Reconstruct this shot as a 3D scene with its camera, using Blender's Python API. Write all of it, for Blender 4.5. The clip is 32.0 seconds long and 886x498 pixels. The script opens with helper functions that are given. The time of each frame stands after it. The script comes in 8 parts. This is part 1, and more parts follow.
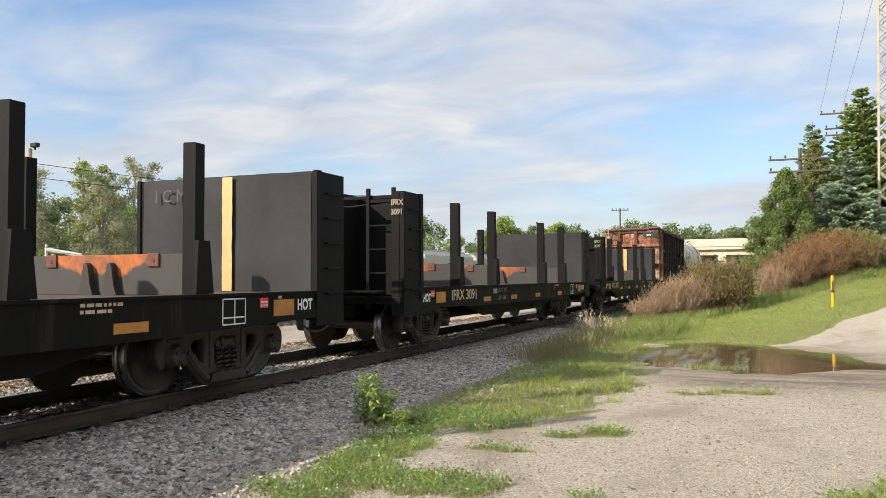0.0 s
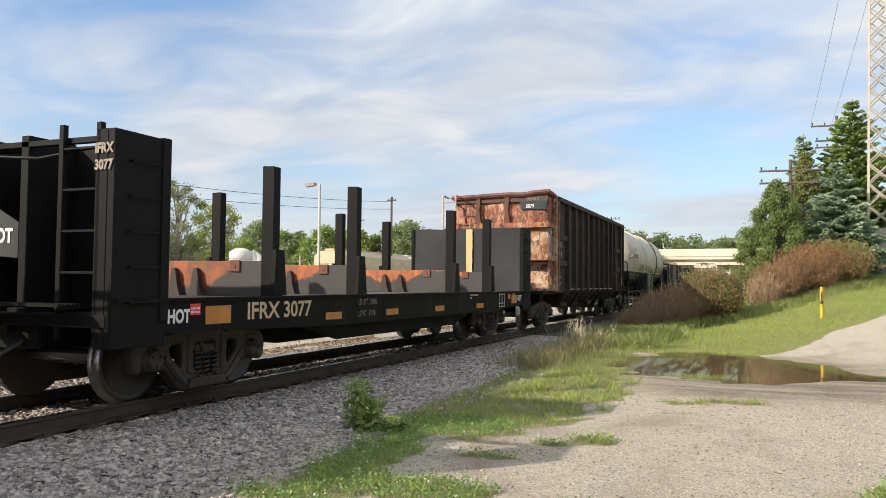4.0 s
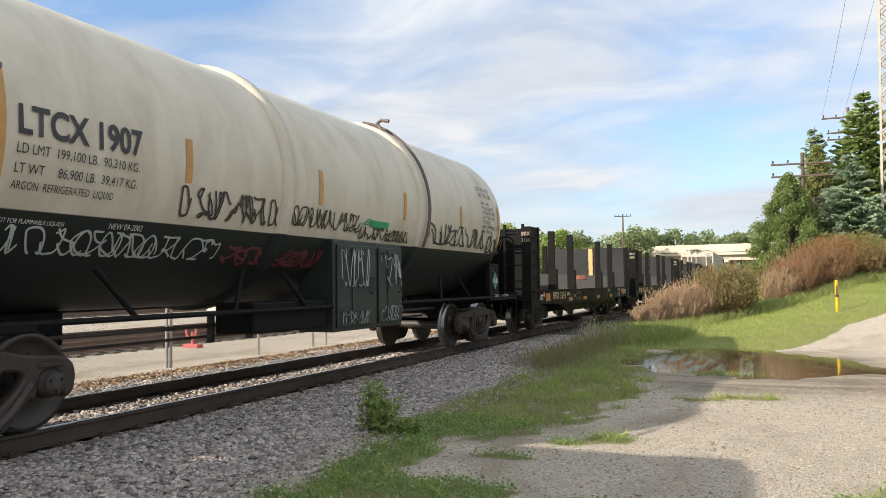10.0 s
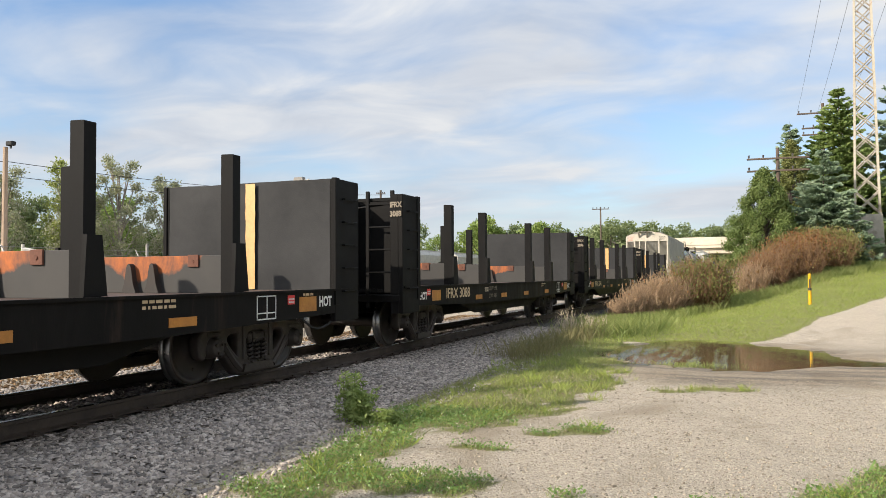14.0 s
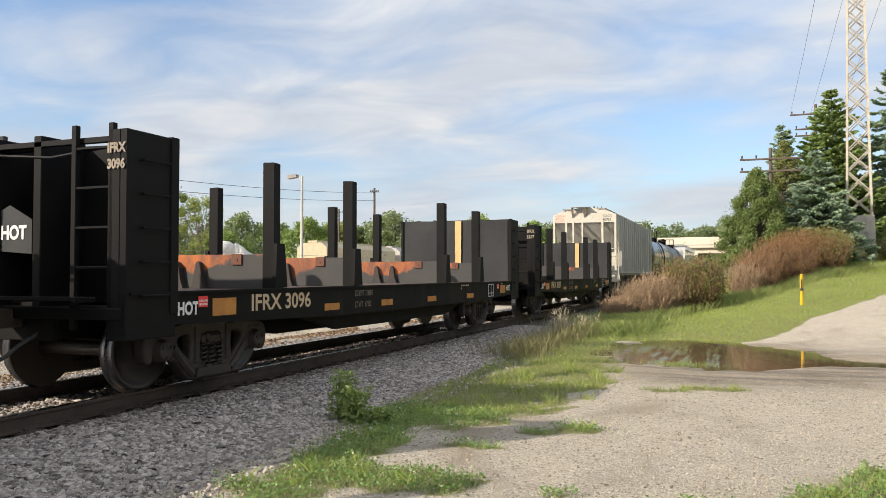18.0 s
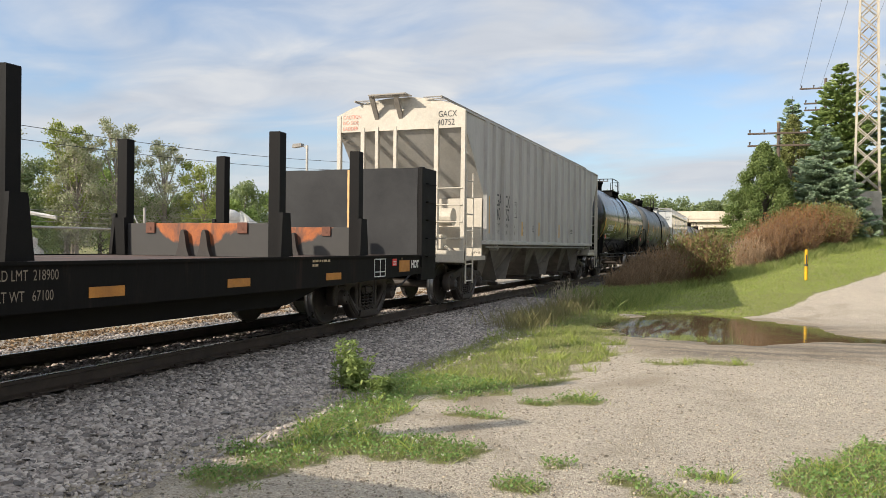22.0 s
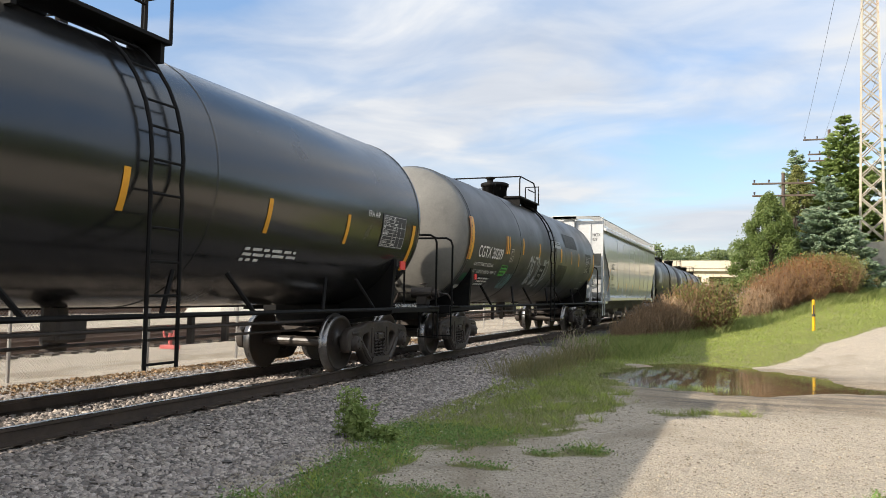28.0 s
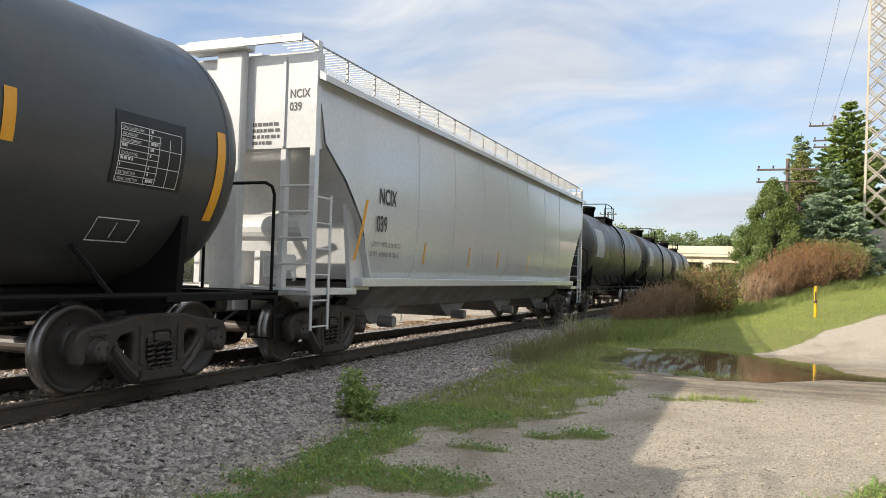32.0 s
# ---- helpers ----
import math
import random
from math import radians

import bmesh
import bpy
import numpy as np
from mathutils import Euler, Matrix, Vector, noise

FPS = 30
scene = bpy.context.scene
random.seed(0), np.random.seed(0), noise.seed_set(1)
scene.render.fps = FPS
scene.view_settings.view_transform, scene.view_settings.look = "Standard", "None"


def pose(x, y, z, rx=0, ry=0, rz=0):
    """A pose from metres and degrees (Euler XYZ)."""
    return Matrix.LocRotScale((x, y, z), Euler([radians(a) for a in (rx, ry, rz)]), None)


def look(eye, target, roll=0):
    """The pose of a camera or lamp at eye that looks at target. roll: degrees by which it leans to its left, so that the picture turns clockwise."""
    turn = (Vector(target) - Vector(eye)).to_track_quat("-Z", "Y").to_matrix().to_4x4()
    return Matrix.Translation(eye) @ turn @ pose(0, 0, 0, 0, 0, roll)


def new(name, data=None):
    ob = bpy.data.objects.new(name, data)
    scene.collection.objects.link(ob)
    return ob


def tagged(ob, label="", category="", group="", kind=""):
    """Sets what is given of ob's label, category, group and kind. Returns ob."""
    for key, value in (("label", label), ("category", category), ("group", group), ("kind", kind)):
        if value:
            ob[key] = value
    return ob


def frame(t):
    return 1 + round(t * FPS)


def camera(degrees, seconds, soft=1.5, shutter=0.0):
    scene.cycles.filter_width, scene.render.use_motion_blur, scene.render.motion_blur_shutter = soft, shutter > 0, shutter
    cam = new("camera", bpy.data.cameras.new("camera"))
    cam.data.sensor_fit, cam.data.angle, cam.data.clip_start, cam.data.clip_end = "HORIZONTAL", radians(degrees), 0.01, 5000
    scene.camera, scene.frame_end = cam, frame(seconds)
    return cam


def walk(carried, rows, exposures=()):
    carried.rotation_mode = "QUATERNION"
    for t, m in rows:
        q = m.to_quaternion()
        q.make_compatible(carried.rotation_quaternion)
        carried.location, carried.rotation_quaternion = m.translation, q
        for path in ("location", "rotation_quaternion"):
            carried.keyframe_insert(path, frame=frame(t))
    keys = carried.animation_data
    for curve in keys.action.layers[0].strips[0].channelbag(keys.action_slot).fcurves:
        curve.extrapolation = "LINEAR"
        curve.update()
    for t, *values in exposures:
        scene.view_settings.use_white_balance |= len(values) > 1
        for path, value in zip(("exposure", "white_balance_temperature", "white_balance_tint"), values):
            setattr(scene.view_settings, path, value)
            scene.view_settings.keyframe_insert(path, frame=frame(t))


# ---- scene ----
cam = camera(59.2, 32.0, soft=0.7)
PATH = [
    (0.0, pose(0, 0, 1.31, 92.06, 0.23, 22.76)),
    (0.5, pose(0, 0, 1.31, 92.41, 0.10, 22.42)),
    (1.0, pose(0, 0, 1.31, 92.56, -0.19, 21.95)),
    (1.5, pose(0, 0, 1.31, 92.73, 0.05, 21.84)),
    (2.0, pose(0, 0, 1.31, 92.56, -0.19, 22.04)),
    (2.5, pose(0, 0, 1.31, 92.51, -0.36, 22.05)),
    (3.0, pose(0, 0, 1.31, 92.55, -0.49, 21.93)),
    (3.5, pose(0, 0, 1.31, 92.54, -0.51, 22.03)),
    (5.5, pose(0, 0, 1.31, 92.45, -0.17, 22.76)),
    (6.0, pose(0, 0, 1.31, 92.39, 0.04, 23.54)),
    (6.5, pose(0, 0, 1.31, 92.57, 0.14, 23.48)),
    (7.0, pose(0, 0, 1.31, 92.70, 0.19, 22.87)),
    (7.5, pose(0, 0, 1.31, 92.67, 0.78, 22.63)),
    (8.0, pose(0, 0, 1.31, 92.67, 1.27, 22.97)),
    (8.5, pose(0, 0, 1.31, 92.72, 1.07, 23.11)),
    (9.0, pose(0, 0, 1.31, 92.72, 0.80, 22.92)),
    (9.5, pose(0, 0, 1.31, 92.69, 0.67, 22.85)),
    (10.0, pose(0, 0, 1.31, 92.61, 0.66, 22.99)),
    (10.5, pose(0, 0, 1.31, 92.75, 0.79, 23.02)),
    (11.0, pose(0, 0, 1.31, 92.94, 0.87, 22.87)),
    (11.5, pose(0, 0, 1.31, 92.77, 0.73, 22.56)),
    (12.0, pose(0, 0, 1.31, 92.54, 0.42, 21.99)),
    (12.5, pose(0, 0, 1.31, 92.25, 0.49, 21.79)),
    (13.0, pose(0, 0, 1.31, 91.94, 0.53, 21.60)),
    (13.5, pose(0, 0, 1.31, 91.86, 0.37, 21.35)),
    (14.0, pose(0, 0, 1.31, 91.98, 0.38, 21.40)),
    (14.5, pose(0, 0, 1.31, 91.78, 0.38, 21.25)),
    (15.0, pose(0, 0, 1.31, 91.66, 0.19, 21.11)),
    (15.5, pose(0, 0, 1.31, 91.78, -0.01, 21.02)),
    (17.5, pose(0, 0, 1.31, 91.87, 0.02, 20.88)),
    (18.0, pose(0, 0, 1.31, 91.86, 0.06, 20.91)),
    (18.5, pose(0, 0, 1.31, 91.93, 0.25, 21.08)),
    (19.0, pose(0, 0, 1.31, 91.97, 0.11, 21.14)),
    (19.5, pose(0, 0, 1.31, 92.05, -0.30, 20.96)),
    (20.0, pose(0, 0, 1.31, 92.25, -0.26, 20.79)),
    (20.5, pose(0, 0, 1.31, 92.24, -0.48, 20.92)),
    (21.0, pose(0, 0, 1.31, 91.48, -0.55, 21.26)),
    (21.5, pose(0, 0, 1.31, 89.68, -0.48, 21.74)),
    (22.0, pose(0, 0, 1.31, 89.73, -0.64, 21.23)),
    (22.5, pose(0, 0, 1.31, 91.03, -0.35, 20.10)),
    (23.0, pose(0, 0, 1.31, 90.40, 0.54, 20.27)),
    (23.5, pose(0, 0, 1.31, 89.16, 0.71, 21.14)),
    (24.0, pose(0, 0, 1.31, 88.86, 0.46, 21.46)),
    (24.5, pose(0, 0, 1.31, 89.12, -0.17, 21.39)),
    (26.5, pose(0, 0, 1.31, 90.11, -0.55, 21.96)),
    (27.0, pose(0, 0, 1.31, 91.86, -1.04, 21.20)),
    (27.5, pose(0, 0, 1.31, 92.94, -1.11, 21.22)),
    (28.0, pose(0, 0, 1.31, 93.22, -1.03, 21.61)),
    (28.5, pose(0, 0, 1.31, 93.05, -1.03, 21.73)),
    (29.0, pose(0, 0, 1.31, 92.83, -0.60, 22.26)),
    (29.5, pose(0, 0, 1.31, 92.85, -0.36, 22.87)),
    (30.0, pose(0, 0, 1.31, 92.46, 0.04, 22.70)),
    (30.5, pose(0, 0, 1.31, 92.14, -0.02, 22.10)),
    (31.0, pose(0, 0, 1.31, 92.07, -0.57, 21.66)),
    (31.5, pose(0, 0, 1.31, 91.96, -1.29, 21.58)),
    (32.0, pose(0, 0, 1.31, 91.94, -1.66, 21.77)),
]
walk(cam, PATH, [(0, 0.5), (6, 0.5), (8.5, 0.62), (10.5, 0.61), (13, 0.48), (20, 0.44), (22, 0.38), (24, 0.28), (26.5, 0.54), (28, 0.58), (29.5, 0.6), (31, 0.56), (32, 0.52)])

# ---- light: late afternoon sun from behind the train, thin streaked cloud ----
SUN_TO = Vector((-0.591, -0.657, 0.466)).normalized()
scene.view_settings.exposure = 0.5
sun = new("sun", bpy.data.lights.new("sun", "SUN"))
sun.data.energy, sun.data.angle, sun.data.color = 4.6, radians(0.6), (1.0, 0.9, 0.76)
sun.matrix_basis = look((0, 0, 40), Vector((0, 0, 40)) - SUN_TO)


def ramp(nt, fac, stops):
    r = nt.nodes.new("ShaderNodeValToRGB")
    e = r.color_ramp.elements
    while len(e) < len(stops):
        e.new(0.5)
    for k, (p, c) in zip(e, stops):
        k.position, k.color = p, (*c, 1) if len(c) == 3 else c
    nt.links.new(fac, r.inputs[0])
    return r.outputs[0]


def noise_tex(nt, vec, scale, detail=4.0, rough=0.55, dist=0.0):
    n = nt.nodes.new("ShaderNodeTexNoise")
    n.inputs["Scale"].default_value, n.inputs["Detail"].default_value = scale, detail
    n.inputs["Roughness"].default_value, n.inputs["Distortion"].default_value = rough, dist
    nt.links.new(vec, n.inputs["Vector"])
    return n.outputs["Fac"]


def mapping(nt, vec, scale=(1, 1, 1), rot=(0, 0, 0), loc=(0, 0, 0)):
    m = nt.nodes.new("ShaderNodeMapping")
    m.inputs["Scale"].default_value = scale
    m.inputs["Rotation"].default_value = [radians(a) for a in rot]
    m.inputs["Location"].default_value = loc
    nt.links.new(vec, m.inputs["Vector"])
    return m.outputs[0]


def mixc(nt, fac, a, b, mode="MIX"):
    m = nt.nodes.new("ShaderNodeMix")
    m.data_type, m.blend_type = "RGBA", mode
    for sock, v in ((m.inputs["Factor"], fac), (m.inputs["A"], a), (m.inputs["B"], b)):
        if isinstance(v, (int, float)):
            sock.default_value = v
        elif isinstance(v, (tuple, list)):
            sock.default_value = (*v[:3], 1)
        else:
            nt.links.new(v, sock)
    return m.outputs["Result"]


def maths(nt, op, a, b=0.0, clamp=False):
    m = nt.nodes.new("ShaderNodeMath")
    m.operation, m.use_clamp = op, clamp
    for sock, v in zip(m.inputs, (a, b)):
        if isinstance(v, (int, float)):
            sock.default_value = v
        else:
            nt.links.new(v, sock)
    return m.outputs[0]


def make_world():
    w = bpy.data.worlds.new("sky")
    scene.world = w
    w.use_nodes = True
    nt = w.node_tree
    bg = nt.nodes["Background"]
    sky = nt.nodes.new("ShaderNodeTexSky")
    sky.sky_type, sky.sun_disc = "NISHITA", False
    sky.sun_elevation = math.asin(SUN_TO.z)
    sky.sun_rotation = math.atan2(SUN_TO.x, SUN_TO.y)
    sky.air_density, sky.dust_density, sky.ozone_density = 1.0, 1.2, 1.5
    co = nt.nodes.new("ShaderNodeTexCoord").outputs["Generated"]
    sep = nt.nodes.new("ShaderNodeSeparateXYZ")
    nt.links.new(co, sep.inputs[0])
    zz = maths(nt, "ADD", maths(nt, "MAXIMUM", sep.outputs[2], 0.0), 0.16)
    flat = nt.nodes.new("ShaderNodeCombineXYZ")
    nt.links.new(maths(nt, "DIVIDE", sep.outputs[0], zz), flat.inputs[0])
    nt.links.new(maths(nt, "DIVIDE", sep.outputs[1], zz), flat.inputs[1])
    v1 = mapping(nt, flat.outputs[0], (0.8, 1.0, 1.0), (0, 0, -24), (5.3, 2.9, 0))
    big = noise_tex(nt, v1, 1.0, 5, 0.5, 0.5)
    v2 = mapping(nt, flat.outputs[0], (0.9, 1.4, 1.0), (0, 0, -38), (0.4, 5.2, 0))
    fine = noise_tex(nt, v2, 2.0, 7, 0.52, 0.6)
    cover = maths(nt, "ADD", maths(nt, "MULTIPLY", big, 0.72), maths(nt, "MULTIPLY", fine, 0.28))
    mask = ramp(nt, cover, [(0.37, (0.02, 0.02, 0.02)), (0.47, (0.5, 0.5, 0.5)), (0.6, (1, 1, 1))])
    shade = ramp(nt, fine, [(0.33, (4.1, 4.5, 5.2)), (0.5, (5.05, 5.35, 5.85)), (0.66, (6.1, 6.2, 6.35))])
    haze = ramp(nt, sep.outputs[2], [(0.0, (0.75, 0.75, 0.75)), (0.1, (0.25, 0.25, 0.25)), (0.25, (0, 0, 0))])
    c = mixc(nt, mask, mixc(nt, 1.0, sky.outputs[0], (1.24, 1.36, 1.5), "MULTIPLY"), shade)
    # overcast skies brighten towards the zenith
    rise = ramp(nt, sep.outputs[2], [(0.0, (0.95, 0.95, 0.95)), (0.3, (0.97, 0.97, 0.97)), (0.6, (1.8, 1.68, 1.46)), (1.0, (2.5, 2.32, 1.95))])
    c = mixc(nt, 1.0, c, rise, "MULTIPLY")
    c = mixc(nt, haze, c, (4.75, 5.15, 5.6))
    nt.links.new(c, bg.inputs[0])
    bg.inputs[1].default_value = 0.1


make_world()

# ---- materials ----
MATS = {}


def mat(name, a, b=None, rough=0.6, metal=0.0, scale=2.5, fine=60.0, bump=0.15, spots=None, spot_at=(0.58, 0.66), spot_scale=1.4, stretch=(1, 1, 1), coat=0.0, rand=0.0, rvar=0.12, spec=0.5, grit=0.15):
    """Two tones of a paint or stone mixed by noise, optional patches of a third, fine relief."""
    if name in MATS:
        return MATS[name]
    m = bpy.data.materials.new(name)
    m.use_nodes = True
    nt = m.node_tree
    bs = nt.nodes["Principled BSDF"]
    co = nt.nodes.new("ShaderNodeTexCoord").outputs["Object"]
    vec = mapping(nt, co, stretch)
    b = b or tuple(min(1, c * 0.75) for c in a)
    n1 = noise_tex(nt, vec, scale, 6, 0.6, 0.3)
    n2 = noise_tex(nt, co, fine, 3, 0.6)
    col = mixc(nt, ramp(nt, n1, [(0.35, (0, 0, 0)), (0.68, (1, 1, 1))]), a, b)
    col = mixc(nt, 0.22, col, mixc(nt, n2, (0.25, 0.25, 0.25), (1, 1, 1)), "OVERLAY")
    n4 = noise_tex(nt, mapping(nt, co, stretch, (0, 0, 0), (1.3, 5.7, 2.2)), scale * 4.5, 9, 0.78, 0.8)
    col = mixc(nt, grit, col, ramp(nt, n4, [(0.3, (0.12, 0.12, 0.12)), (0.5, (0.5, 0.49, 0.48)), (0.72, (0.92, 0.9, 0.86))]), "OVERLAY")
    rgh = maths(nt, "ADD", maths(nt, "MULTIPLY", maths(nt, "SUBTRACT", n1, 0.5), rvar * 4), rough, True)
    if spots:
        n3 = noise_tex(nt, mapping(nt, co, stretch, (0, 0, 0), (7.3, 2.1, 4.4)), spot_scale, 8, 0.7, 0.4)
        k = ramp(nt, n3, [(spot_at[0], (0, 0, 0)), (spot_at[1], (1, 1, 1))])
        col = mixc(nt, k, col, spots)
        rgh = maths(nt, "ADD", rgh, maths(nt, "MULTIPLY", k, 0.3), True)
    if rand:
        oi = nt.nodes.new("ShaderNodeNewGeometry").outputs["Random Per Island"]
        col = mixc(nt, 1.0, col, ramp(nt, oi, [(0.0, (1 - rand,) * 3), (0.5, (1.0, 0.98, 0.95)), (1.0, (1 + rand, 1 + rand, 1 + rand * 0.9))]), "MULTIPLY")
    nt.links.new(col, bs.inputs["Base Color"])
    nt.links.new(rgh, bs.inputs["Roughness"])
    bs.inputs["Metallic"].default_value = metal
    bs.inputs["Coat Weight"].default_value = coat
    bs.inputs["Specular IOR Level"].default_value = spec
    if bump:
        bn = nt.nodes.new("ShaderNodeBump")
        bn.inputs["Strength"].default_value, bn.inputs["Distance"].default_value = bump, 0.01
        nt.links.new(maths(nt, "ADD", n2, maths(nt, "MULTIPLY", n1, 0.6)), bn.inputs["Height"])
        nt.links.new(bn.outputs[0], bs.inputs["Normal"])
    MATS[name] = m
    return m


BLACK = mat("black_car_paint", (0.0078, 0.0075, 0.0075), (0.0118, 0.0108, 0.0102), 0.6, bump=0.05, spots=(0.03, 0.022, 0.017), spot_at=(0.64, 0.82), spec=0.09)
SILL = mat("dusty_black_sill_paint", (0.007, 0.0066, 0.0066), (0.0115, 0.0102, 0.0096), 0.6, scale=1.6, bump=0.08, spots=(0.05, 0.034, 0.026), spot_at=(0.56, 0.8), spot_scale=1.3, stretch=(1, 2.6, 0.35), spec=0.08, grit=0.3)
GREYPL = mat("grey_bulkhead_paint", (0.031, 0.031, 0.032), (0.024, 0.024, 0.025), 0.7, scale=1.0, spots=(0.055, 0.047, 0.04), spot_at=(0.66, 0.85), spec=0.25)
STEEL = mat("dark_truck_steel", (0.05, 0.038, 0.03), (0.028, 0.022, 0.019), 0.62, fine=30, bump=0.4, spots=(0.11, 0.065, 0.04), spot_at=(0.58, 0.75), spec=0.45)
WHEEL = mat("greasy_wheel_steel", (0.03, 0.024, 0.02), (0.046, 0.036, 0.029), 0.42, fine=30, bump=0.15, spots=(0.08, 0.05, 0.034), spot_at=(0.6, 0.78), spec=0.5)
TREAD = mat("polished_wheel_tread", (0.3, 0.29, 0.285), (0.2, 0.19, 0.185), 0.3, 1.0)
RUSTBR = mat("brown_rust", (0.16, 0.06, 0.035), (0.1, 0.045, 0.03), 0.85, scale=3, fine=45, bump=0.3)
YELLOW = mat("yellow_stripe_paint", (0.62, 0.36, 0.14), (0.54, 0.31, 0.12), 0.55, spots=(0.5, 0.33, 0.14), spot_at=(0.66, 0.8))
REFL_OLD = mat("faded_amber_reflector", (0.46, 0.19, 0.03), (0.34, 0.14, 0.03), 0.5, scale=5)
DIML = mat("dusty_lettering", (0.27, 0.22, 0.16), (0.15, 0.125, 0.1), 0.7, scale=9)
REFL = mat("yellow_reflector", (0.72, 0.33, 0.02), (0.62, 0.28, 0.02), 0.4)
WHITEL = mat("white_lettering", (0.72, 0.71, 0.68), (0.55, 0.54, 0.52), 0.6, scale=9)
CREAML = mat("tan_lettering", (0.55, 0.42, 0.27), (0.45, 0.33, 0.2), 0.6, scale=9)
BLACKL = mat("black_lettering", (0.025, 0.025, 0.027), (0.04, 0.04, 0.04), 0.6)
REDTAG = mat("red_tag", (0.75, 0.03, 0.03), (0.6, 0.03, 0.03), 0.4)

# ---- mesh helpers ----
V = Vector


def box(bm, x0, x1, y0, y1, z0, z1, bev=0.0):
    m = Matrix.LocRotScale(((x0 + x1) / 2, (y0 + y1) / 2, (z0 + z1) / 2), None, (abs(x1 - x0), abs(y1 - y0), abs(z1 - z0)))
    r = bmesh.ops.create_cube(bm, size=1, matrix=m)
    if bev:
        es = {e for v in r["verts"] for e in v.link_edges}
        bmesh.ops.bevel(bm, geom=list(es), offset=bev, segments=1, affect="EDGES")
    return bm


def cyl(bm, p0, p1, r, seg=10, r2=None, caps=True):
    p0, p1 = V(p0), V(p1)
    d = p1 - p0
    m = Matrix.Translation((p0 + p1) / 2) @ d.to_track_quat("Z", "Y").to_matrix().to_4x4()
    bmesh.ops.create_cone(bm, cap_ends=caps, segments=seg, radius1=r, radius2=r if r2 is None else r2, depth=d.length, matrix=m)
    return bm


def tube(bm, pts, r, seg=7):
    """One bent round bar through the points."""
    pts = [V(p) for p in pts]
    loop = (pts[0] - pts[-1]).length < 1e-6
    if loop:
        pts = pts[:-1]
    n = len(pts)
    rings, side = [], None
    for i, p in enumerate(pts):
        a = pts[i - 1] if i or loop else p
        b = pts[(i + 1) % n] if i < n - 1 or loop else p
        d1, d2 = (p - a), (b - p)
        t = ((d1.normalized() if d1.length else V((0, 0, 0))) + (d2.normalized() if d2.length else V((0, 0, 0)))).normalized()
        if side is None:
            side = t.orthogonal().normalized()
        side = (side - t * side.dot(t)).normalized()
        up = t.cross(side)
        rings.append([bm.verts.new(p + (side * math.cos(k * 2 * math.pi / seg) + up * math.sin(k * 2 * math.pi / seg)) * r) for k in range(seg)])
    fs = []
    for i in range(n if loop else n - 1):
        p, q = rings[i], rings[(i + 1) % n]
        for k in range(seg):
            fs.append(bm.faces.new((p[k], p[(k + 1) % seg], q[(k + 1) % seg], q[k])))
    if not loop:
        fs += [bm.faces.new(rings[0]), bm.faces.new(rings[-1])]
    bmesh.ops.recalc_face_normals(bm, faces=fs)
    return bm


def prism(bm, poly, axis, a0, a1):
    """A polygon in the two axes other than `axis` (in x, y, z order), drawn out from a0 to a1."""
    def at(p, a):
        return {"x": (a, p[0], p[1]), "y": (p[0], a, p[1]), "z": (p[0], p[1], a)}[axis]
    lo, hi = [bm.verts.new(at(p, a0)) for p in poly], [bm.verts.new(at(p, a1)) for p in poly]
    fs = [bm.faces.new(lo), bm.faces.new(hi)]
    n = len(poly)
    for i in range(n):
        fs.append(bm.faces.new((lo[i], lo[(i + 1) % n], hi[(i + 1) % n], hi[i])))
    bmesh.ops.recalc_face_normals(bm, faces=fs)
    return bm


def lathe(bm, prof, axis="y", seg=40, centre=(0, 0, 0), mats=None):
    """prof: (along, radius) pairs turned round an axis."""
    rings = []
    for a, r in prof:
        ring = []
        for i in range(seg):
            t = 2 * math.pi * i / seg
            c, s = r * math.cos(t), r * math.sin(t)
            p = {"y": (c, a, s), "x": (a, c, s), "z": (c, s, a)}[axis]
            ring.append(bm.verts.new(V(p) + V(centre)))
        rings.append(ring)
    fs = []
    for k, (p, q) in enumerate(zip(rings, rings[1:])):
        for i in range(seg):
            f = bm.faces.new((p[i], p[(i + 1) % seg], q[(i + 1) % seg], q[i]))
            f.smooth = True
            if mats:
                f.material_index = mats[k]
            fs.append(f)
    fs += [bm.faces.new(rings[0]), bm.faces.new(rings[-1])]
    bmesh.ops.recalc_face_normals(bm, faces=fs)
    return bm


def part(name, bm, material, parent, label="", at=None, smooth=False):
    me = bpy.data.meshes.new(name)
    bm.to_mesh(me)
    bm.free()
    for m in material if isinstance(material, (list, tuple)) else [material]:
        me.materials.append(m)
    if smooth:
        me.polygons.foreach_set("use_smooth", [True] * len(me.polygons))
        me.set_sharp_from_angle(angle=radians(38))
    return put(name, me, parent, label, at)


def put(name, me, parent=None, label="", at=None):
    ob = new(name, me)
    ob.parent = parent
    if at is not None:
        ob.matrix_basis = at
    if label:
        ob["label"] = label
    return ob


def soup(name, verts, faces, material, parent=None, label="", at=None):
    me = bpy.data.meshes.new(name)
    me.from_pydata(verts, [], faces)
    me.materials.append(material)
    return put(name, me, parent, label, at)


def B():
    return bmesh.new()


def empty(name, label, category, group="", kind=""):
    ob = new(name)
    ob.empty_display_size = 0.2
    return tagged(ob, label, category, group, kind)


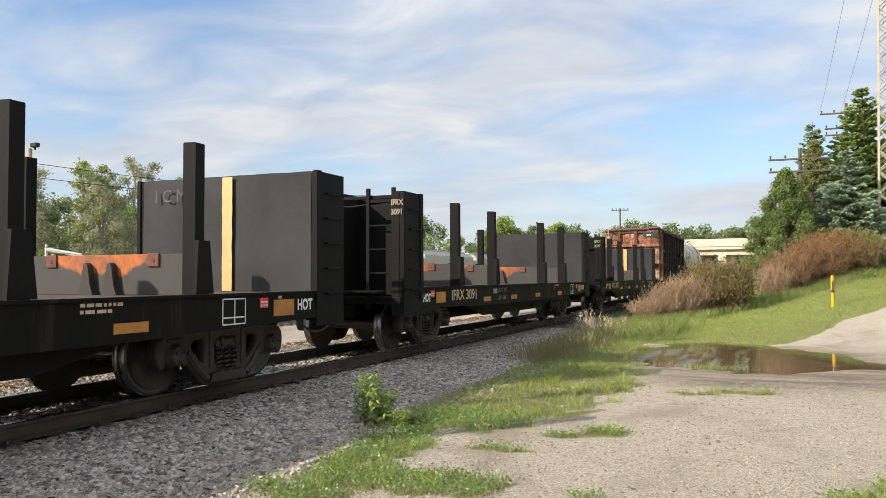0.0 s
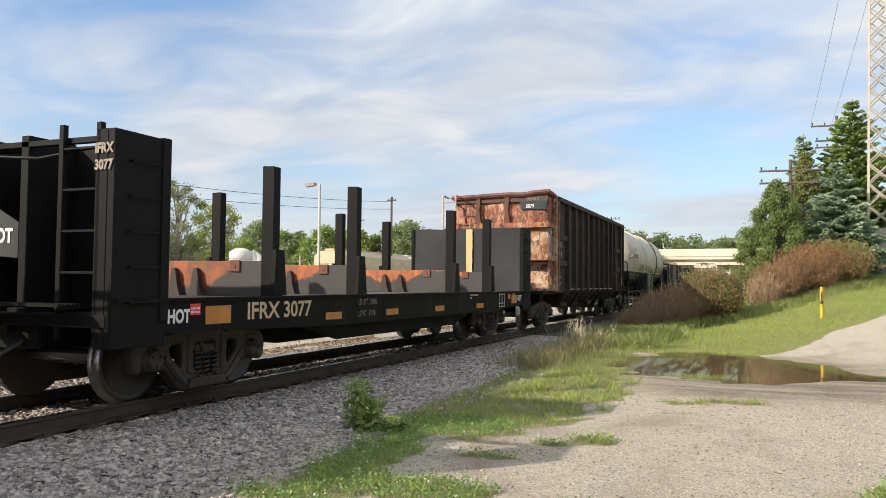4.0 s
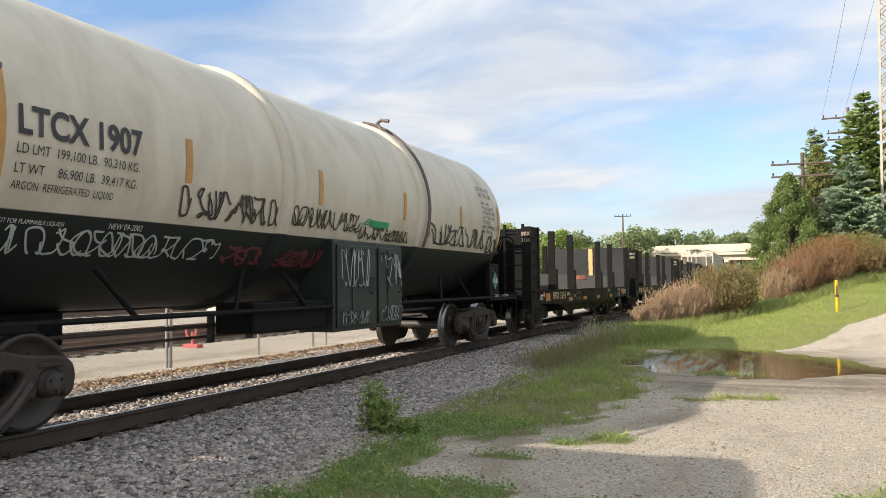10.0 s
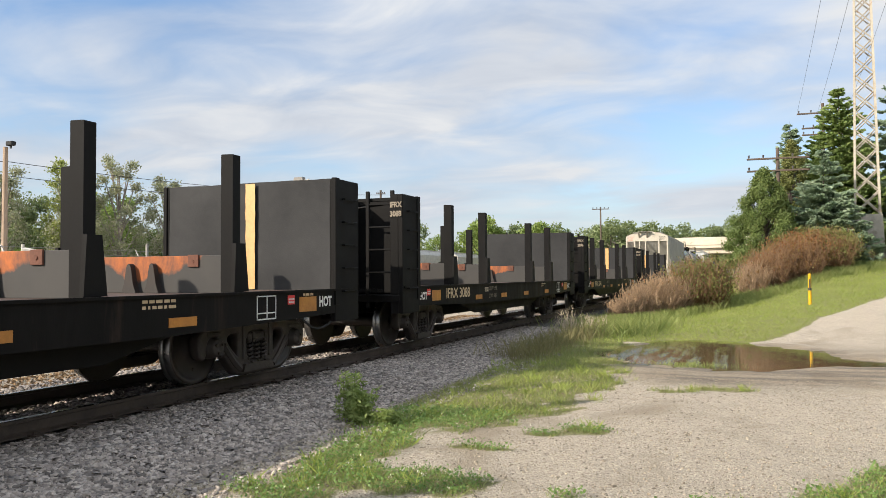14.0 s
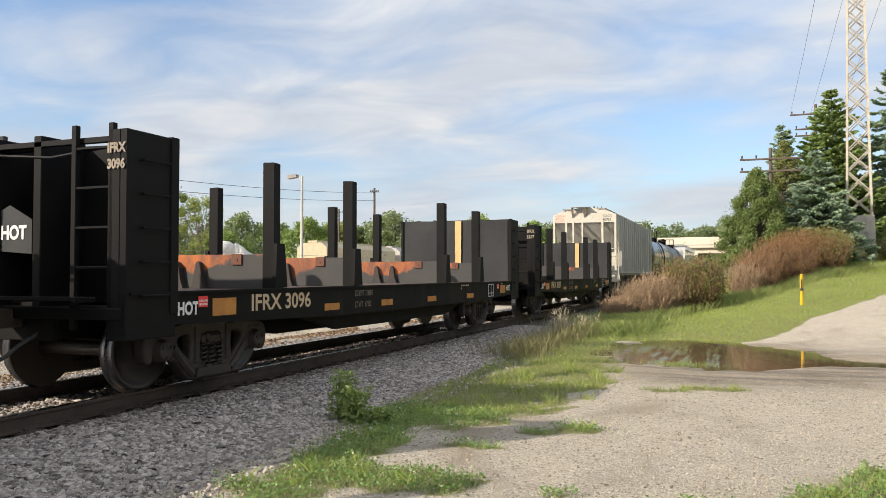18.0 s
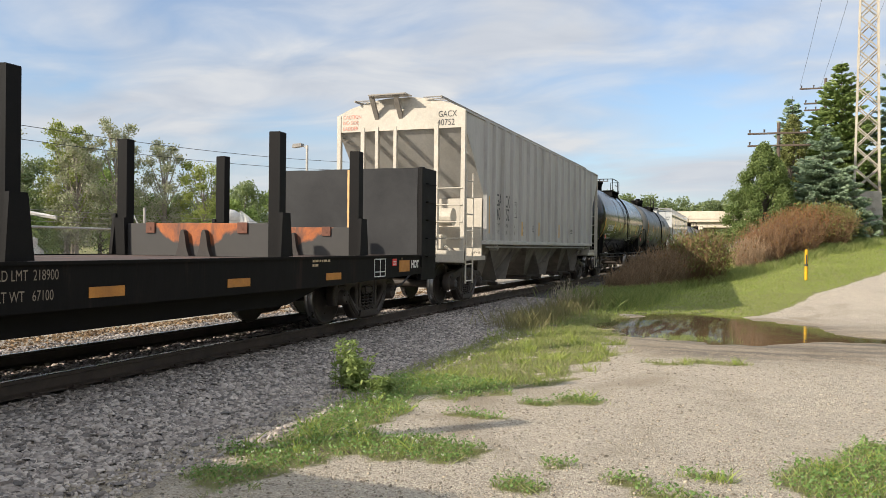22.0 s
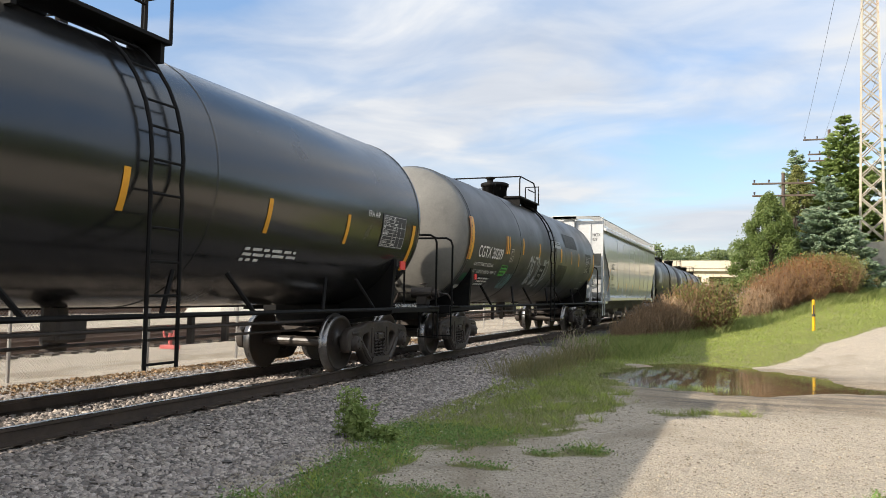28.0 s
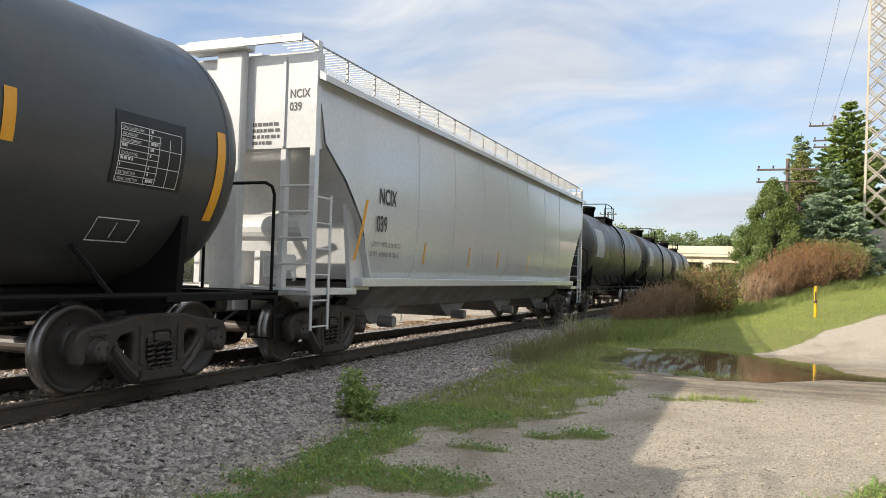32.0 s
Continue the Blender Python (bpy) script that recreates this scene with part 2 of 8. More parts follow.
def text_mesh(words, size, wide=1.0, bold=0.0):
    cu = bpy.data.curves.new("lettering", "FONT")
    cu.body, cu.size, cu.align_x, cu.align_y = words, size, "LEFT", "BOTTOM_BASELINE"
    cu.offset, cu.resolution_u = bold, 4
    ob = bpy.data.objects.new("lettering", cu)
    me = bpy.data.meshes.new_from_object(ob)
    bpy.data.objects.remove(ob)
    bpy.data.curves.remove(cu)
    for v in me.vertices:
        v.co.x *= wide
    return me


SIDE = Matrix(((0, 0, 1, 0), (1, 0, 0, 0), (0, 1, 0, 0), (0, 0, 0, 1)))
FRONT = Matrix(((1, 0, 0, 0), (0, 0, -1, 0), (0, 1, 0, 0), (0, 0, 0, 1)))


def letters(parent, words, size, pos, material, face=SIDE, wide=0.85, bold=0.0, name="lettering"):
    me = text_mesh(words, size, wide, bold)
    me.materials.append(material)
    return put(name, me, parent, "", Matrix.Translation(pos) @ face)


def wrap_letters(parent, words, size, y, z, zc, r, material, wide=0.85, bold=0.0, name="lettering"):
    """Lettering laid on the near side of a tank that lies along y, at height z of its side."""
    me = text_mesh(words, size, wide, bold)
    a0 = math.asin(max(-1, min(1, (z - zc) / r)))
    for v in me.vertices:
        a = a0 + v.co.y / r
        v.co = V((r * math.cos(a), y + v.co.x, zc + r * math.sin(a)))
    me.materials.append(material)
    return put(name, me, parent)


def bars(parent, y, z, w, h, rows, material, x=None, zc=None, r=None, face="side", seed=1, name="small_print"):
    """Unreadable small print as rows of broken bars."""
    rnd = random.Random(seed)
    vs, fs = [], []
    for k in range(rows):
        zz = z + h * (1 - (k + 0.5) / rows)
        hh = h / rows * 0.27
        a = 0.0
        while a < w:
            b = min(w, a + rnd.uniform(0.06, 0.22) * w)
            n = len(vs)
            for (p, q) in ((a, -hh), (b, -hh), (b, hh), (a, hh)):
                if face == "front":
                    vs.append((y + p, x(y + p, zz + q) if callable(x) else x, zz + q))
                elif r:
                    t = math.asin(max(-1, min(1, (zz + q - zc) / r)))
                    vs.append((r * math.cos(t), y + p, zz + q))
                else:
                    vs.append((x, y + p, zz + q))
            fs.append((n, n + 1, n + 2, n + 3))
            a = b + rnd.uniform(0.03, 0.06) * w
            if k == rows - 1 and rnd.random() < 0.3:
                break
    return soup(name, vs, fs, material, parent)


def head_place(half, head, zc, r):
    """Where along the car the front tank head lies, for a place across it."""
    def at(x, z):
        q = min(0.99, math.hypot(x, z - zc) / r)
        return -half - head * math.cos(math.asin(q ** (1 / 0.85))) - 0.015
    return at


def head_letters(parent, words, size, x0, z0, at, material, wide=0.85, bold=0.0):
    me = text_mesh(words, size, wide, bold)
    for v in me.vertices:
        x, z = x0 + v.co.x, z0 + v.co.y
        v.co = V((x, at(x, z), z))
    me.materials.append(material)
    return put("lettering", me, parent)


def wrap_quad(bm, y0, y1, z0, z1, zc, r, slant=0.0):
    n = max(2, int((z1 - z0) / 0.08))
    prev = None
    for i in range(n + 1):
        z = z0 + (z1 - z0) * i / n
        t = math.asin(max(-1, min(1, (z - zc) / r)))
        o = slant * i / n
        cur = [bm.verts.new((r * math.cos(t), y + o, z)) for y in (y0, y1)]
        if prev:
            bm.faces.new((prev[0], prev[1], cur[1], cur[0]))
        prev = cur
    return bm


def scribble(parent, y, z, w, h, n, material, seed, x=None, zc=None, r=None, thick=0.018, front=False):
    """Sprayed strokes: loops and zigzags of no word."""
    rnd = random.Random(seed)
    vs, fs = [], []
    for k in range(n):
        cy, ph, lo = y + w * (k + 0.5) / n, rnd.uniform(0, 6.3), rnd.uniform(0.5, 1.2)
        kx, kz = rnd.choice((1, 1, 2)), rnd.choice((1, 2, 3))
        pts = []
        wob = rnd.uniform(0.8, 1.2)
        for i in range(34):
            u = i / 33 * 5.6 * lo
            pts.append((cy + w / n * 0.62 * math.sin(kx * u + ph) + 0.1 * w / n * u - 0.2 * w / n, z + h * (0.5 + 0.5 * math.sin(kz * u * 0.7 + ph * 1.7 + 0.4 * math.sin(3 * u * wob)))))
        for (a0, b0), (a1, b1) in zip(pts, pts[1:]):
            d = V((a1 - a0, b1 - b0))
            if d.length < 1e-4:
                continue
            p = V((-d.y, d.x)).normalized() * thick / 2
            e = d.normalized() * thick * 0.3
            m = len(vs)
            for q in ((a0 - e.x - p.x, b0 - e.y - p.y), (a1 + e.x - p.x, b1 + e.y - p.y), (a1 + e.x + p.x, b1 + e.y + p.y), (a0 - e.x + p.x, b0 - e.y + p.y)):
                if r:
                    t = math.asin(max(-1, min(1, (q[1] - zc) / r)))
                    vs.append((r * math.cos(t), q[0], q[1]))
                elif front:
                    vs.append((q[0], x, q[1]))
                else:
                    vs.append((x, q[0], q[1]))
            fs.append((m, m + 1, m + 2, m + 3))
    return soup("graffiti", vs, fs, material, parent)

# ---- ground ----
TRACK_X = -7.15


def sstep(a, b, v):
    t = min(1.0, max(0.0, (v - a) / (b - a)))
    return t * t * (3 - 2 * t)


def ground_z(x, y):
    z = -0.30
    d = abs(x - TRACK_X)
    z += 0.115 * (1 - sstep(1.75, 3.1, d)) - 0.02 * sstep(0.6, 0.75, d) * (1 - sstep(0.9, 1.05, d))
    if x > -4.5:
        z += float(np.interp(y, (20.6, 24.0, 27.0, 52.0), (0.0, 0.33, 0.495, 1.87))) * min(1.6, max(0.0, (x + 3.5) / 4))
    n = noise.noise((x * 0.9, y * 0.9, 4.4))
    e = min(math.hypot((x + 0.75) / 2.95, (y - 17.55) / 3.75), math.hypot((x - 1.1) / 2.0, (y - 16.2) / 0.95)) + 0.2 * n + 0.12 * noise.noise((x * 2.6, y * 2.6, 1.2))
    z -= 0.12 * (1 - sstep(0.35, 1.15, e))
    if x < -60 or y > 90:
        z += 3.0 * sstep(80, 300, math.hypot(x, y))
    z += 0.02 * noise.noise((x * 0.35, y * 0.35, 1.7)) * sstep(2.6, 3.6, d)
    return z


def patch(x, y, cx, cy, rx, ry, n, k=0.9):
    return k * (1 - sstep(0.55, 1.05, math.hypot((x - cx) / rx, (y - cy) / ry) + 0.45 * n))


def grass_cover(x, y):
    """How far the ground is grown over, 0 to 1."""
    if TRACK_X - 2.6 < x < -4.9:
        return 0.0
    if x < -45 or y > 75:
        return 1.0
    n = noise.noise((x * 0.8, y * 0.6, 3.1)) * 0.5 + noise.noise((x * 2.6, y * 2.1, 7.7)) * 0.45
    if y < 20:
        n += noise.noise((x * 7.0, y * 5.5, 2.2)) * 0.42 + noise.noise((x * 17.0, y * 13.0, 5.1)) * 0.25
    edge_l = (-3.6 - 0.2 * (y - 5) if y < 8 else -4.2 - 0.035 * (y - 8)) + 0.3 * n
    edge_r = float(np.interp(y, (3.0, 5.0, 6.6, 8.2, 9.8, 13.0, 16.0, 20.0), (-3.05, -3.1, -3.1, -2.65, -2.05, -1.85, -2.5, -2.6))) + 0.75 * n
    g = 0.0
    if y < 20:
        g = sstep(edge_l - 0.2, edge_l + 0.4, x) * (1 - sstep(edge_r - 0.35, edge_r + 0.3, x)) * sstep(3.2, 4.6, y) * (0.84 + 0.8 * n)
    for p in ((-2.55, 5.62, 0.95, 0.5), (-2.37, 6.97, 0.38, 0.12), (-1.6, 8.1, 0.4, 0.2), (-2.0, 7.8, 0.25, 0.14), (-0.35, 11.5, 0.75, 0.17), (-1.05, 11.1, 0.45, 0.14), (-1.25, 5.66, 0.2, 0.14), (-0.77, 5.46, 0.22, 0.14),
              (-0.23, 5.73, 0.24, 0.12), (-0.42, 5.24, 0.26, 0.16), (-1.38, 5.03, 0.3, 0.2), (0.2, 4.9, 0.75, 0.4), (0.8, 6.0, 0.62, 0.75), (1.35, 6.9, 0.7, 0.95), (-3.33, 4.42, 0.35, 0.25), (-3.5, 5.0, 0.35, 0.2), (-2.7, 20.3, 1.1, 0.9), (-1.1, 14.7, 0.5, 0.22)):
        if abs(x - p[0]) < p[2] * 1.6 and abs(y - p[1]) < p[3] * 1.6:
            g = max(g, patch(x, y, *p, n))
    if y > 16:
        far = sstep(19.6, 20.5, y + 0.6 * n)
        road = sstep(-0.25, 0.3, x - float(np.interp(y, (19.5, 20.7, 22.0, 23.8, 24.9, 27.9, 40.0), (-0.6, 0.42, 1.12, 1.8, 2.6, 4.0, 9.5))) + 0.3 * n)
        g = max(g, far * (1 - road) * sstep(-4.9, -4.3, x))
    return max(0.0, min(1.0, g))


def ground_material():
    m = bpy.data.materials.new("ground")
    m.use_nodes = True
    nt = m.node_tree
    bs = nt.nodes["Principled BSDF"]
    co = nt.nodes.new("ShaderNodeTexCoord").outputs["Object"]
    at = nt.nodes.new("ShaderNodeAttribute")
    at.attribute_name = "cover"
    sp = nt.nodes.new("ShaderNodeSeparateColor")
    nt.links.new(at.outputs["Color"], sp.inputs[0])
    grass, stone, wet = sp.outputs[0], sp.outputs[1], sp.outputs[2]
    big, mid, fine = noise_tex(nt, mapping(nt, co, (1, 0.6, 1)), 0.7, 6, 0.6, 0.4), noise_tex(nt, co, 5, 8, 0.72), noise_tex(nt, co, 90, 4, 0.75)
    vor = nt.nodes.new("ShaderNodeTexVoronoi")
    vor.inputs["Scale"].default_value = 70
    nt.links.new(co, vor.inputs["Vector"])
    grav = mixc(nt, ramp(nt, mid, [(0.3, (0, 0, 0)), (0.7, (1, 1, 1))]), (0.6, 0.525, 0.425), (0.47, 0.405, 0.325))
    grav = mixc(nt, ramp(nt, big, [(0.42, (0, 0, 0)), (0.58, (0.75, 0.75, 0.75))]), grav, (0.5, 0.44, 0.36))
    sepv = nt.nodes.new("ShaderNodeSeparateColor")
    nt.links.new(vor.outputs["Color"], sepv.inputs[0])
    grav = mixc(nt, 0.55, grav, ramp(nt, sepv.outputs[0], [(0.0, (0.12, 0.115, 0.11)), (0.25, (0.42, 0.4, 0.38)), (0.75, (0.56, 0.545, 0.52)), (1.0, (0.86, 0.85, 0.82))]), "OVERLAY")
    grav = mixc(nt, 0.4, grav, ramp(nt, fine, [(0.3, (0.15, 0.15, 0.15)), (0.7, (0.85, 0.85, 0.85))]), "OVERLAY")
    grav = mixc(nt, ramp(nt, big, [(0.52, (0, 0, 0)), (0.64, (0.7, 0.7, 0.7))]), grav, (0.33, 0.26, 0.18))
    ball = mixc(nt, sepv.outputs[1], (0.045, 0.04, 0.036), (0.17, 0.152, 0.138))
    soil = mixc(nt, mid, (0.16, 0.17, 0.055), (0.3, 0.275, 0.115))
    lane = noise_tex(nt, mapping(nt, co, (0.22, 1.5, 1), (0, 0, 8)), 1.3, 6, 0.6)
    mud = mixc(nt, ramp(nt, maths(nt, "ADD", maths(nt, "MULTIPLY", lane, 0.7), maths(nt, "MULTIPLY", mid, 0.3)), [(0.4, (0, 0, 0)), (0.55, (1, 1, 1))]), (0.06, 0.042, 0.027), (0.36, 0.28, 0.19))
    edge = maths(nt, "ADD", grass, maths(nt, "MULTIPLY", maths(nt, "SUBTRACT", mid, 0.5), 0.9))
    c = mixc(nt, stone, grav, ball)
    mud = mixc(nt, 0.7, mud, ramp(nt, sepv.outputs[0], [(0.0, (0.2, 0.2, 0.2)), (0.8, (0.5, 0.5, 0.5)), (1.0, (0.92, 0.92, 0.92))]), "OVERLAY")
    c = mixc(nt, maths(nt, "MULTIPLY", wet, 0.85), c, mud)
    c = mixc(nt, ramp(nt, edge, [(0.4, (0, 0, 0)), (0.62, (1, 1, 1))]), c, soil)
    nt.links.new(c, bs.inputs["Base Color"])
    nt.links.new(maths(nt, "SUBTRACT", 0.95, maths(nt, "MULTIPLY", wet, 0.12)), bs.inputs["Roughness"])
    bn = nt.nodes.new("ShaderNodeBump")
    bn.inputs["Strength"].default_value, bn.inputs["Distance"].default_value = 1.0, 0.03
    nt.links.new(maths(nt, "ADD", maths(nt, "MULTIPLY", vor.outputs["Distance"], -0.6), maths(nt, "ADD", fine, mid)), bn.inputs["Height"])
    nt.links.new(bn.outputs[0], bs.inputs["Normal"])
    return m


def water_material():
    """Brown still water, ruffled by the wind in streaks."""
    m = bpy.data.materials.new("muddy_water")
    m.use_nodes = True
    nt = m.node_tree
    bs = nt.nodes["Principled BSDF"]
    co = nt.nodes.new("ShaderNodeTexCoord").outputs["Object"]
    bs.inputs["Base Color"].default_value = (0.09, 0.062, 0.036, 1)
    bs.inputs["Roughness"].default_value = 0.025
    bs.inputs["IOR"].default_value = 1.33
    calm = ramp(nt, noise_tex(nt, mapping(nt, co, (1.4, 0.5, 1)), 1.1, 4, 0.6), [(0.45, (0.02, 0.02, 0.02)), (0.6, (0.16, 0.16, 0.16))])
    bn = nt.nodes.new("ShaderNodeBump")
    bn.inputs["Distance"].default_value = 0.03
    sp = nt.nodes.new("ShaderNodeSeparateXYZ")
    nt.links.new(co, sp.inputs[0])
    gust = ramp(nt, noise_tex(nt, mapping(nt, co, (2.6, 0.22, 1), (0, 0, -3), (0.4, 0, 0)), 1.5, 5, 0.65), [(0.47, (0, 0, 0)), (0.62, (0.6, 0.6, 0.6))])
    d = maths(nt, "ADD", maths(nt, "POWER", maths(nt, "ABSOLUTE", maths(nt, "DIVIDE", maths(nt, "ADD", sp.outputs[0], 1.4), 1.5)), 2), maths(nt, "POWER", maths(nt, "ABSOLUTE", maths(nt, "DIVIDE", maths(nt, "SUBTRACT", sp.outputs[1], 16.6), 3.2)), 2))
    ruffle = maths(nt, "ADD", maths(nt, "MULTIPLY", calm, 0.4), maths(nt, "MULTIPLY", maths(nt, "SUBTRACT", 1.0, d, True), gust))
    nt.links.new(ruffle, bn.inputs["Strength"])
    nt.links.new(noise_tex(nt, mapping(nt, co, (0.5, 2.2, 1)), 7, 2), bn.inputs["Height"])
    nt.links.new(bn.outputs[0], bs.inputs["Normal"])
    return m


def axis_steps(lo, a, b, hi, step, grow=1.16):
    up, v, s = [b], b, step
    while v < hi:
        s *= grow
        v += s
        up.append(v)
    dn, v, s = [], a, step
    while v > lo:
        s *= grow
        v -= s
        dn.append(v)
    n = int((b - a) / step)
    return dn[::-1] + [a + (b - a) * i / n for i in range(n)] + up


def make_ground():
    xs = axis_steps(-900, -12, 4, 900, 0.16)
    ys = axis_steps(-300, 2, 24, 2500, 0.2)
    verts = [(x, y, ground_z(x, y)) for y in ys for x in xs]
    w = len(xs)
    faces = [(j * w + i, j * w + i + 1, (j + 1) * w + i + 1, (j + 1) * w + i) for j in range(len(ys) - 1) for i in range(w - 1)]
    g = soup("ground", verts, faces, ground_material())
    tagged(g, "gravel lot and grassy verge sloping up beside the railway", "ground", kind="structure")
    col = g.data.color_attributes.new("cover", "FLOAT_COLOR", "POINT")
    vals = []
    for x, y, z in verts:
        stone = 1 - sstep(2.75, 3.25, abs(x - TRACK_X) + 0.25 * noise.noise((x, y * 0.6, 0.3)))
        e = math.hypot((x + 0.0) / 4.4, (y - 15.8) / 4.9) + 0.2 * noise.noise((x * 0.8, y * 0.8, 9.1))
        vals += [grass_cover(x, y), stone, 0.9 * (1 - sstep(0.55, 1.0, e)), 1]
    col.data.foreach_set("color", vals)
    g.data.polygons.foreach_set("use_smooth", [True] * len(faces))
    # standing water
    wm = water_material()
    bm = B()
    ring = []
    for i in range(64):
        t = 2 * math.pi * i / 64
        ring.append(bm.verts.new((0.3 + 5.2 * math.cos(t), 17.6 + 4.5 * math.sin(t), -0.352)))
    bm.faces.new(ring)
    tagged(part("puddle", bm, wm, None), "shallow muddy puddle standing in the gravel", "puddle", kind="structure")


make_ground()


# ---- railway track ----
def rail_profile():
    return [(-0.07, -0.17), (0.07, -0.17), (0.07, -0.155), (0.012, -0.135), (0.012, -0.045), (0.036, -0.035), (0.036, -0.006), (0.028, 0.0), (-0.028, 0.0), (-0.036, -0.006), (-0.036, -0.035), (-0.012, -0.045), (-0.012, -0.135), (-0.07, -0.155)]


def make_track():
    tr = empty("railway_track", "single railway track with brown steel rails on ballast", "railway track", kind="structure")
    railm = mat("brown_rail_steel", (0.062, 0.043, 0.031), (0.04, 0.029, 0.023), 0.75, fine=40, bump=0.3)
    topm = mat("bright_rail_head", (0.6, 0.59, 0.57), (0.5, 0.49, 0.48), 0.25, 1.0)
    wood = mat("tarred_tie_wood", (0.05, 0.04, 0.032), (0.085, 0.07, 0.055), 0.9, stretch=(1, 9, 9), fine=50, bump=0.5)
    for s in (-1, 1):
        bm = B()
        prism(bm, [(TRACK_X + s * 0.753 + p, q) for p, q in rail_profile()], "y", -30, 260)
        bm.faces.ensure_lookup_table()
        for f in bm.faces:
            if f.normal.z > 0.6 and f.calc_center_median().z > -0.012:
                f.material_index = 1
        part("rail", bm, [railm, topm], tr)
    bm = B()
    box(bm, -1.3, 1.3, -0.115, 0.115, -0.36, -0.172, 0.008)
    tie = part("tie", bm, wood, tr, at=pose(TRACK_X, -12, 0))
    pl = B()
    for s in (-1, 1):
        box(pl, s * 0.753 - 0.18, s * 0.753 + 0.18, -0.09, 0.09, -0.172, -0.158)
        for q in (-0.1, 0.1):
            box(pl, s * 0.753 + q - 0.012, s * 0.753 + q + 0.012, -0.05, -0.02, -0.16, -0.135)
    plate = part("tie_plate", pl, railm, tr, at=pose(TRACK_X, -12, 0))
    rnd = random.Random(4)
    for i in range(1, 210):
        y = -12 + i * 0.5 + rnd.uniform(-0.03, 0.03)
        m = pose(TRACK_X + rnd.uniform(-0.05, 0.05), y, rnd.uniform(-0.012, 0.004), 0, 0, rnd.uniform(-1.2, 1.2))
        put("tie", tie.data, tr, at=m)
        put("tie_plate", plate.data, tr, at=pose(TRACK_X, y, 0))
    return tr


make_track()

# ---- train ----
SPEED, WHEEL_R = 5.62, 0.457
CARS, WHEELS = [], []      # (car, place along the track at the start), turning wheelsets


def wheelset_mesh():
    bm = B()
    for s in (-1, 1):
        p = [(0.66, 0.475), (0.69, 0.49), (0.70, 0.465), (0.715, 0.458), (0.80, 0.452), (0.805, 0.41), (0.785, 0.385), (0.765, 0.35), (0.75, 0.2), (0.79, 0.15), (0.815, 0.13), (0.815, 0.075)]
        idx = [1, 1, 1, 1, 0, 0, 0, 0, 0, 0, 0]
        lathe(bm, [(s * a, r) for a, r in p], "x", 36, mats=idx)
        lathe(bm, [(s * 0.665, 0.47), (s * 0.68, 0.40), (s * 0.70, 0.2), (s * 0.66, 0.12)], "x", 30)
        cyl(bm, (s * 0.81, 0, 0), (s * 1.0, 0, 0), 0.08, 14)
        for k in range(3):
            a = k * 2.1
            box(bm, s * 0.79, s * 0.8, 0.27 * math.cos(a) - 0.012, 0.27 * math.cos(a) + 0.012, 0.27 * math.sin(a) - 0.012, 0.27 * math.sin(a) + 0.012)
    cyl(bm, (-0.7, 0, 0), (0.7, 0, 0), 0.085, 14)
    me = bpy.data.meshes.new("wheelset")
    bm.to_mesh(me)
    bm.free()
    me.materials.append(WHEEL)
    me.materials.append(TREAD)
    return me


def rounded(pts, times=2):
    """Closed outline with its corners cut off again and again."""
    for _ in range(times):
        out = []
        for i, p in enumerate(pts):
            q = pts[(i + 1) % len(pts)]
            out += [(p[0] * 0.75 + q[0] * 0.25, p[1] * 0.75 + q[1] * 0.25), (p[0] * 0.25 + q[0] * 0.75, p[1] * 0.25 + q[1] * 0.75)]
        pts = out
    return pts


def cast_plate(outlines, half, bevel):
    """Plate with holes, thick in z, edges rounded: a flat curve turned to a mesh."""
    cu = bpy.data.curves.new("plate", "CURVE")
    cu.dimensions, cu.fill_mode = "2D", "BOTH"
    cu.extrude, cu.bevel_depth, cu.bevel_resolution = half - bevel, bevel, 1
    for pts in outlines:
        sp = cu.splines.new("POLY")
        sp.points.add(len(pts) - 1)
        sp.use_cyclic_u = True
        for k, p in zip(sp.points, pts):
            k.co = (p[0], p[1], 0, 1)
    ob = bpy.data.objects.new("plate", cu)
    me = bpy.data.meshes.new_from_object(ob)
    bpy.data.objects.remove(ob)
    bpy.data.curves.remove(cu)
    return me


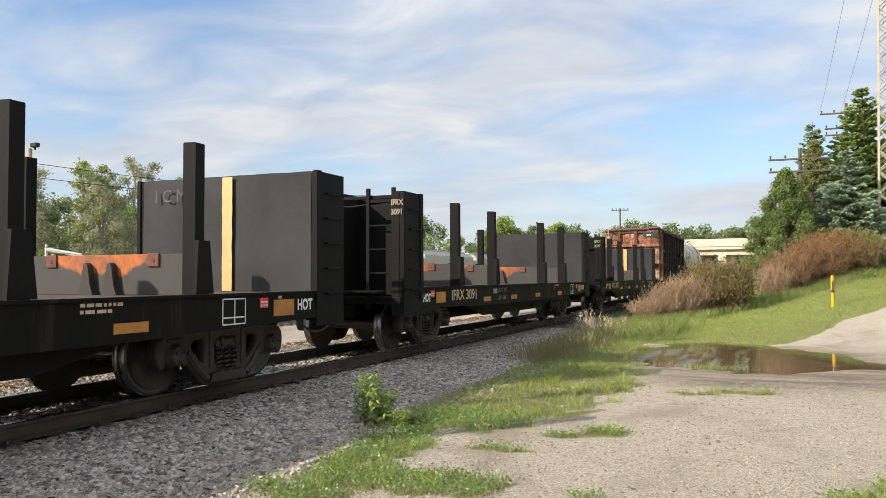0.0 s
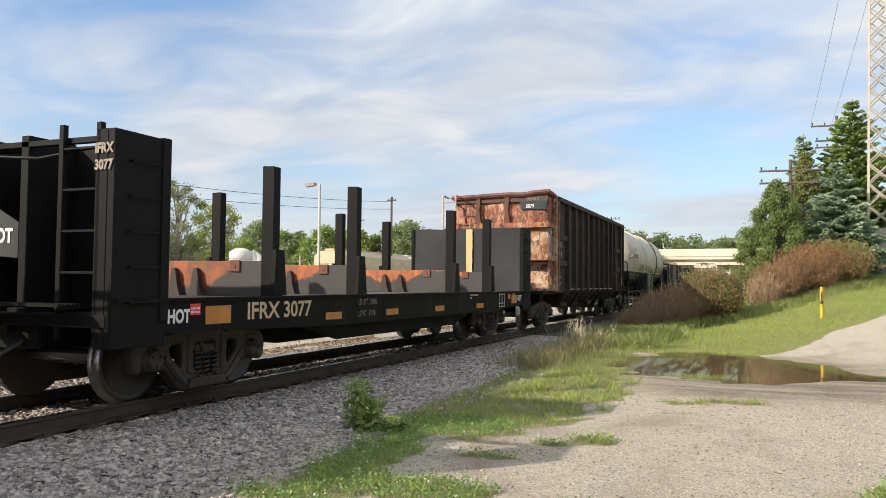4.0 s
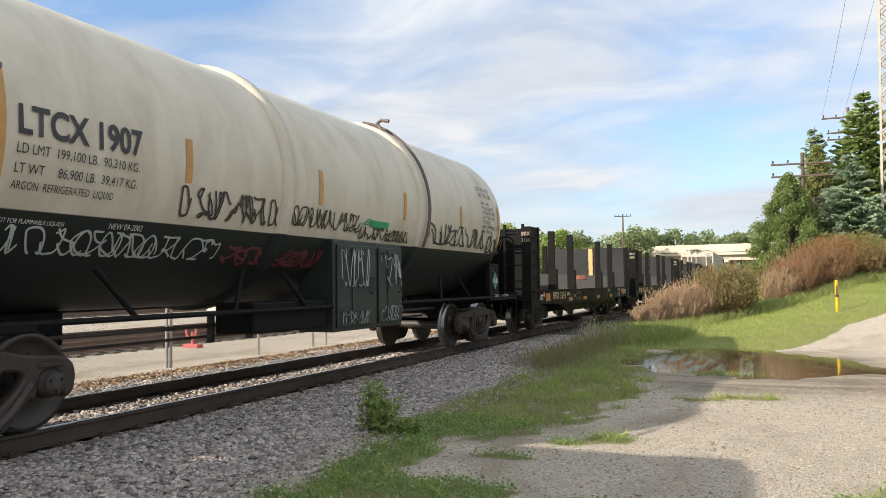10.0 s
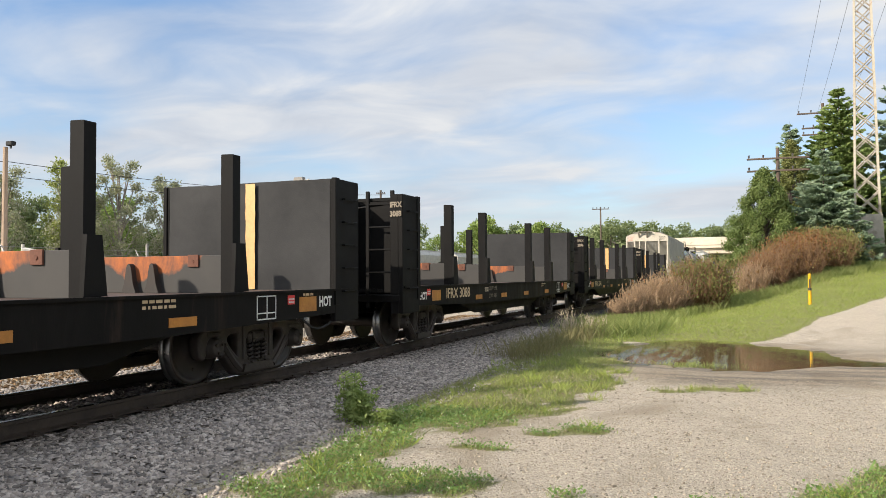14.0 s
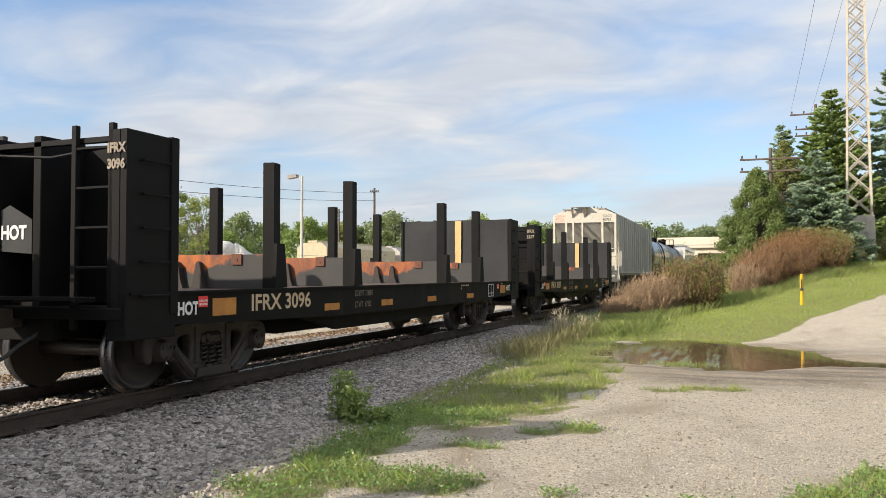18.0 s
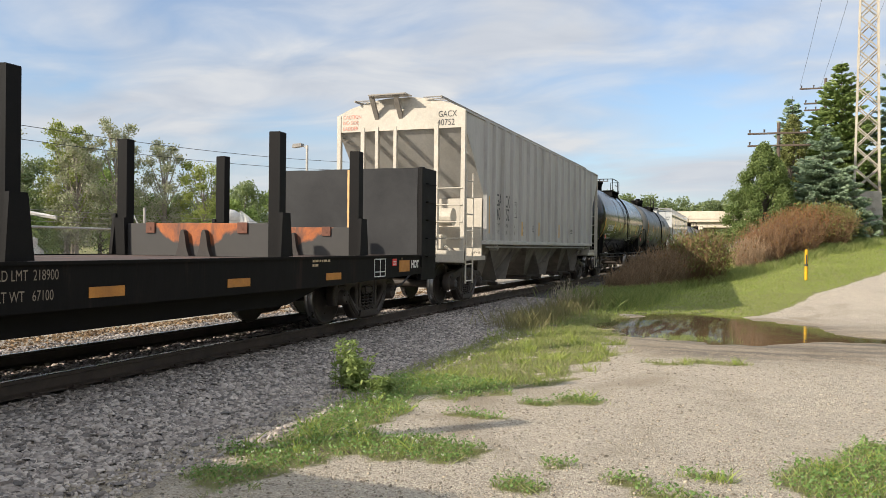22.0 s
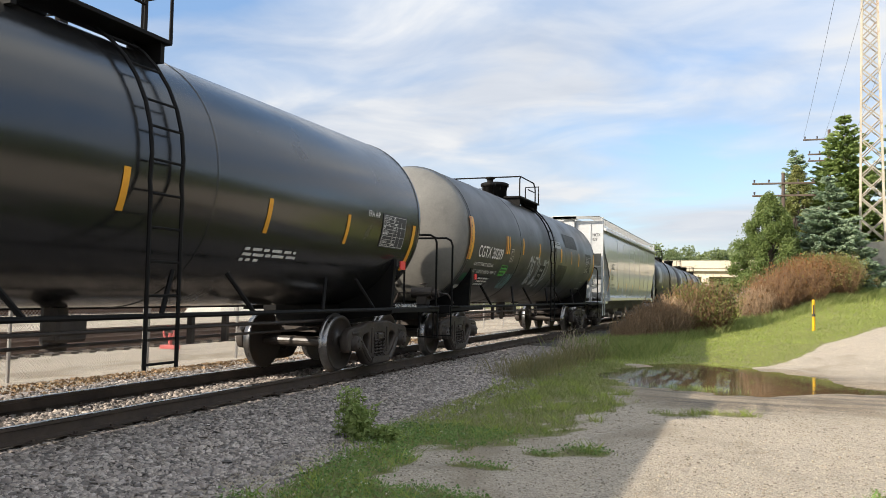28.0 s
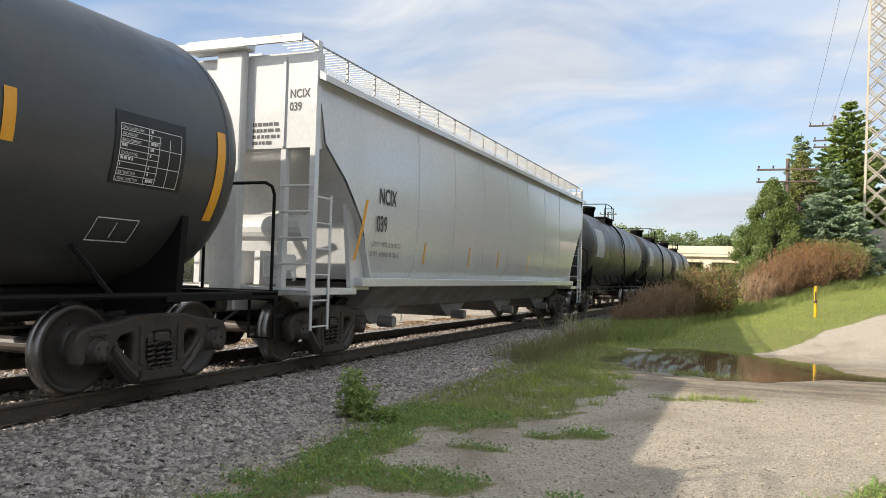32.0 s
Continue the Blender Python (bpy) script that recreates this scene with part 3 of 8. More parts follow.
def side_frame_mesh():
    """A cast truck side: arched top chord, dipping bottom chord, spring window and two pedestals."""
    half = [(0.0, 0.77), (0.40, 0.77), (0.58, 0.715), (0.80, 0.69), (1.0, 0.68), (1.12, 0.62), (1.15, 0.5), (1.12, 0.36), (1.05, 0.33), (1.03, 0.52), (0.96, 0.6), (0.82, 0.6), (0.75, 0.52), (0.73, 0.33), (0.67, 0.38), (0.52, 0.2), (0.42, 0.1), (0.28, 0.08)]
    outline = half + [(-y, z) for y, z in half[:0:-1]]
    win = [(0.23, 0.2), (0.245, 0.63), (-0.245, 0.63), (-0.23, 0.2)]
    tri = [(0.36, 0.63), (0.37, 0.30), (0.41, 0.27), (0.66, 0.50), (0.62, 0.6), (0.5, 0.63)]
    plate = cast_plate([rounded(outline), rounded(win, 1), rounded(tri), rounded([(-y, z) for y, z in tri])], 0.075, 0.028)
    plate.transform(Matrix(((0, 0, 1, 1.01), (1, 0, 0, 0), (0, 1, 0, 0), (0, 0, 0, 1))))
    bm = B()
    bm.from_mesh(plate)
    bpy.data.meshes.remove(plate)
    prism(bm, [(-0.34, 0.1), (0.34, 0.1), (0.3, 0.2), (-0.3, 0.2)], "x", 0.9, 1.13)
    for s in (-1, 1):
        tube(bm, [(1.075, s * 0.7, 0.47), (1.085, s * 0.5, 0.25), (1.085, s * 0.36, 0.14)], 0.045, 6)
        lathe(bm, [(0.93, 0.13), (1.0, 0.135), (1.09, 0.13), (1.1, 0.115), (1.15, 0.11), (1.165, 0.095), (1.17, 0.0)], "x", 18, (0, s * 0.89, WHEEL_R))
        for k in range(3):
            a = 0.5 + k * 2.094
            cyl(bm, (1.16, s * 0.89 + 0.07 * math.cos(a), WHEEL_R + 0.07 * math.sin(a)), (1.185, s * 0.89 + 0.07 * math.cos(a), WHEEL_R + 0.07 * math.sin(a)), 0.02, 6)
        box(bm, 1.06, 1.1, s * 0.89 - 0.13, s * 0.89 + 0.13, 0.6, 0.645, 0.01)
        box(bm, 1.07, 1.105, s * 0.29 - 0.03, s * 0.29 + 0.03, 0.26, 0.7, 0.01)
    me = bpy.data.meshes.new("side_frame")
    bm.to_mesh(me)
    bm.free()
    me.materials.append(STEEL)
    for p in me.polygons:
        p.material_index = 0
    return me


def spring_mesh():
    bm = B()
    pts = [(0.052 * math.cos(a * 0.9), 0.052 * math.sin(a * 0.9), 0.21 + a * 0.0078) for a in range(0, 36)]
    tube(bm, pts, 0.016, 6)
    me = bpy.data.meshes.new("spring")
    bm.to_mesh(me)
    bm.free()
    me.materials.append(STEEL)
    return me


WSET, SFRAME, SPRING = wheelset_mesh(), side_frame_mesh(), spring_mesh()


def truck(car, y):
    t = new("truck")
    t.parent, t.matrix_basis = car, pose(0, y, 0)
    for rz in (0, 180):
        put("side_frame", SFRAME, t, at=pose(0, 0, 0, 0, 0, rz))
        for x in (0.96, 1.06):
            for y_ in (-0.15, 0, 0.15):
                put("spring", SPRING, t, at=pose(0, 0, 0, 0, 0, rz) @ pose(x, y_, 0))
    bm = B()
    box(bm, -1.12, 1.12, -0.2, 0.2, 0.47, 0.6, 0.03)
    box(bm, -0.9, 0.9, -0.2, 0.2, 0.45, 0.74, 0.03)
    box(bm, 1.1, 1.135, -0.15, 0.15, 0.5, 0.52)
    box(bm, 1.1, 1.135, -0.15, -0.11, 0.47, 0.6)
    box(bm, 1.1, 1.135, 0.11, 0.15, 0.47, 0.6)
    box(bm, -0.3, 0.3, -0.3, 0.3, 0.7, 0.82, 0.02)
    for s in (-1, 1):
        tube(bm, [(-0.75, s * 0.36, 0.36), (0.75, s * 0.36, 0.36)], 0.04, 6)
        for k in (-1, 1):
            box(bm, k * 0.75 - 0.05, k * 0.75 + 0.05, s * 0.36, s * 0.45, 0.3, 0.62)
    part("bolster", bm, STEEL, t)
    for s in (-1, 1):
        w = put("wheelset", WSET, t, at=pose(0, s * 0.89, WHEEL_R))
        WHEELS.append((w, s * 0.89))
    return t


def coupler(car, y, s):
    bm = B()
    box(bm, -0.09, 0.09, min(y, y + s * 0.62), max(y, y + s * 0.62), 0.76, 0.96, 0.02)
    box(bm, -0.17, 0.17, min(y + s * 0.55, y + s * 0.85), max(y + s * 0.55, y + s * 0.85), 0.7, 1.0, 0.05)
    part("coupler", bm, STEEL, car)
    bm = B()
    pts = [(0.3, y, 0.72)] + [(0.3 - 0.06 * i, y + s * (0.1 + 0.11 * i), 0.72 - 0.32 * math.sin(i / 7 * 3.0)) for i in range(1, 8)]
    tube(bm, pts, 0.022, 6)
    part("air_hose", bm, BLACKL, car)


def ladder(parent, stiles, steps, m, r=0.022, rr=0.014):
    """A ladder whose stiles and rungs are pieces of their own."""
    ld = new("ladder")
    ld.parent = parent
    for pts in stiles:
        bm = B()
        tube(bm, pts, r, 6)
        part("stile", bm, m, ld)
    for p, q in steps:
        bm = B()
        cyl(bm, p, q, rr, 6)
        part("rung", bm, m, ld)
    return ld


def car_empty(name, label, place, group=""):
    c = empty(name, label, "freight car", group)
    c.matrix_basis = pose(TRACK_X, place, 0)
    CARS.append((c, place))
    return c


# -- bulkhead flatcars with stake bunks --
def panel_mesh(name, fill, material):
    bm = B()
    fill(bm)
    me = bpy.data.meshes.new(name)
    bm.to_mesh(me)
    bm.free()
    for m in material if isinstance(material, (list, tuple)) else [material]:
        me.materials.append(m)
    return me


def bulkhead_face(bm):
    # slightly dented inner sheet, worn wavy at its top
    rnd = random.Random(11)
    n, m = 22, 10
    g = []
    for j in range(m + 1):
        row = []
        for i in range(n + 1):
            u, v = i / n, j / m
            x, z = -1.46 + 2.92 * u, 1.12 + 1.63 * v
            d = 0.012 * noise.noise((x * 1.6, z * 1.6, 2.0)) - 0.008 * max(0, 1 - math.hypot(x + 0.15, (z - 2.2)) / 0.5)
            row.append(bm.verts.new((x, -d, z + (0.012 * noise.noise((x * 2.2, 0, 5)) if j == m else 0))))
        g.append(row)
    for j in range(m):
        for i in range(n):
            f = bm.faces.new((g[j][i], g[j][i + 1], g[j + 1][i + 1], g[j + 1][i]))
            f.smooth = True


def bulkhead_body(bm):
    # y = 0 is the inner face, +y goes out over the coupler
    box(bm, -1.5, 1.5, 0.012, 0.075, 1.0, 2.73, 0.006)
    box(bm, -1.48, 1.48, 0.6, 0.66, 2.64, 2.7, 0.006)
    for s in (-1, 1):
        box(bm, s * 1.46, s * 1.55, 0.0, 0.72, 0.66, 2.75, 0.008)
        box(bm, s * 1.32, s * 1.46, 0.64, 0.72, 0.66, 2.75, 0.006)
        box(bm, s * 1.5, s * 1.57, -0.02, 0.1, 0.9, 2.76, 0.006)
        box(bm, s * 0.25, s * 0.36, 0.07, 0.66, 0.95, 2.76, 0.008)
    box(bm, -1.5, 1.5, 0.05, 0.74, 0.86, 0.98, 0.01)
    box(bm, -0.5, 0.5, 0.55, 0.62, 0.62, 0.86, 0.01)
    for z in (1.68, 2.62):
        box(bm, -0.25, 0.25, 0.5, 0.6, z, z + 0.06, 0.006)


def bulkhead_ladder(bm):
    for x in (-1.34, -0.86):
        box(bm, x - 0.032, x + 0.032, 0.66, 0.72, 0.75, 2.82, 0.006)
    for k in range(5):
        cyl(bm, (-1.34, 0.7, 0.98 + k * 0.4), (-0.86, 0.7, 0.98 + k * 0.4), 0.016, 6)
    tube(bm, [(-1.45, 0.68, 2.6), (-0.5, 0.66, 2.52), (0.5, 0.66, 2.6), (1.4, 0.68, 2.6)], 0.016, 6)


def side_grab(bm):
    tube(bm, [(1.55, 0.2, 0), (1.6, 0.2, 0), (1.6, 0.58, 0), (1.55, 0.58, 0)], 0.012, 5)


def stripe_fill(bm):
    rnd = random.Random(3)
    n = 14
    prev = None
    for i in range(n + 1):
        z = 1.13 + 1.6 * i / n
        w = 0.085 + rnd.uniform(-0.006, 0.006)
        cur = [bm.verts.new((x + 0.1, -0.038, z)) for x in (-w, w)]
        if prev:
            bm.faces.new((prev[0], prev[1], cur[1], cur[0]))
        prev = cur


def bunk_beam(bm):
    # U bunk: low beam rising in a curve into the stakes
    box(bm, -1.19, 1.22, -0.05, 0.05, 1.12, 1.58, 0.006)


def bunk_paint():
    """Grey paint rubbed down to bare rust along the top of the bunk, deepest at its middle."""
    m = bpy.data.materials.new("worn_bunk_paint")
    m.use_nodes = True
    nt = m.node_tree
    bs = nt.nodes["Principled BSDF"]
    co = nt.nodes.new("ShaderNodeTexCoord").outputs["Object"]
    own = nt.nodes.new("ShaderNodeObjectInfo").outputs["Random"]
    sp = nt.nodes.new("ShaderNodeSeparateXYZ")
    nt.links.new(co, sp.inputs[0])
    mv = nt.nodes.new("ShaderNodeVectorMath")
    nt.links.new(co, mv.inputs[0])
    off = nt.nodes.new("ShaderNodeCombineXYZ")
    nt.links.new(maths(nt, "MULTIPLY", own, 40.0), off.inputs[0])
    nt.links.new(off.outputs[0], mv.inputs[1])
    n1, n2 = noise_tex(nt, mv.outputs[0], 2.2, 6, 0.6, 0.3), noise_tex(nt, mv.outputs[0], 26, 5, 0.7)
    depth = ramp(nt, maths(nt, "ABSOLUTE", maths(nt, "SUBTRACT", sp.outputs[0], 0.02)), [(0.0, (0.36,) * 3), (0.3, (0.34,) * 3), (0.6, (0.2,) * 3), (0.8, (0.1,) * 3), (0.92, (0.0,) * 3)])
    lvl = maths(nt, "ADD", maths(nt, "SUBTRACT", sp.outputs[2], 1.63), maths(nt, "MULTIPLY", depth, maths(nt, "ADD", maths(nt, "MULTIPLY", own, 0.5), 0.75)))
    lvl = maths(nt, "ADD", lvl, maths(nt, "MULTIPLY", maths(nt, "SUBTRACT", n1, 0.5), 0.4))
    fac = ramp(nt, maths(nt, "ADD", maths(nt, "MULTIPLY", lvl, 4.0), 0.5), [(0.42, (0, 0, 0)), (0.62, (1, 1, 1))])
    rust = mixc(nt, ramp(nt, noise_tex(nt, mapping(nt, mv.outputs[0], (1, 1, 0.5)), 4.5, 8, 0.7, 0.6), [(0.36, (0, 0, 0)), (0.62, (1, 1, 1))]), (0.12, 0.05, 0.03), mixc(nt, own, (0.46, 0.12, 0.018), (0.28, 0.085, 0.028)))
    rust = mixc(nt, 0.4, rust, mixc(nt, n2, (0.2, 0.2, 0.2), (0.85, 0.85, 0.85)), "OVERLAY")
    paint = mixc(nt, n1, (0.03, 0.029, 0.029), (0.05, 0.045, 0.04))
    nt.links.new(mixc(nt, fac, paint, rust), bs.inputs["Base Color"])
    bs.inputs["Roughness"].default_value = 0.75
    return m


def stake_fill(bm):
    prism(bm, [(1.22, 1.12), (1.39, 1.12), (1.39, 2.785), (1.38, 2.795), (1.23, 2.8), (1.22, 2.79)], "y", -0.075, 0.075)


def boot_fill(bm):
    prism(bm, [(-0.12, 1.137), (0.17, 1.137), (0.1, 1.72), (-0.085, 1.72)], "x", 1.395, 1.45)
    prism(bm, [(1.2, 1.125), (1.42, 1.125), (1.41, 1.66), (1.22, 1.66)], "y", 0.077, 0.12)


def bunk_tabs(bm):
    box(bm, -0.08, 0.08, -0.072, -0.049, 1.44, 1.59, 0.004)
    cyl(bm, (0, -0.08, 1.51), (0, -0.07, 1.51), 0.022, 8)


def fins_fill(bm):
    prism(bm, [(-0.115, 1.12), (0.115, 1.12), (0.07, 1.24), (0.045, 1.4), (0.028, 1.47), (0.0, 1.49), (-0.028, 1.47), (-0.045, 1.4), (-0.07, 1.24)], "y", -0.13, -0.05)


FLATCAR = dict(
    face=panel_mesh("inner_sheet", bulkhead_face, GREYPL), body=panel_mesh("frame", bulkhead_body, BLACK),
    ladder=panel_mesh("ladder", bulkhead_ladder, BLACK), grabs=panel_mesh("grab_iron", side_grab, BLACK), stripe=panel_mesh("stripe", stripe_fill, YELLOW),
    beam=panel_mesh("beam", bunk_beam, bunk_paint()), stake=panel_mesh("stake", stake_fill, BLACK),
    boot=panel_mesh("stake_pocket", boot_fill, BLACK), tabs=panel_mesh("lashing_lug", bunk_tabs, RUSTBR), fins=panel_mesh("gusset", fins_fill, mat("rubbed_gusset_paint", (0.016, 0.014, 0.013), (0.035, 0.024, 0.019), 0.7, spots=(0.2, 0.075, 0.035), spot_at=(0.56, 0.7), spot_scale=2.5)))
FLAT_END, BUNKS, FLAT_GROUP = 7.2, (-4.25, -2.02, 2.08, 4.34), "bulkhead flatcars in the train"


def flatcar(place, number, loads, load_at=-2.3, tail="", seed=1):
    """number: painted car number; loads: the two weights; tail: chalk on the rear bulkhead."""
    rnd = random.Random(seed)
    car = car_empty("bulkhead_flatcar", "black bulkhead flatcar with rusty stake bunks, empty", place, FLAT_GROUP)
    bm = B()
    box(bm, -1.5, 1.5, -6.48, 6.48, 1.07, 1.12, 0.004)
    part("deck", bm, mat("worn_deck_steel", (0.085, 0.05, 0.038), (0.05, 0.034, 0.027), 0.8, fine=25, bump=0.3, spots=(0.17, 0.075, 0.045)), car)
    for s in (-1, 1):
        bm = B()
        prism(bm, [(-7.15, 0.80), (-5.6, 0.76), (-3.0, 0.70), (3.0, 0.70), (5.6, 0.76), (7.15, 0.80), (7.15, 1.135), (-7.15, 1.135)], "x", s * 1.50, s * 1.545)
        prism(bm, [(-7.1, 1.105), (7.1, 1.105), (7.1, 1.135), (-7.1, 1.135)], "x", s * 1.545, s * 1.575)
        for k in range(13):
            y = -6.4 + k * 1.07
            box(bm, s * 1.42, s * 1.5, y - 0.02, y + 0.02, 0.74, 1.07)
        part("side_sill", bm, SILL, car)
    bm = B()
    prism(bm, [(-6.9, 0.62), (-4.0, 0.6), (-2.6, 0.38), (2.6, 0.38), (4.0, 0.6), (6.9, 0.62), (6.9, 1.07), (-6.9, 1.07)], "x", -0.32, 0.32)
    part("centre_sill", bm, BLACK, car)
    for y in (-3.4, -1.2, 1.2, 3.4):
        bm = B()
        box(bm, -1.48, 1.48, y - 0.06, y + 0.06, 0.72, 1.07)
        part("crossbearer", bm, BLACK, car)
    bm = B()
    prism(bm, [(-3.6, 0.72), (-2.4, 0.46), (2.4, 0.46), (3.6, 0.72)], "x", 1.2, 1.26)
    part("truss_plate", bm, BLACK, car)
    bm = B()
    cyl(bm, (0.9, -1.2, 0.62), (0.9, -0.3, 0.62), 0.2, 14)
    part("air_reservoir", bm, STEEL, car)
    bm = B()
    box(bm, 0.6, 0.95, 0.3, 0.8, 0.45, 0.85, 0.03)
    part("brake_valve", bm, STEEL, car)
    for s, rz in ((1, 0), (-1, 180)):
        h = new("bulkhead")
        h.parent, h.matrix_basis = car, pose(0, s * (FLAT_END - (0.72 if s > 0 else 0.78)), 0, 0, 0, rz)
        put("frame", FLATCAR["body"], h)
        put("inner_sheet", FLATCAR["face"], h)
        put("ladder", FLATCAR["ladder"], h)
        for q in range(5):
            put("grab_iron", FLATCAR["grabs"], h, at=pose(0, 0, 1.1 + q * 0.34))
            put("grab_iron", FLATCAR["grabs"], h, at=pose(0, 0.74, 1.1 + q * 0.34, 0, 0, 180))
        if s > 0:
            put("stripe", FLATCAR["stripe"], h, "broad yellow stripe")
        else:
            bm = B()
            prism(bm, [(-0.2, 1.53), (0.4, 1.57), (0.4, 1.93), (0.12, 2.05), (-0.2, 1.89)], "y", 0.61, 0.622)
            part("sign_plate", bm, GREYPL, h)
            bm = B()
            for q in range(7):
                box(bm, -1.2, 0.3, 0.745 + q * 0.04, 0.765 + q * 0.04, 1.06, 1.09)
            for q in (-1.2, -0.45, 0.27):
                box(bm, q, q + 0.03, 0.74, 1.02, 1.04, 1.06)
            part("brake_step", bm, BLACK, h, "open grating step")
            letters(h, "HOT", 0.2, (0.24, 0.628, 1.69), WHITEL, Matrix.Rotation(math.pi, 4, "Z") @ FRONT, bold=0.008)
            letters(h, "IFRX", 0.13, (-1.31, 0.735, 2.52), DIML, Matrix.Rotation(math.pi, 4, "Z") @ FRONT, bold=0.006)
            letters(h, number, 0.13, (-1.31, 0.735, 2.36), DIML, Matrix.Rotation(math.pi, 4, "Z") @ FRONT, bold=0.006)
        coupler(car, s * 7.0, s)
        truck(car, s * 5.2)
    for k, y in enumerate(BUNKS):
        b = new("bunk")
        b.parent, b.matrix_basis = car, pose(0, y, 0)
        put("beam", FLATCAR["beam"], b, "grey bunk beam worn to bare rust")
        for q in (-0.76, 0.8):
            put("lashing_lug", FLATCAR["tabs"], b, at=pose(q, 0, 0))
        for q in (-0.15, 0.21):
            put("gusset", FLATCAR["fins"], b, at=pose(q, 0, 0))
        for rz, dx in ((0, 0), (180, 0.03)):
            put("stake", FLATCAR["stake"], b, at=pose(dx, 0, 0, 0, 0, rz))
            put("stake_pocket", FLATCAR["boot"], b, at=pose(dx, 0, 0, 0, 0, rz))
    # paint on the near side
    X = 1.549
    letters(car, "IFRX " + number, 0.28, (X, -5.06, 0.87), CREAML, wide=1.18, bold=0.006)
    letters(car, "HOT", 0.19, (X, -6.39, 0.88), WHITEL, wide=0.85, bold=0.008)
    letters(car, "HOT", 0.19, (X, 6.02, 0.9), WHITEL, wide=0.85, bold=0.008)
    letters(car, "LD LMT  " + loads[0], 0.13, (X, load_at, 0.975), DIML, wide=0.68)
    letters(car, "LT WT   " + loads[1], 0.13, (X, load_at, 0.8), DIML, wide=0.68)
    for y in (-5.58, -3.03, -1.13, 0.92, 3.2, 5.72):
        bm = B()
        hh = 0.2 if abs(y) > 5 else 0.1
        box(bm, X - 0.002, X + 0.004, y - 0.22, y + 0.22, 0.79 if hh < 0.2 else 0.84, (0.79 if hh < 0.2 else 0.84) + hh)
        part("reflector", bm, REFL_OLD, car)
    for y in (-5.97, 5.3):
        bm = B()
        box(bm, X, X + 0.006, y - 0.08, y + 0.08, 0.95, 1.07)
        part("red_tag", bm, REDTAG, car)
        bars(car, y - 0.07, 0.96, 0.14, 0.08, 2, WHITEL, x=X + 0.009, seed=3)
    # stencilled test panel, cream plate, and on one car a red and a white dot
    t, yy, w, h = 0.016, 4.53, 0.42, 0.3
    bm = B()
    for a, b_, c, d in ((0, w, 0, t), (0, w, h - t, h), (0, t, 0, h), (w - t, w, 0, h), (w / 2, w / 2 + t, 0, h), (0, w, h * 0.25, h * 0.25 + t)):
        box(bm, X, X + 0.004, yy + a, yy + b_, 0.78 + c, 0.78 + d)
    part("stencil_panel", bm, WHITEL, car)
    py = -3.45 if number == "3134" else -2.62
    if number in ("3134", "3091", "3088"):
        bm = B()
        box(bm, X, X + 0.004, py, py + 0.25, 0.95, 1.05)
        part("cream_plate", bm, mat("cream_plate", (0.5, 0.43, 0.31), (0.38, 0.31, 0.22), 0.6), car)
        bars(car, py + 0.02, 0.955, 0.2, 0.08, 3, BLACKL, x=X + 0.007, seed=4)
    if number == "3134":
        for q, rr, m in ((-3.02, 0.055, mat("faded_red_dot", (0.3, 0.06, 0.05), (0.16, 0.04, 0.035), 0.6)), (-2.52, 0.045, WHITEL)):
            bm = B()
            cyl(bm, (X, q, 0.93), (X + 0.004, q, 0.93), rr, 14)
            part("painted_dot", bm, m, car)
    bars(car, 5.6, 1.04, 0.35, 0.06, 1, CREAML, x=X, seed=seed)
    bars(car, 2.6, 0.98, 0.5, 0.12, 2, CREAML, x=X, seed=seed + 5)
    if tail:
        letters(car, tail, 0.26, (-1.2, FLAT_END - 0.775, 2.42), mat("faint_chalk", (0.07, 0.07, 0.07), (0.05, 0.05, 0.05), 0.8), FRONT, wide=1.0)
    return car

# -- high-sided open hopper with a rusted white end --
def flaking_paint(name, paint, haze, at, fleck):
    """Old paint clouded by rust, with dark flakes where it has come off in upright streaks."""
    m = bpy.data.materials.new(name)
    m.use_nodes = True
    nt = m.node_tree
    bs = nt.nodes["Principled BSDF"]
    co = nt.nodes.new("ShaderNodeTexCoord").outputs["Object"]
    cloud = noise_tex(nt, co, 1.7, 7, 0.68, 0.8)
    c = mixc(nt, ramp(nt, cloud, [(at - 0.06, (0, 0, 0)), (at + 0.16, (1, 1, 1))]), paint, haze)
    streak = noise_tex(nt, mapping(nt, co, (1.3, 1.3, 0.5), (0, 18, 0), (3.1, 0, 7.7)), 6.5, 6, 0.62, 1.4)
    c = mixc(nt, ramp(nt, streak, [(fleck - 0.01, (0, 0, 0)), (fleck + 0.035, (0.9, 0.9, 0.9))]), c, (0.13, 0.047, 0.025))
    flake = noise_tex(nt, mapping(nt, co, (1, 1, 0.6), (0, 0, 0), (9.2, 4.4, 1.0)), 3.6, 8, 0.72, 0.6)
    k = ramp(nt, flake, [(0.565, (0, 0, 0)), (0.59, (1, 1, 1))])
    c = mixc(nt, k, c, (0.06, 0.028, 0.02))
    c = mixc(nt, 0.3, c, ramp(nt, noise_tex(nt, co, 38, 4, 0.7), [(0.3, (0.2, 0.2, 0.2)), (0.7, (0.85, 0.85, 0.85))]), "OVERLAY")
    nt.links.new(c, bs.inputs["Base Color"])
    bs.inputs["Roughness"].default_value = 0.72
    bn = nt.nodes.new("ShaderNodeBump")
    bn.inputs["Strength"].default_value, bn.inputs["Distance"].default_value = 0.5, 0.012
    nt.links.new(maths(nt, "SUBTRACT", streak, k), bn.inputs["Height"])
    nt.links.new(bn.outputs[0], bs.inputs["Normal"])
    return m


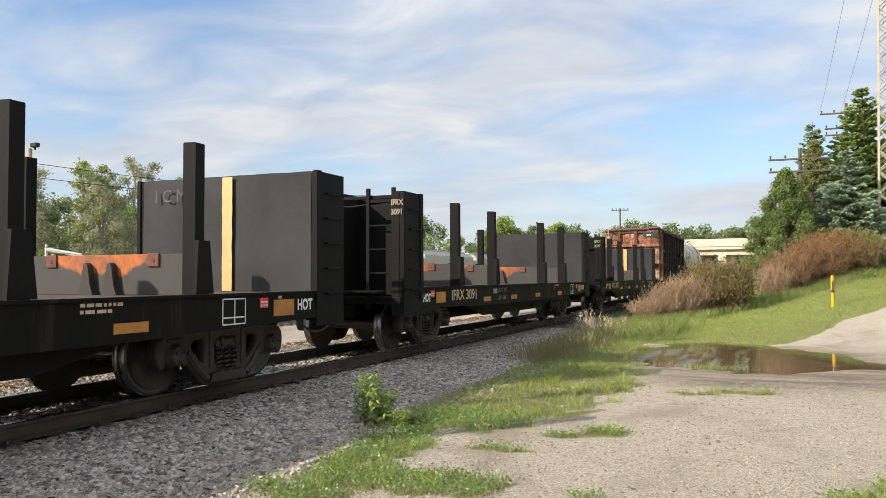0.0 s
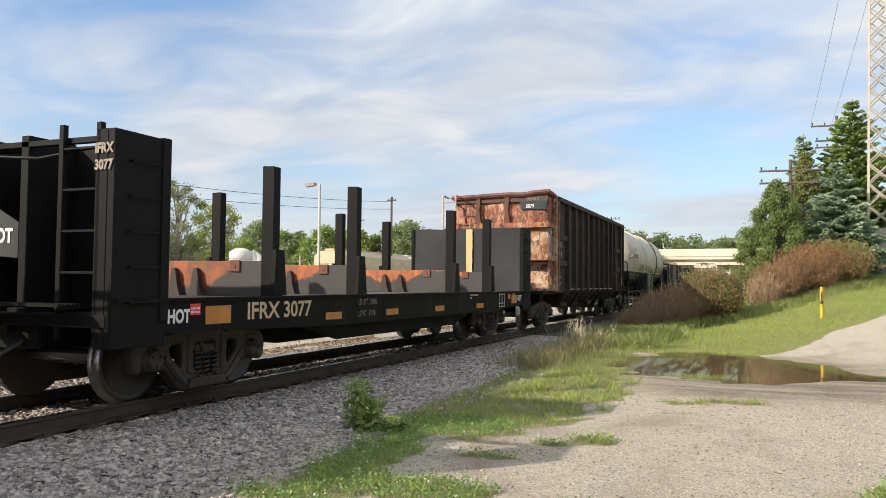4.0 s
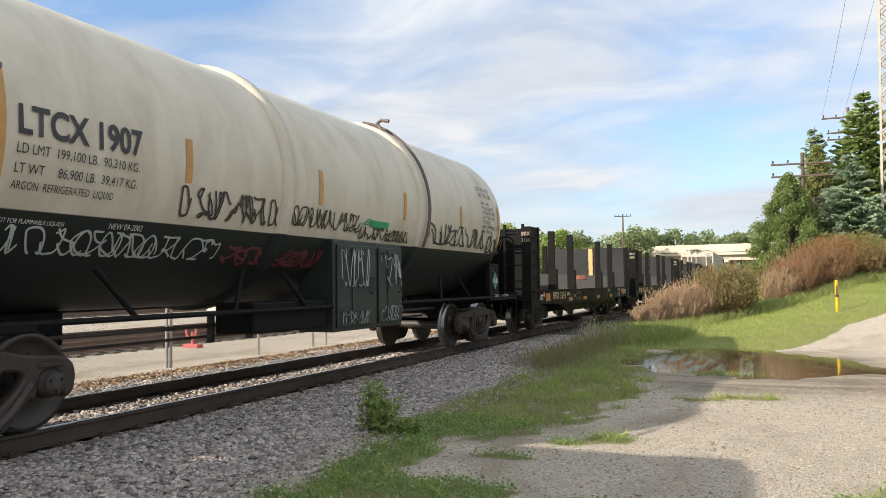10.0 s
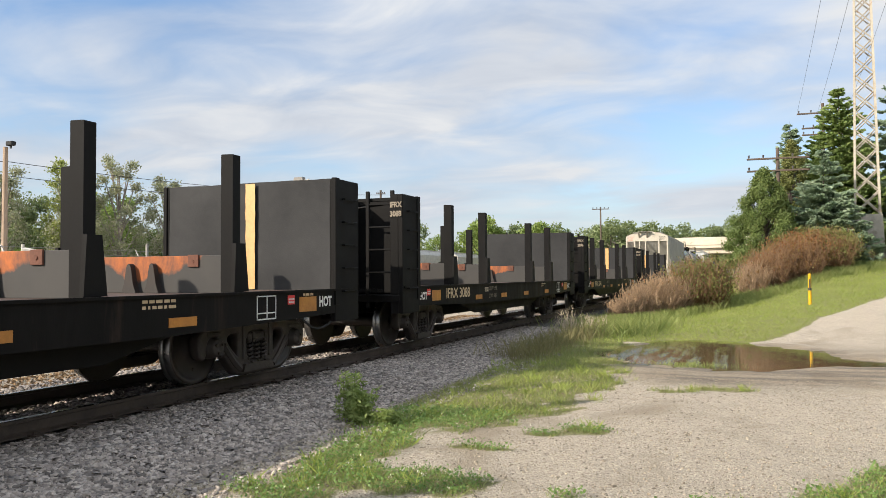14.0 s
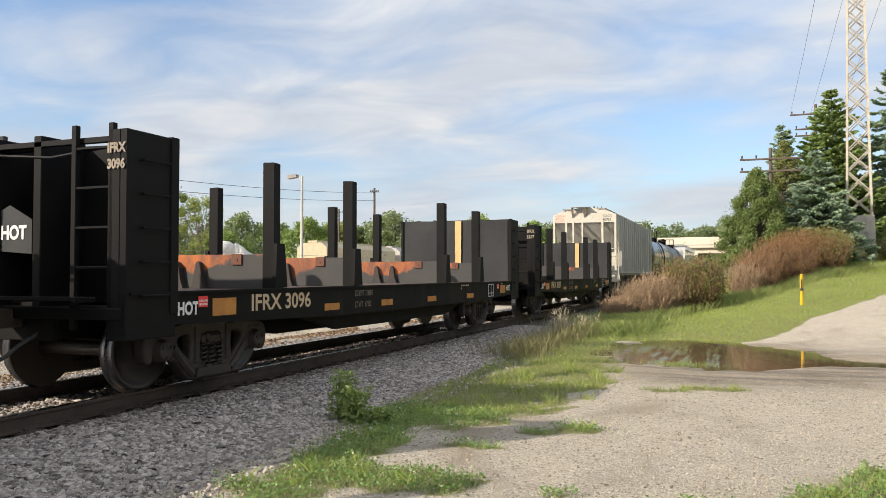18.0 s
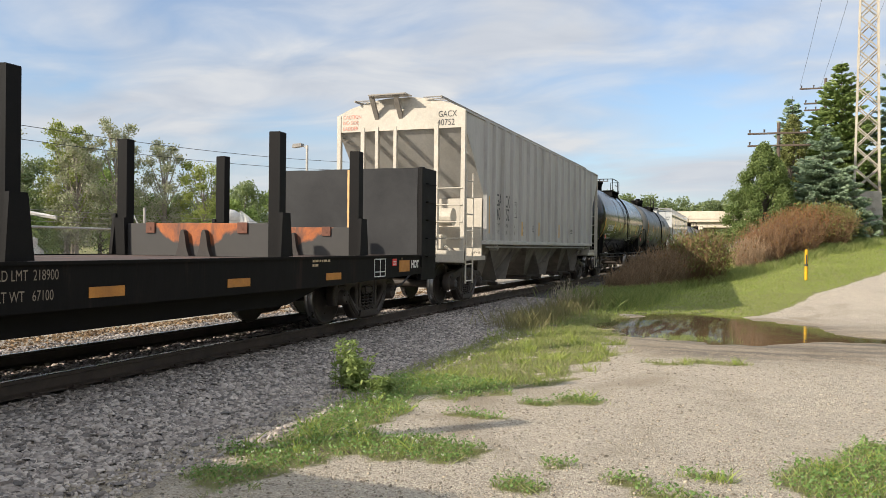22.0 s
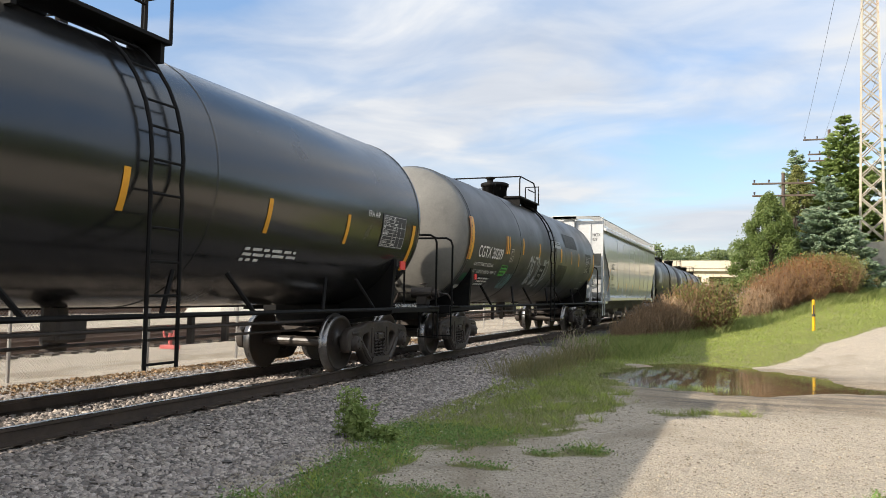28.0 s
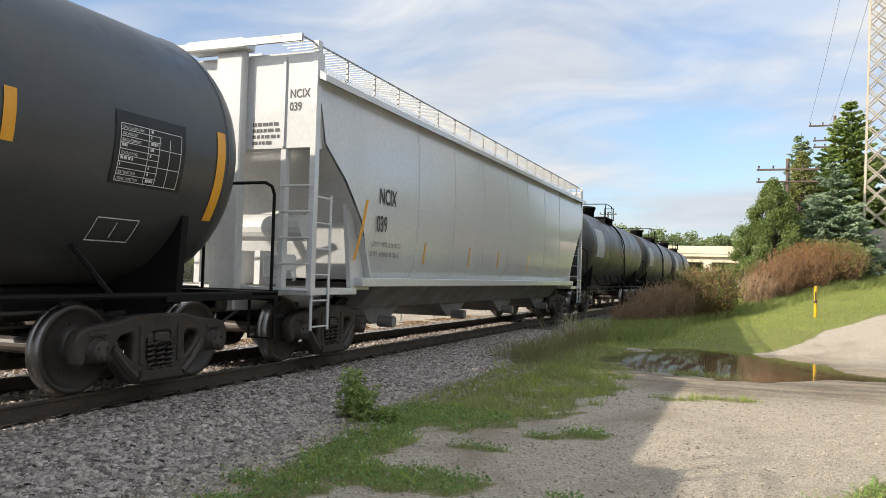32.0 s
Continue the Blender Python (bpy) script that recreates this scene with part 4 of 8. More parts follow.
def open_hopper(place):
    """The side sheets run from -6.3 to 5.7."""
    car = car_empty("open_hopper_car", "dark brown high-sided hopper car with rusted white end", place)
    dark = mat("hopper_brown_paint", (0.023, 0.0175, 0.0145), (0.054, 0.038, 0.03), 0.72, scale=1.8, fine=35, bump=0.4, spec=0.3, grit=0.75, spots=(0.1, 0.055, 0.036), spot_at=(0.52, 0.78), spot_scale=2.2, stretch=(1, 1, 0.6))
    topz, botz = 3.95, 0.98
    for s in (-1, 1):
        bm = B()
        box(bm, s * 1.44, s * 1.47, -6.3, 5.7, 1.2, topz)
        box(bm, s * 1.42, s * 1.60, -6.35, 5.75, topz - 0.14, topz, 0.01)
        box(bm, s * 1.42, s * 1.49, -6.3, 5.7, 1.06, 1.2, 0.008)
        part("side_sheet", bm, dark, car)
        for k, y in enumerate((-6.25, -4.87, -3.9, -2.93, -1.96, -0.99, -0.02, 0.95, 1.92, 2.89, 3.62, 5.05, 5.66)):
            bm = B()
            prism(bm, [(s * 1.46, topz - 0.12), (s * 1.59, topz - 0.12), (s * 1.6, 1.08), (s * 1.32, 0.74), (s * 1.2, 0.74), (s * 1.46, 1.1)] if 0 < k < 12 else [(s * 1.46, topz - 0.12), (s * 1.57, topz - 0.12), (s * 1.57, 1.1), (s * 1.46, 1.1)], "y", y - 0.06, y + 0.06)
            part("side_post", bm, dark, car)
        for z in (1.95, 2.75, 3.1):
            for a, b in ((-6.2, -4.93), (3.68, 4.99)):
                if z != 3.1:
                    bm = B()
                    box(bm, s * 1.46, s * 1.54, a, b, z - 0.09, z + 0.09, 0.02)
                    part("side_rib", bm, dark, car)
    # interior floor and hopper bays
    bm = B()
    box(bm, -1.44, 1.44, -6.2, 5.6, 1.5, 1.54)
    part("floor_sheet", bm, dark, car)
    bm = B()
    box(bm, -0.3, 0.3, -7.2, 6.4, 0.72, 1.1, 0.02)
    part("centre_sill", bm, dark, car)
    bm = B()
    prism(bm, [(-1.47, 1.18), (1.47, 1.18), (1.2, 0.76), (-1.2, 0.76)], "y", -5.0, 3.3)
    part("hopper_bay", bm, dark, car)
    for c, w in ((-3.6, 0.55), (-1.9, 0.4), (0.6, 0.5)):
        bm = B()
        prism(bm, [(c - w, 0.78), (c + w, 0.78), (c + w * 0.6, 0.56), (c - w * 0.6, 0.56)], "x", -1.1, 1.1)
        cyl(bm, (1.0, c, 0.56), (1.16, c, 0.56), 0.05, 8)
        part("outlet_gate", bm, STEEL, car)
    bm = B()
    tube(bm, [(1.05, -4.2, 0.58), (1.08, -3.3, 0.5), (1.1, -2.2, 0.62), (1.1, -1.0, 0.66), (1.1, -0.7, 0.56)], 0.012, 5)
    part("brake_rod", bm, STEEL, car)
    ledge = mat("dusty_ledge", (0.42, 0.38, 0.33), (0.3, 0.27, 0.23), 0.85)
    for a, b in ((-4.8, -3.97), (-3.83, -3.0), (-2.86, -2.03), (-1.89, -1.06), (-0.92, -0.09), (0.05, 0.88), (1.02, 1.85), (1.99, 2.82)):
        bm = B()
        box(bm, 1.47, 1.56, a, b, 1.15, 1.175)
        part("side_ledge", bm, ledge, car, "ledge covered with pale dust")
    # front end: three bands of dented sheet between ribs that wrap round the corners
    E0, E1, W = -7.0, -6.3, 1.45
    cream = flaking_paint("cream_end_paint", (0.45, 0.345, 0.235), (0.25, 0.1, 0.042), 0.42, 0.53)
    burnt = flaking_paint("burnt_orange_end", (0.44, 0.24, 0.155), (0.26, 0.075, 0.026), 0.42, 0.5)
    flaky = flaking_paint("flaking_white_corner", (0.5, 0.43, 0.36), (0.3, 0.085, 0.07), 0.6, 0.52)
    redco = flaking_paint("faded_red_corner", (0.27, 0.075, 0.06), (0.42, 0.28, 0.22), 0.58, 0.48)
    # rust brown of the end posts, used again for the painted shade strips
    rust_shade = mat("burnt_rust_and_shade", (0.05, 0.034, 0.027), (0.11, 0.05, 0.03), 0.8)
    for z0, z1, m, mc in ((3.08, topz, burnt, redco), (2.12, 3.0, cream, flaky), (1.22, 2.04, cream, flaky)):
        bm = B()
        n, deep = 24, 0.5 if z0 < 2 else 0.0
        rows = []
        for j in range(9):
            z = z0 + (z1 - z0) * j / 8
            row = []
            for i in range(n + 1):
                x = -W + 2 * W * i / n
                bul = 0.07 * math.sin(j / 8 * math.pi) * abs(math.sin(i / n * math.pi * 3)) + 0.035 * noise.noise((x * 2, z * 2, 3))
                row.append(bm.verts.new((x, E0 - bul + deep * j / 8, z)))
            rows.append(row)
        for p, q in zip(rows, rows[1:]):
            for i in range(n):
                bm.faces.new((p[i], p[i + 1], q[i + 1], q[i])).smooth = True
        part("end_sheet", bm, m, car, "dented cream sheet with orange rust")
        for k in (-1, 1):
            bm = B()
            prism(bm, [(E0 + 0.01, z0 - 0.05), (E1, z0 - 0.05), (E1, z1 + 0.05), (E0 + 0.01, z1 + 0.05)], "x", k * (W - 0.02), k * W)
            part("corner_sheet", bm, mc, car, "flaking white and red corner sheet")
    for z, m in ((1.2, cream), (2.08, cream), (3.04, burnt)):
        bm = B()
        prism(bm, [(-W - 0.09, E1), (-W - 0.09, E0 - 0.12), (-W - 0.03, E0 - 0.18), (W + 0.03, E0 - 0.18), (W + 0.09, E0 - 0.12), (W + 0.09, E1), (W, E1), (W, E0), (-W, E0), (-W, E1)], "z", z - 0.075, z + 0.075)
        part("end_rib", bm, m, car)
    for x, za, zb in ((-0.68, 3.1, 3.9), (0.22, 3.1, 3.9), (0.2, 2.14, 2.98), (0.05, 1.26, 2.02)):
        bm = B()
        prism(bm, [(x - 0.09, za), (x + 0.1, za), (x + 0.04, (za + zb) / 2), (x + 0.08, zb), (x - 0.08, zb), (x - 0.06, (za + zb) / 2)], "y", E0 - 0.14, E0)
        part("end_post", bm, rust_shade, car)
    # bent top chord, sagging before the near corner
    bm = B()
    path_ = [(-W - 0.03, E1, topz)]
    for k in range(25):
        x = -W - 0.03 + (2 * W + 0.06) * k / 24
        path_.append((x, E0 - 0.13, topz + 0.02 + float(np.interp(x, (-1.5, -0.8, 0.3, 0.75, 1.05, 1.5), (-0.07, -0.05, -0.01, -0.03, 0.02, 0.04))) + 0.012 * noise.noise((x * 3, 0, 1))))
    path_.append((W + 0.03, E1, topz - 0.01))
    tube(bm, path_, 0.075, 6)
    part("end_chord", bm, flaking_paint("dark_red_chord", (0.2, 0.06, 0.05), (0.1, 0.045, 0.035), 0.4, 0.55), car, "bent red-brown top chord")
    # dark strip in place of the shade cast by the overhanging chord
    bm = B()
    box(bm, -W, W, E0 - 0.1, E0 - 0.04, topz - 0.22, topz + 0.01)
    part("end_shade_strip", bm, rust_shade, car)
    # dark strip in place of the shade under the middle rib
    bm = B()
    box(bm, -W, W, E0 - 0.08, E0 + 0.02, 1.92, 2.02)
    part("end_shade_strip", bm, rust_shade, car)
    # stained blocks behind the platform rail
    for x0, x1, z1_ in ((-0.25, 0.55, 1.55), (0.7, 0.86, 1.5)):
        bm = B()
        box(bm, x0, x1, E0 - 0.42, E0 - 0.14, 1.13, z1_, 0.02)
        part("end_bracket", bm, cream, car)
    for k in (-1, 1):
        bm = B()
        box(bm, k * 1.47, k * 1.57, -6.52, -6.3, 1.1, topz, 0.01)
        part("corner_post", bm, cream, car)
        bm = B()
        box(bm, k * 1.47, k * 1.6, -6.29, -6.2, 1.1, topz, 0.01)
        part("corner_strip", bm, redco, car)
    red = mat("red_spray", (0.5, 0.02, 0.035), (0.4, 0.02, 0.03), 0.6)
    letters(car, "IOKI", 0.3, (W + 0.006, -6.95, 1.76), red, wide=0.62, bold=0.012, name="graffiti")
    scribble(car, -6.75, 1.5, 0.36, 0.22, 4, red, 61, x=W + 0.006, thick=0.03)
    # platform, ladders and grabs
    for a_, b_, y, r_ in ((-7.75, -6.3, -7.2, -7.5), (5.7, 6.7, 5.9, 6.6)):
        bm = B()
        box(bm, -1.5, 1.5, a_, b_, 1.02, 1.12, 0.01)
        box(bm, -1.35, 1.35, min(y, r_), max(y, r_), 0.86, 1.02)
        part("end_platform", bm, BLACK, car)
    chalk = mat("chalky_ladder_paint", (0.5, 0.44, 0.36), (0.2, 0.1, 0.06), 0.7)
    ladder(car, [[(x, -7.6, 1.0), (x, -7.6, 3.93), (x, -7.12, 3.9)] for x in (-1.62, -1.22)],
           [((-1.62, -7.6, 1.2 + k * 0.36), (-1.22, -7.6, 1.2 + k * 0.36)) for k in range(8)], chalk, 0.03, 0.016)
    ladder(car, [[(1.5, y, 0.55), (1.5, y, 3.85)] for y in (5.8, 6.2)],
           [((1.5, 5.8, 0.65 + k * 0.35), (1.5, 6.2, 0.65 + k * 0.35)) for k in range(10)], BLACK, 0.026, 0.016)
    bm = B()
    tube(bm, [(1.5, 5.7, 3.9), (1.5, 6.2, 3.9), (0.9, 6.2, 3.9)], 0.03, 6)
    part("grab_iron", bm, BLACK, car)
    for z in (3.0, 1.9):
        bm = B()
        box(bm, 1.36, 1.48, 5.7, 6.22, z - 0.09, z + 0.09, 0.01)
        part("ladder_bracket", bm, dark, car)
    bm = B()
    prism(bm, [(5.7, 3.95), (6.2, 3.88), (5.7, 3.75)], "x", -1.5, 1.5)
    box(bm, -1.46, 1.46, 5.66, 5.7, 1.2, topz)
    prism(bm, [(5.7, 3.0), (5.7, 1.1), (6.5, 1.1), (6.3, 1.3)], "x", -0.35, 0.35)
    part("end_sheet", bm, dark, car)
    bm = B()
    tube(bm, [(-1.4, -7.7, 1.1), (-1.4, -7.7, 1.75), (0.6, -7.7, 1.75), (0.6, -7.7, 1.1)], 0.02, 6)
    box(bm, 0.2, 0.42, -7.5, -7.2, 1.12, 1.6, 0.02)
    box(bm, -0.1, 0.1, -7.45, -7.25, 1.12, 1.45, 0.02)
    part("brake_rod", bm, mat("rusted_rod", (0.3, 0.22, 0.16), (0.16, 0.08, 0.05), 0.7), car)
    for s, e in ((-1, -7.2), (1, 6.4)):
        coupler(car, e, s)
    truck(car, -6.3)
    truck(car, 5.1)
    # lettering
    bm = B()
    box(bm, 0.64, 1.42, E0 - 0.112, E0 - 0.1, 3.5, 3.74)
    part("number_board", bm, mat("slate_paint", (0.045, 0.06, 0.06), (0.03, 0.04, 0.042), 0.75, spec=0.15, spots=(0.14, 0.07, 0.045), spot_at=(0.6, 0.75)), car)
    letters(car, "MEAX", 0.16, (0.82, E0 - 0.125, 3.76), DIML, FRONT, wide=0.95)
    letters(car, "3079", 0.15, (0.8, E0 - 0.125, 3.55), WHITEL, FRONT, bold=0.004)
    stencil = mat("worn_stencil_lettering", (0.5, 0.48, 0.44), (0.28, 0.26, 0.23), 0.7, scale=14)
    letters(car, "M E A X", 0.34, (1.475, -6.2, 2.45), stencil, wide=0.72, bold=0.004)
    letters(car, "3 0 7 9", 0.34, (1.475, -6.2, 2.1), stencil, wide=0.78, bold=0.004)
    letters(car, "LD LMT 203200", 0.11, (1.475, -6.12, 1.48), WHITEL, wide=0.8)
    letters(car, "LT WT  59800", 0.11, (1.475, -6.12, 1.32), WHITEL, wide=0.8)
    bars(car, 4.1, 1.55, 0.4, 0.22, 3, DIML, x=1.475, seed=9)
    letters(car, "GT", 0.16, (1.475, 3.8, 1.42), WHITEL)
    bm = B()
    box(bm, 1.468, 1.474, 3.2, 3.42, 1.9, 2.6)
    part("routing_board", bm, mat("pale_board", (0.14, 0.125, 0.11), (0.09, 0.08, 0.07), 0.7), car)
    bars(car, 3.21, 2.0, 0.19, 0.6, 9, BLACKL, x=1.478, seed=2)
    bars(car, 3.21, 2.38, 0.19, 0.2, 4, mat("red_print", (0.2, 0.045, 0.04), (0.14, 0.04, 0.035), 0.6), x=1.48, seed=6)
    streaky = flaking_paint("streaky_white_marks", (0.3, 0.27, 0.23), (0.05, 0.035, 0.03), 0.44, 0.5)
    for q, w_, za, zb in ((3.0, 0.035, 1.3, 1.95), (3.5, 0.035, 1.3, 1.9), (-1.74, 0.13, 1.42, 2.02)):
        bm = B()
        box(bm, 1.468, 1.473, q - w_, q + w_, za, zb)
        part("paint_mark", bm, streaky, car)
    for y, z, x in ((-4.52, 1.2, 1.475), (-1.62, 1.2, 1.475), (1.2, 1.26, 1.475), (3.1, 1.26, 1.475), (5.05, 1.32, 1.6)):
        bm = B()
        box(bm, x, x + 0.005, y - (0.2 if x < 1.5 else 0.05), y + (0.2 if x < 1.5 else 0.05), z, z + (0.11 if x < 1.5 else 0.3))
        part("reflector", bm, REFL, car)
    bm = B()
    box(bm, W, W + 0.006, -6.85, -6.58, 1.3, 1.55)
    part("reflector", bm, REFL, car)
    return car


# -- tank cars --
def tank_profile(half, r, head=0.62):
    pts = [(-half - head, 0.02)]
    for i in range(1, 10):
        a = math.pi / 2 * i / 10
        pts.append((-half - head * math.cos(a), r * math.sin(a) ** 0.85))
    pts.append((-half, r))
    return pts + [(-a, q) for a, q in reversed(pts)]


def tank_frame(car, half, zc, r, truck_y, m, end):
    """Stub sills, bolsters, end platforms, rails and running gear common to the tank cars."""
    for s in (-1, 1):
        bm = B()
        box(bm, -0.28, 0.28, min(s * (half - 1.8), s * end), max(s * (half - 1.8), s * end), 0.72, 1.08, 0.02)
        for k in (-1, 1):
            prism(bm, [(k * 0.25, 0.78), (k * 1.3, 0.92), (k * 1.36, zc - 0.72), (k * 1.05, zc - 0.98), (k * 0.3, zc - r + 0.05)], "y", s * truck_y - 0.05, s * truck_y + 0.05)
        part("bolster", bm, m, car)
        bm = B()
        box(bm, -1.5, 1.5, min(s * (end - 0.55), s * end), max(s * (end - 0.55), s * end), 1.0, 1.05, 0.006)
        box(bm, -1.48, 1.48, s * end - 0.03, s * end + 0.03, 0.92, 1.06, 0.006)
        for k in (-1, 1):
            box(bm, k * 1.4, k * 1.5, min(s * (truck_y - 0.4), s * end), max(s * (truck_y - 0.4), s * end), 0.95, 1.03, 0.006)
        part("end_platform", bm, m, car)
        for k in (-1, 1):
            bm = B()
            tube(bm, [(k * 1.47, s * (end - 0.12), 1.0), (k * 1.47, s * (end - 0.12), 2.28), (k * 1.43, s * (end - 0.12), 2.38), (k * 1.33, s * (end - 0.12), 2.43), (k * 0.5, s * (end - 0.12), 2.43), (k * 0.42, s * (end - 0.12), 2.4), (k * 0.4, s * (end - 0.12), 2.3), (k * 0.4, s * (end - 0.12), 1.05)], 0.022, 7)
            tube(bm, [(k * 1.48, s * (end - 0.05), 0.95), (k * 1.48, s * (end - 0.05), 0.45), (k * 1.1, s * (end - 0.05), 0.45), (k * 1.1, s * (end - 0.05), 0.95)], 0.02, 6)
            part("handrail", bm, m, car)
        coupler(car, s * end, s)
        truck(car, s * truck_y)
    bm = B()
    for k in (-1, 1):
        tube(bm, [(k * 1.47, -end + 0.1, 1.02), (k * 1.47, end - 0.1, 1.02)], 0.03, 7)
        for i in range(7):
            y = -half + 1.6 + (2 * half - 3.2) * i / 6
            tube(bm, [(k * 1.47, y, 1.02), (k * 1.3, y + (0.35 if i % 2 else -0.35), 1.5)], 0.028, 6)
    part("side_rail", bm, m, car)
    bm = B()
    tube(bm, [(0.5, -half + 1.2, 0.82), (0.5, half - 1.2, 0.82)], 0.025, 6)
    tube(bm, [(0.2, -half + 1.2, 0.66), (0.2, half - 1.2, 0.66)], 0.02, 6)
    for y in (-2.2, -1.4, 1.7, 2.4):
        box(bm, 0.42, 0.5, y - 0.03, y + 0.03, 0.6, 0.98)
    box(bm, 0.25, 0.5, -0.4, 0.0, 0.72, 0.98, 0.03)
    cyl(bm, (0.0, 0.0, zc - r), (0.0, 0.0, 0.6), 0.14, 12)
    part("brake_pipe", bm, STEEL, car)
    bm = B()
    y0 = -end + 0.35
    cyl(bm, (-0.4, y0 - 0.02, 1.75), (-0.4, y0 + 0.03, 1.75), 0.05, 10)
    ring = [(-0.4 + 0.27 * math.cos(a * math.pi / 8), y0, 1.75 + 0.27 * math.sin(a * math.pi / 8)) for a in range(17)]
    tube(bm, ring, 0.016, 6)
    for a in range(4):
        tube(bm, [(-0.4, y0, 1.75), ring[a * 4]], 0.012, 5)
    box(bm, -0.5, -0.3, y0 + 0.03, y0 + 0.2, 1.05, 1.9, 0.02)
    part("hand_brake", bm, m, car)
    bm = B()
    cyl(bm, (0.5, y0, 1.3), (0.95, y0, 1.3), 0.12, 14)
    cyl(bm, (0.95, y0, 1.3), (1.1, y0, 1.3), 0.08, 12)
    box(bm, 0.62, 0.85, y0 - 0.1, y0 + 0.12, 1.05, 1.24, 0.02)
    tube(bm, [(0.5, y0, 1.3), (0.2, y0 - 0.05, 1.3), (0.1, y0 - 0.05, 1.1), (-0.2, y0 - 0.1, 1.06)], 0.022, 6)
    tube(bm, [(1.1, y0, 1.3), (1.25, y0 + 0.1, 1.28), (1.3, y0 + 0.3, 1.1)], 0.022, 6)
    tube(bm, [(0.7, y0 + 0.1, 1.38), (0.7, y0 + 0.3, 1.5), (0.3, y0 + 0.4, 1.5)], 0.018, 6)
    part("brake_valve", bm, STEEL, car)


def tank_ladder(car, y, zc, r, m, near=1):
    stiles, steps = [], []
    for yy in (y - 0.23, y + 0.23):
        pts = []
        for i in range(9):
            a = math.radians(-8 + 78 * i / 8)
            pts.append((near * (r + 0.09) * math.cos(a), yy, zc + (r + 0.09) * math.sin(a)))
        stiles.append([(near * 1.62, yy, 0.5), (near * 1.62, yy, zc - 0.35)] + pts)
    for k in range(8):
        z = 0.55 + k * 0.34
        x = near * (1.62 if z < zc - 0.3 else math.sqrt(max(0.01, (r + 0.09) ** 2 - (z - zc) ** 2)))
        steps.append(((x, y - 0.23, z), (x, y + 0.23, z)))
    for d in (22, 38, 54, 68):
        a = math.radians(d)
        x, z = near * (r + 0.09) * math.cos(a), zc + (r + 0.09) * math.sin(a)
        steps.append(((x, y - 0.23, z), (x, y + 0.23, z)))
    ladder(car, stiles, steps, m)


def tank_top(car, zc, r, m, y=0.0, valve=False):
    z = zc + r
    bm = B()
    lathe(bm, [(z - 0.1, 0.36), (z + 0.36, 0.36), (z + 0.37, 0.42), (z + 0.45, 0.42), (z + 0.48, 0.36), (z + 0.5, 0.0)], "z", 24, (0, y - 0.15, 0))
    manway = part("manway", bm, m, car)
    for k in range(8):
        a = k * math.pi / 4
        bm = B()
        cyl(bm, (0.37 * math.cos(a), y - 0.15 + 0.37 * math.sin(a), z + 0.25), (0.37 * math.cos(a), y - 0.15 + 0.37 * math.sin(a), z + 0.46), 0.02, 6)
        part("bolt", bm, m, manway)
    bm = B()
    tube(bm, [(-0.1, y - 0.15, z + 0.4), (-0.1, y - 0.15, z + 0.52), (0.1, y - 0.15, z + 0.52), (0.1, y - 0.15, z + 0.4)], 0.015, 5)
    part("handle", bm, m, manway)
    bm = B()
    if valve:
        lathe(bm, [(z - 0.1, 0.1), (z + 0.24, 0.1), (z + 0.25, 0.16), (z + 0.32, 0.16), (z + 0.33, 0.09), (z + 0.44, 0.09), (z + 0.45, 0.14), (z + 0.5, 0.13), (z + 0.52, 0.0)], "z", 14, (0.2, y - 1.2, 0))
        part("relief_valve", bm, m, car)
        bm = B()
    cyl(bm, (-0.1, y + 0.6, z - 0.1), (-0.1, y + 0.6, z + 0.22), 0.07, 10)
    part("valve", bm, m, car)
    for k in (-1, 1):
        bm = B()
        box(bm, k * 0.55, k * 1.05, y - 1.0, y + 1.1, z - 0.08, z - 0.03, 0.006)
        for yy in (y - 0.9, y + 1.0):
            box(bm, k * 0.5, k * 1.0, yy - 0.03, yy + 0.03, z - 0.3, z - 0.05)
        part("walkway", bm, m, car)
    bm = B()
    for k in (-1, 1):
        tube(bm, [(k * 1.02, y - 1.0, z - 0.05), (k * 1.02, y - 1.0, z + 0.44), (k * 1.02, y - 0.92, z + 0.53), (k * 1.02, y + 0.5, z + 0.53), (k * 1.02, y + 0.66, z + 0.42), (k * 1.02, y + 0.7, z + 0.3), (k * 1.02, y + 0.7, z - 0.05)], 0.022, 6)
        tube(bm, [(k * 1.02, y - 0.1, z + 0.26), (k * 1.02, y + 0.7, z + 0.26)], 0.018, 6)
        tube(bm, [(k * 1.02, y + 1.1, z - 0.05), (k * 1.02, y + 1.1, z + 0.5), (k * 0.6, y + 1.1, z + 0.5), (k * 0.6, y + 1.1, z - 0.05)], 0.022, 6)
    tube(bm, [(-1.02, y - 1.0, z + 0.52), (1.02, y - 1.0, z + 0.52)], 0.02, 6)
    part("safety_rail", bm, m, car)


def tank_shell(car, half, zc, r, m, head=0.62, seams=()):
    bm = B()
    lathe(bm, tank_profile(half, r, head), "y", 56, (0, 0, zc))
    part("shell", bm, m, car)
    if seams:
        for y in seams:
            bm = B()
            lathe(bm, [(y - 0.02, r + 0.001), (y - 0.01, r + 0.008), (y + 0.01, r + 0.008), (y + 0.02, r + 0.001)], "y", 56, (0, 0, zc))
            part("weld_seam", bm, m, car)


def stripes(car, items, zc, r):
    for y, z0, z1, w in items:
        bm = B()
        wrap_quad(bm, y - w / 2, y + w / 2, z0, z1, zc, r + 0.006)
        part("reflector", bm, REFL, car)


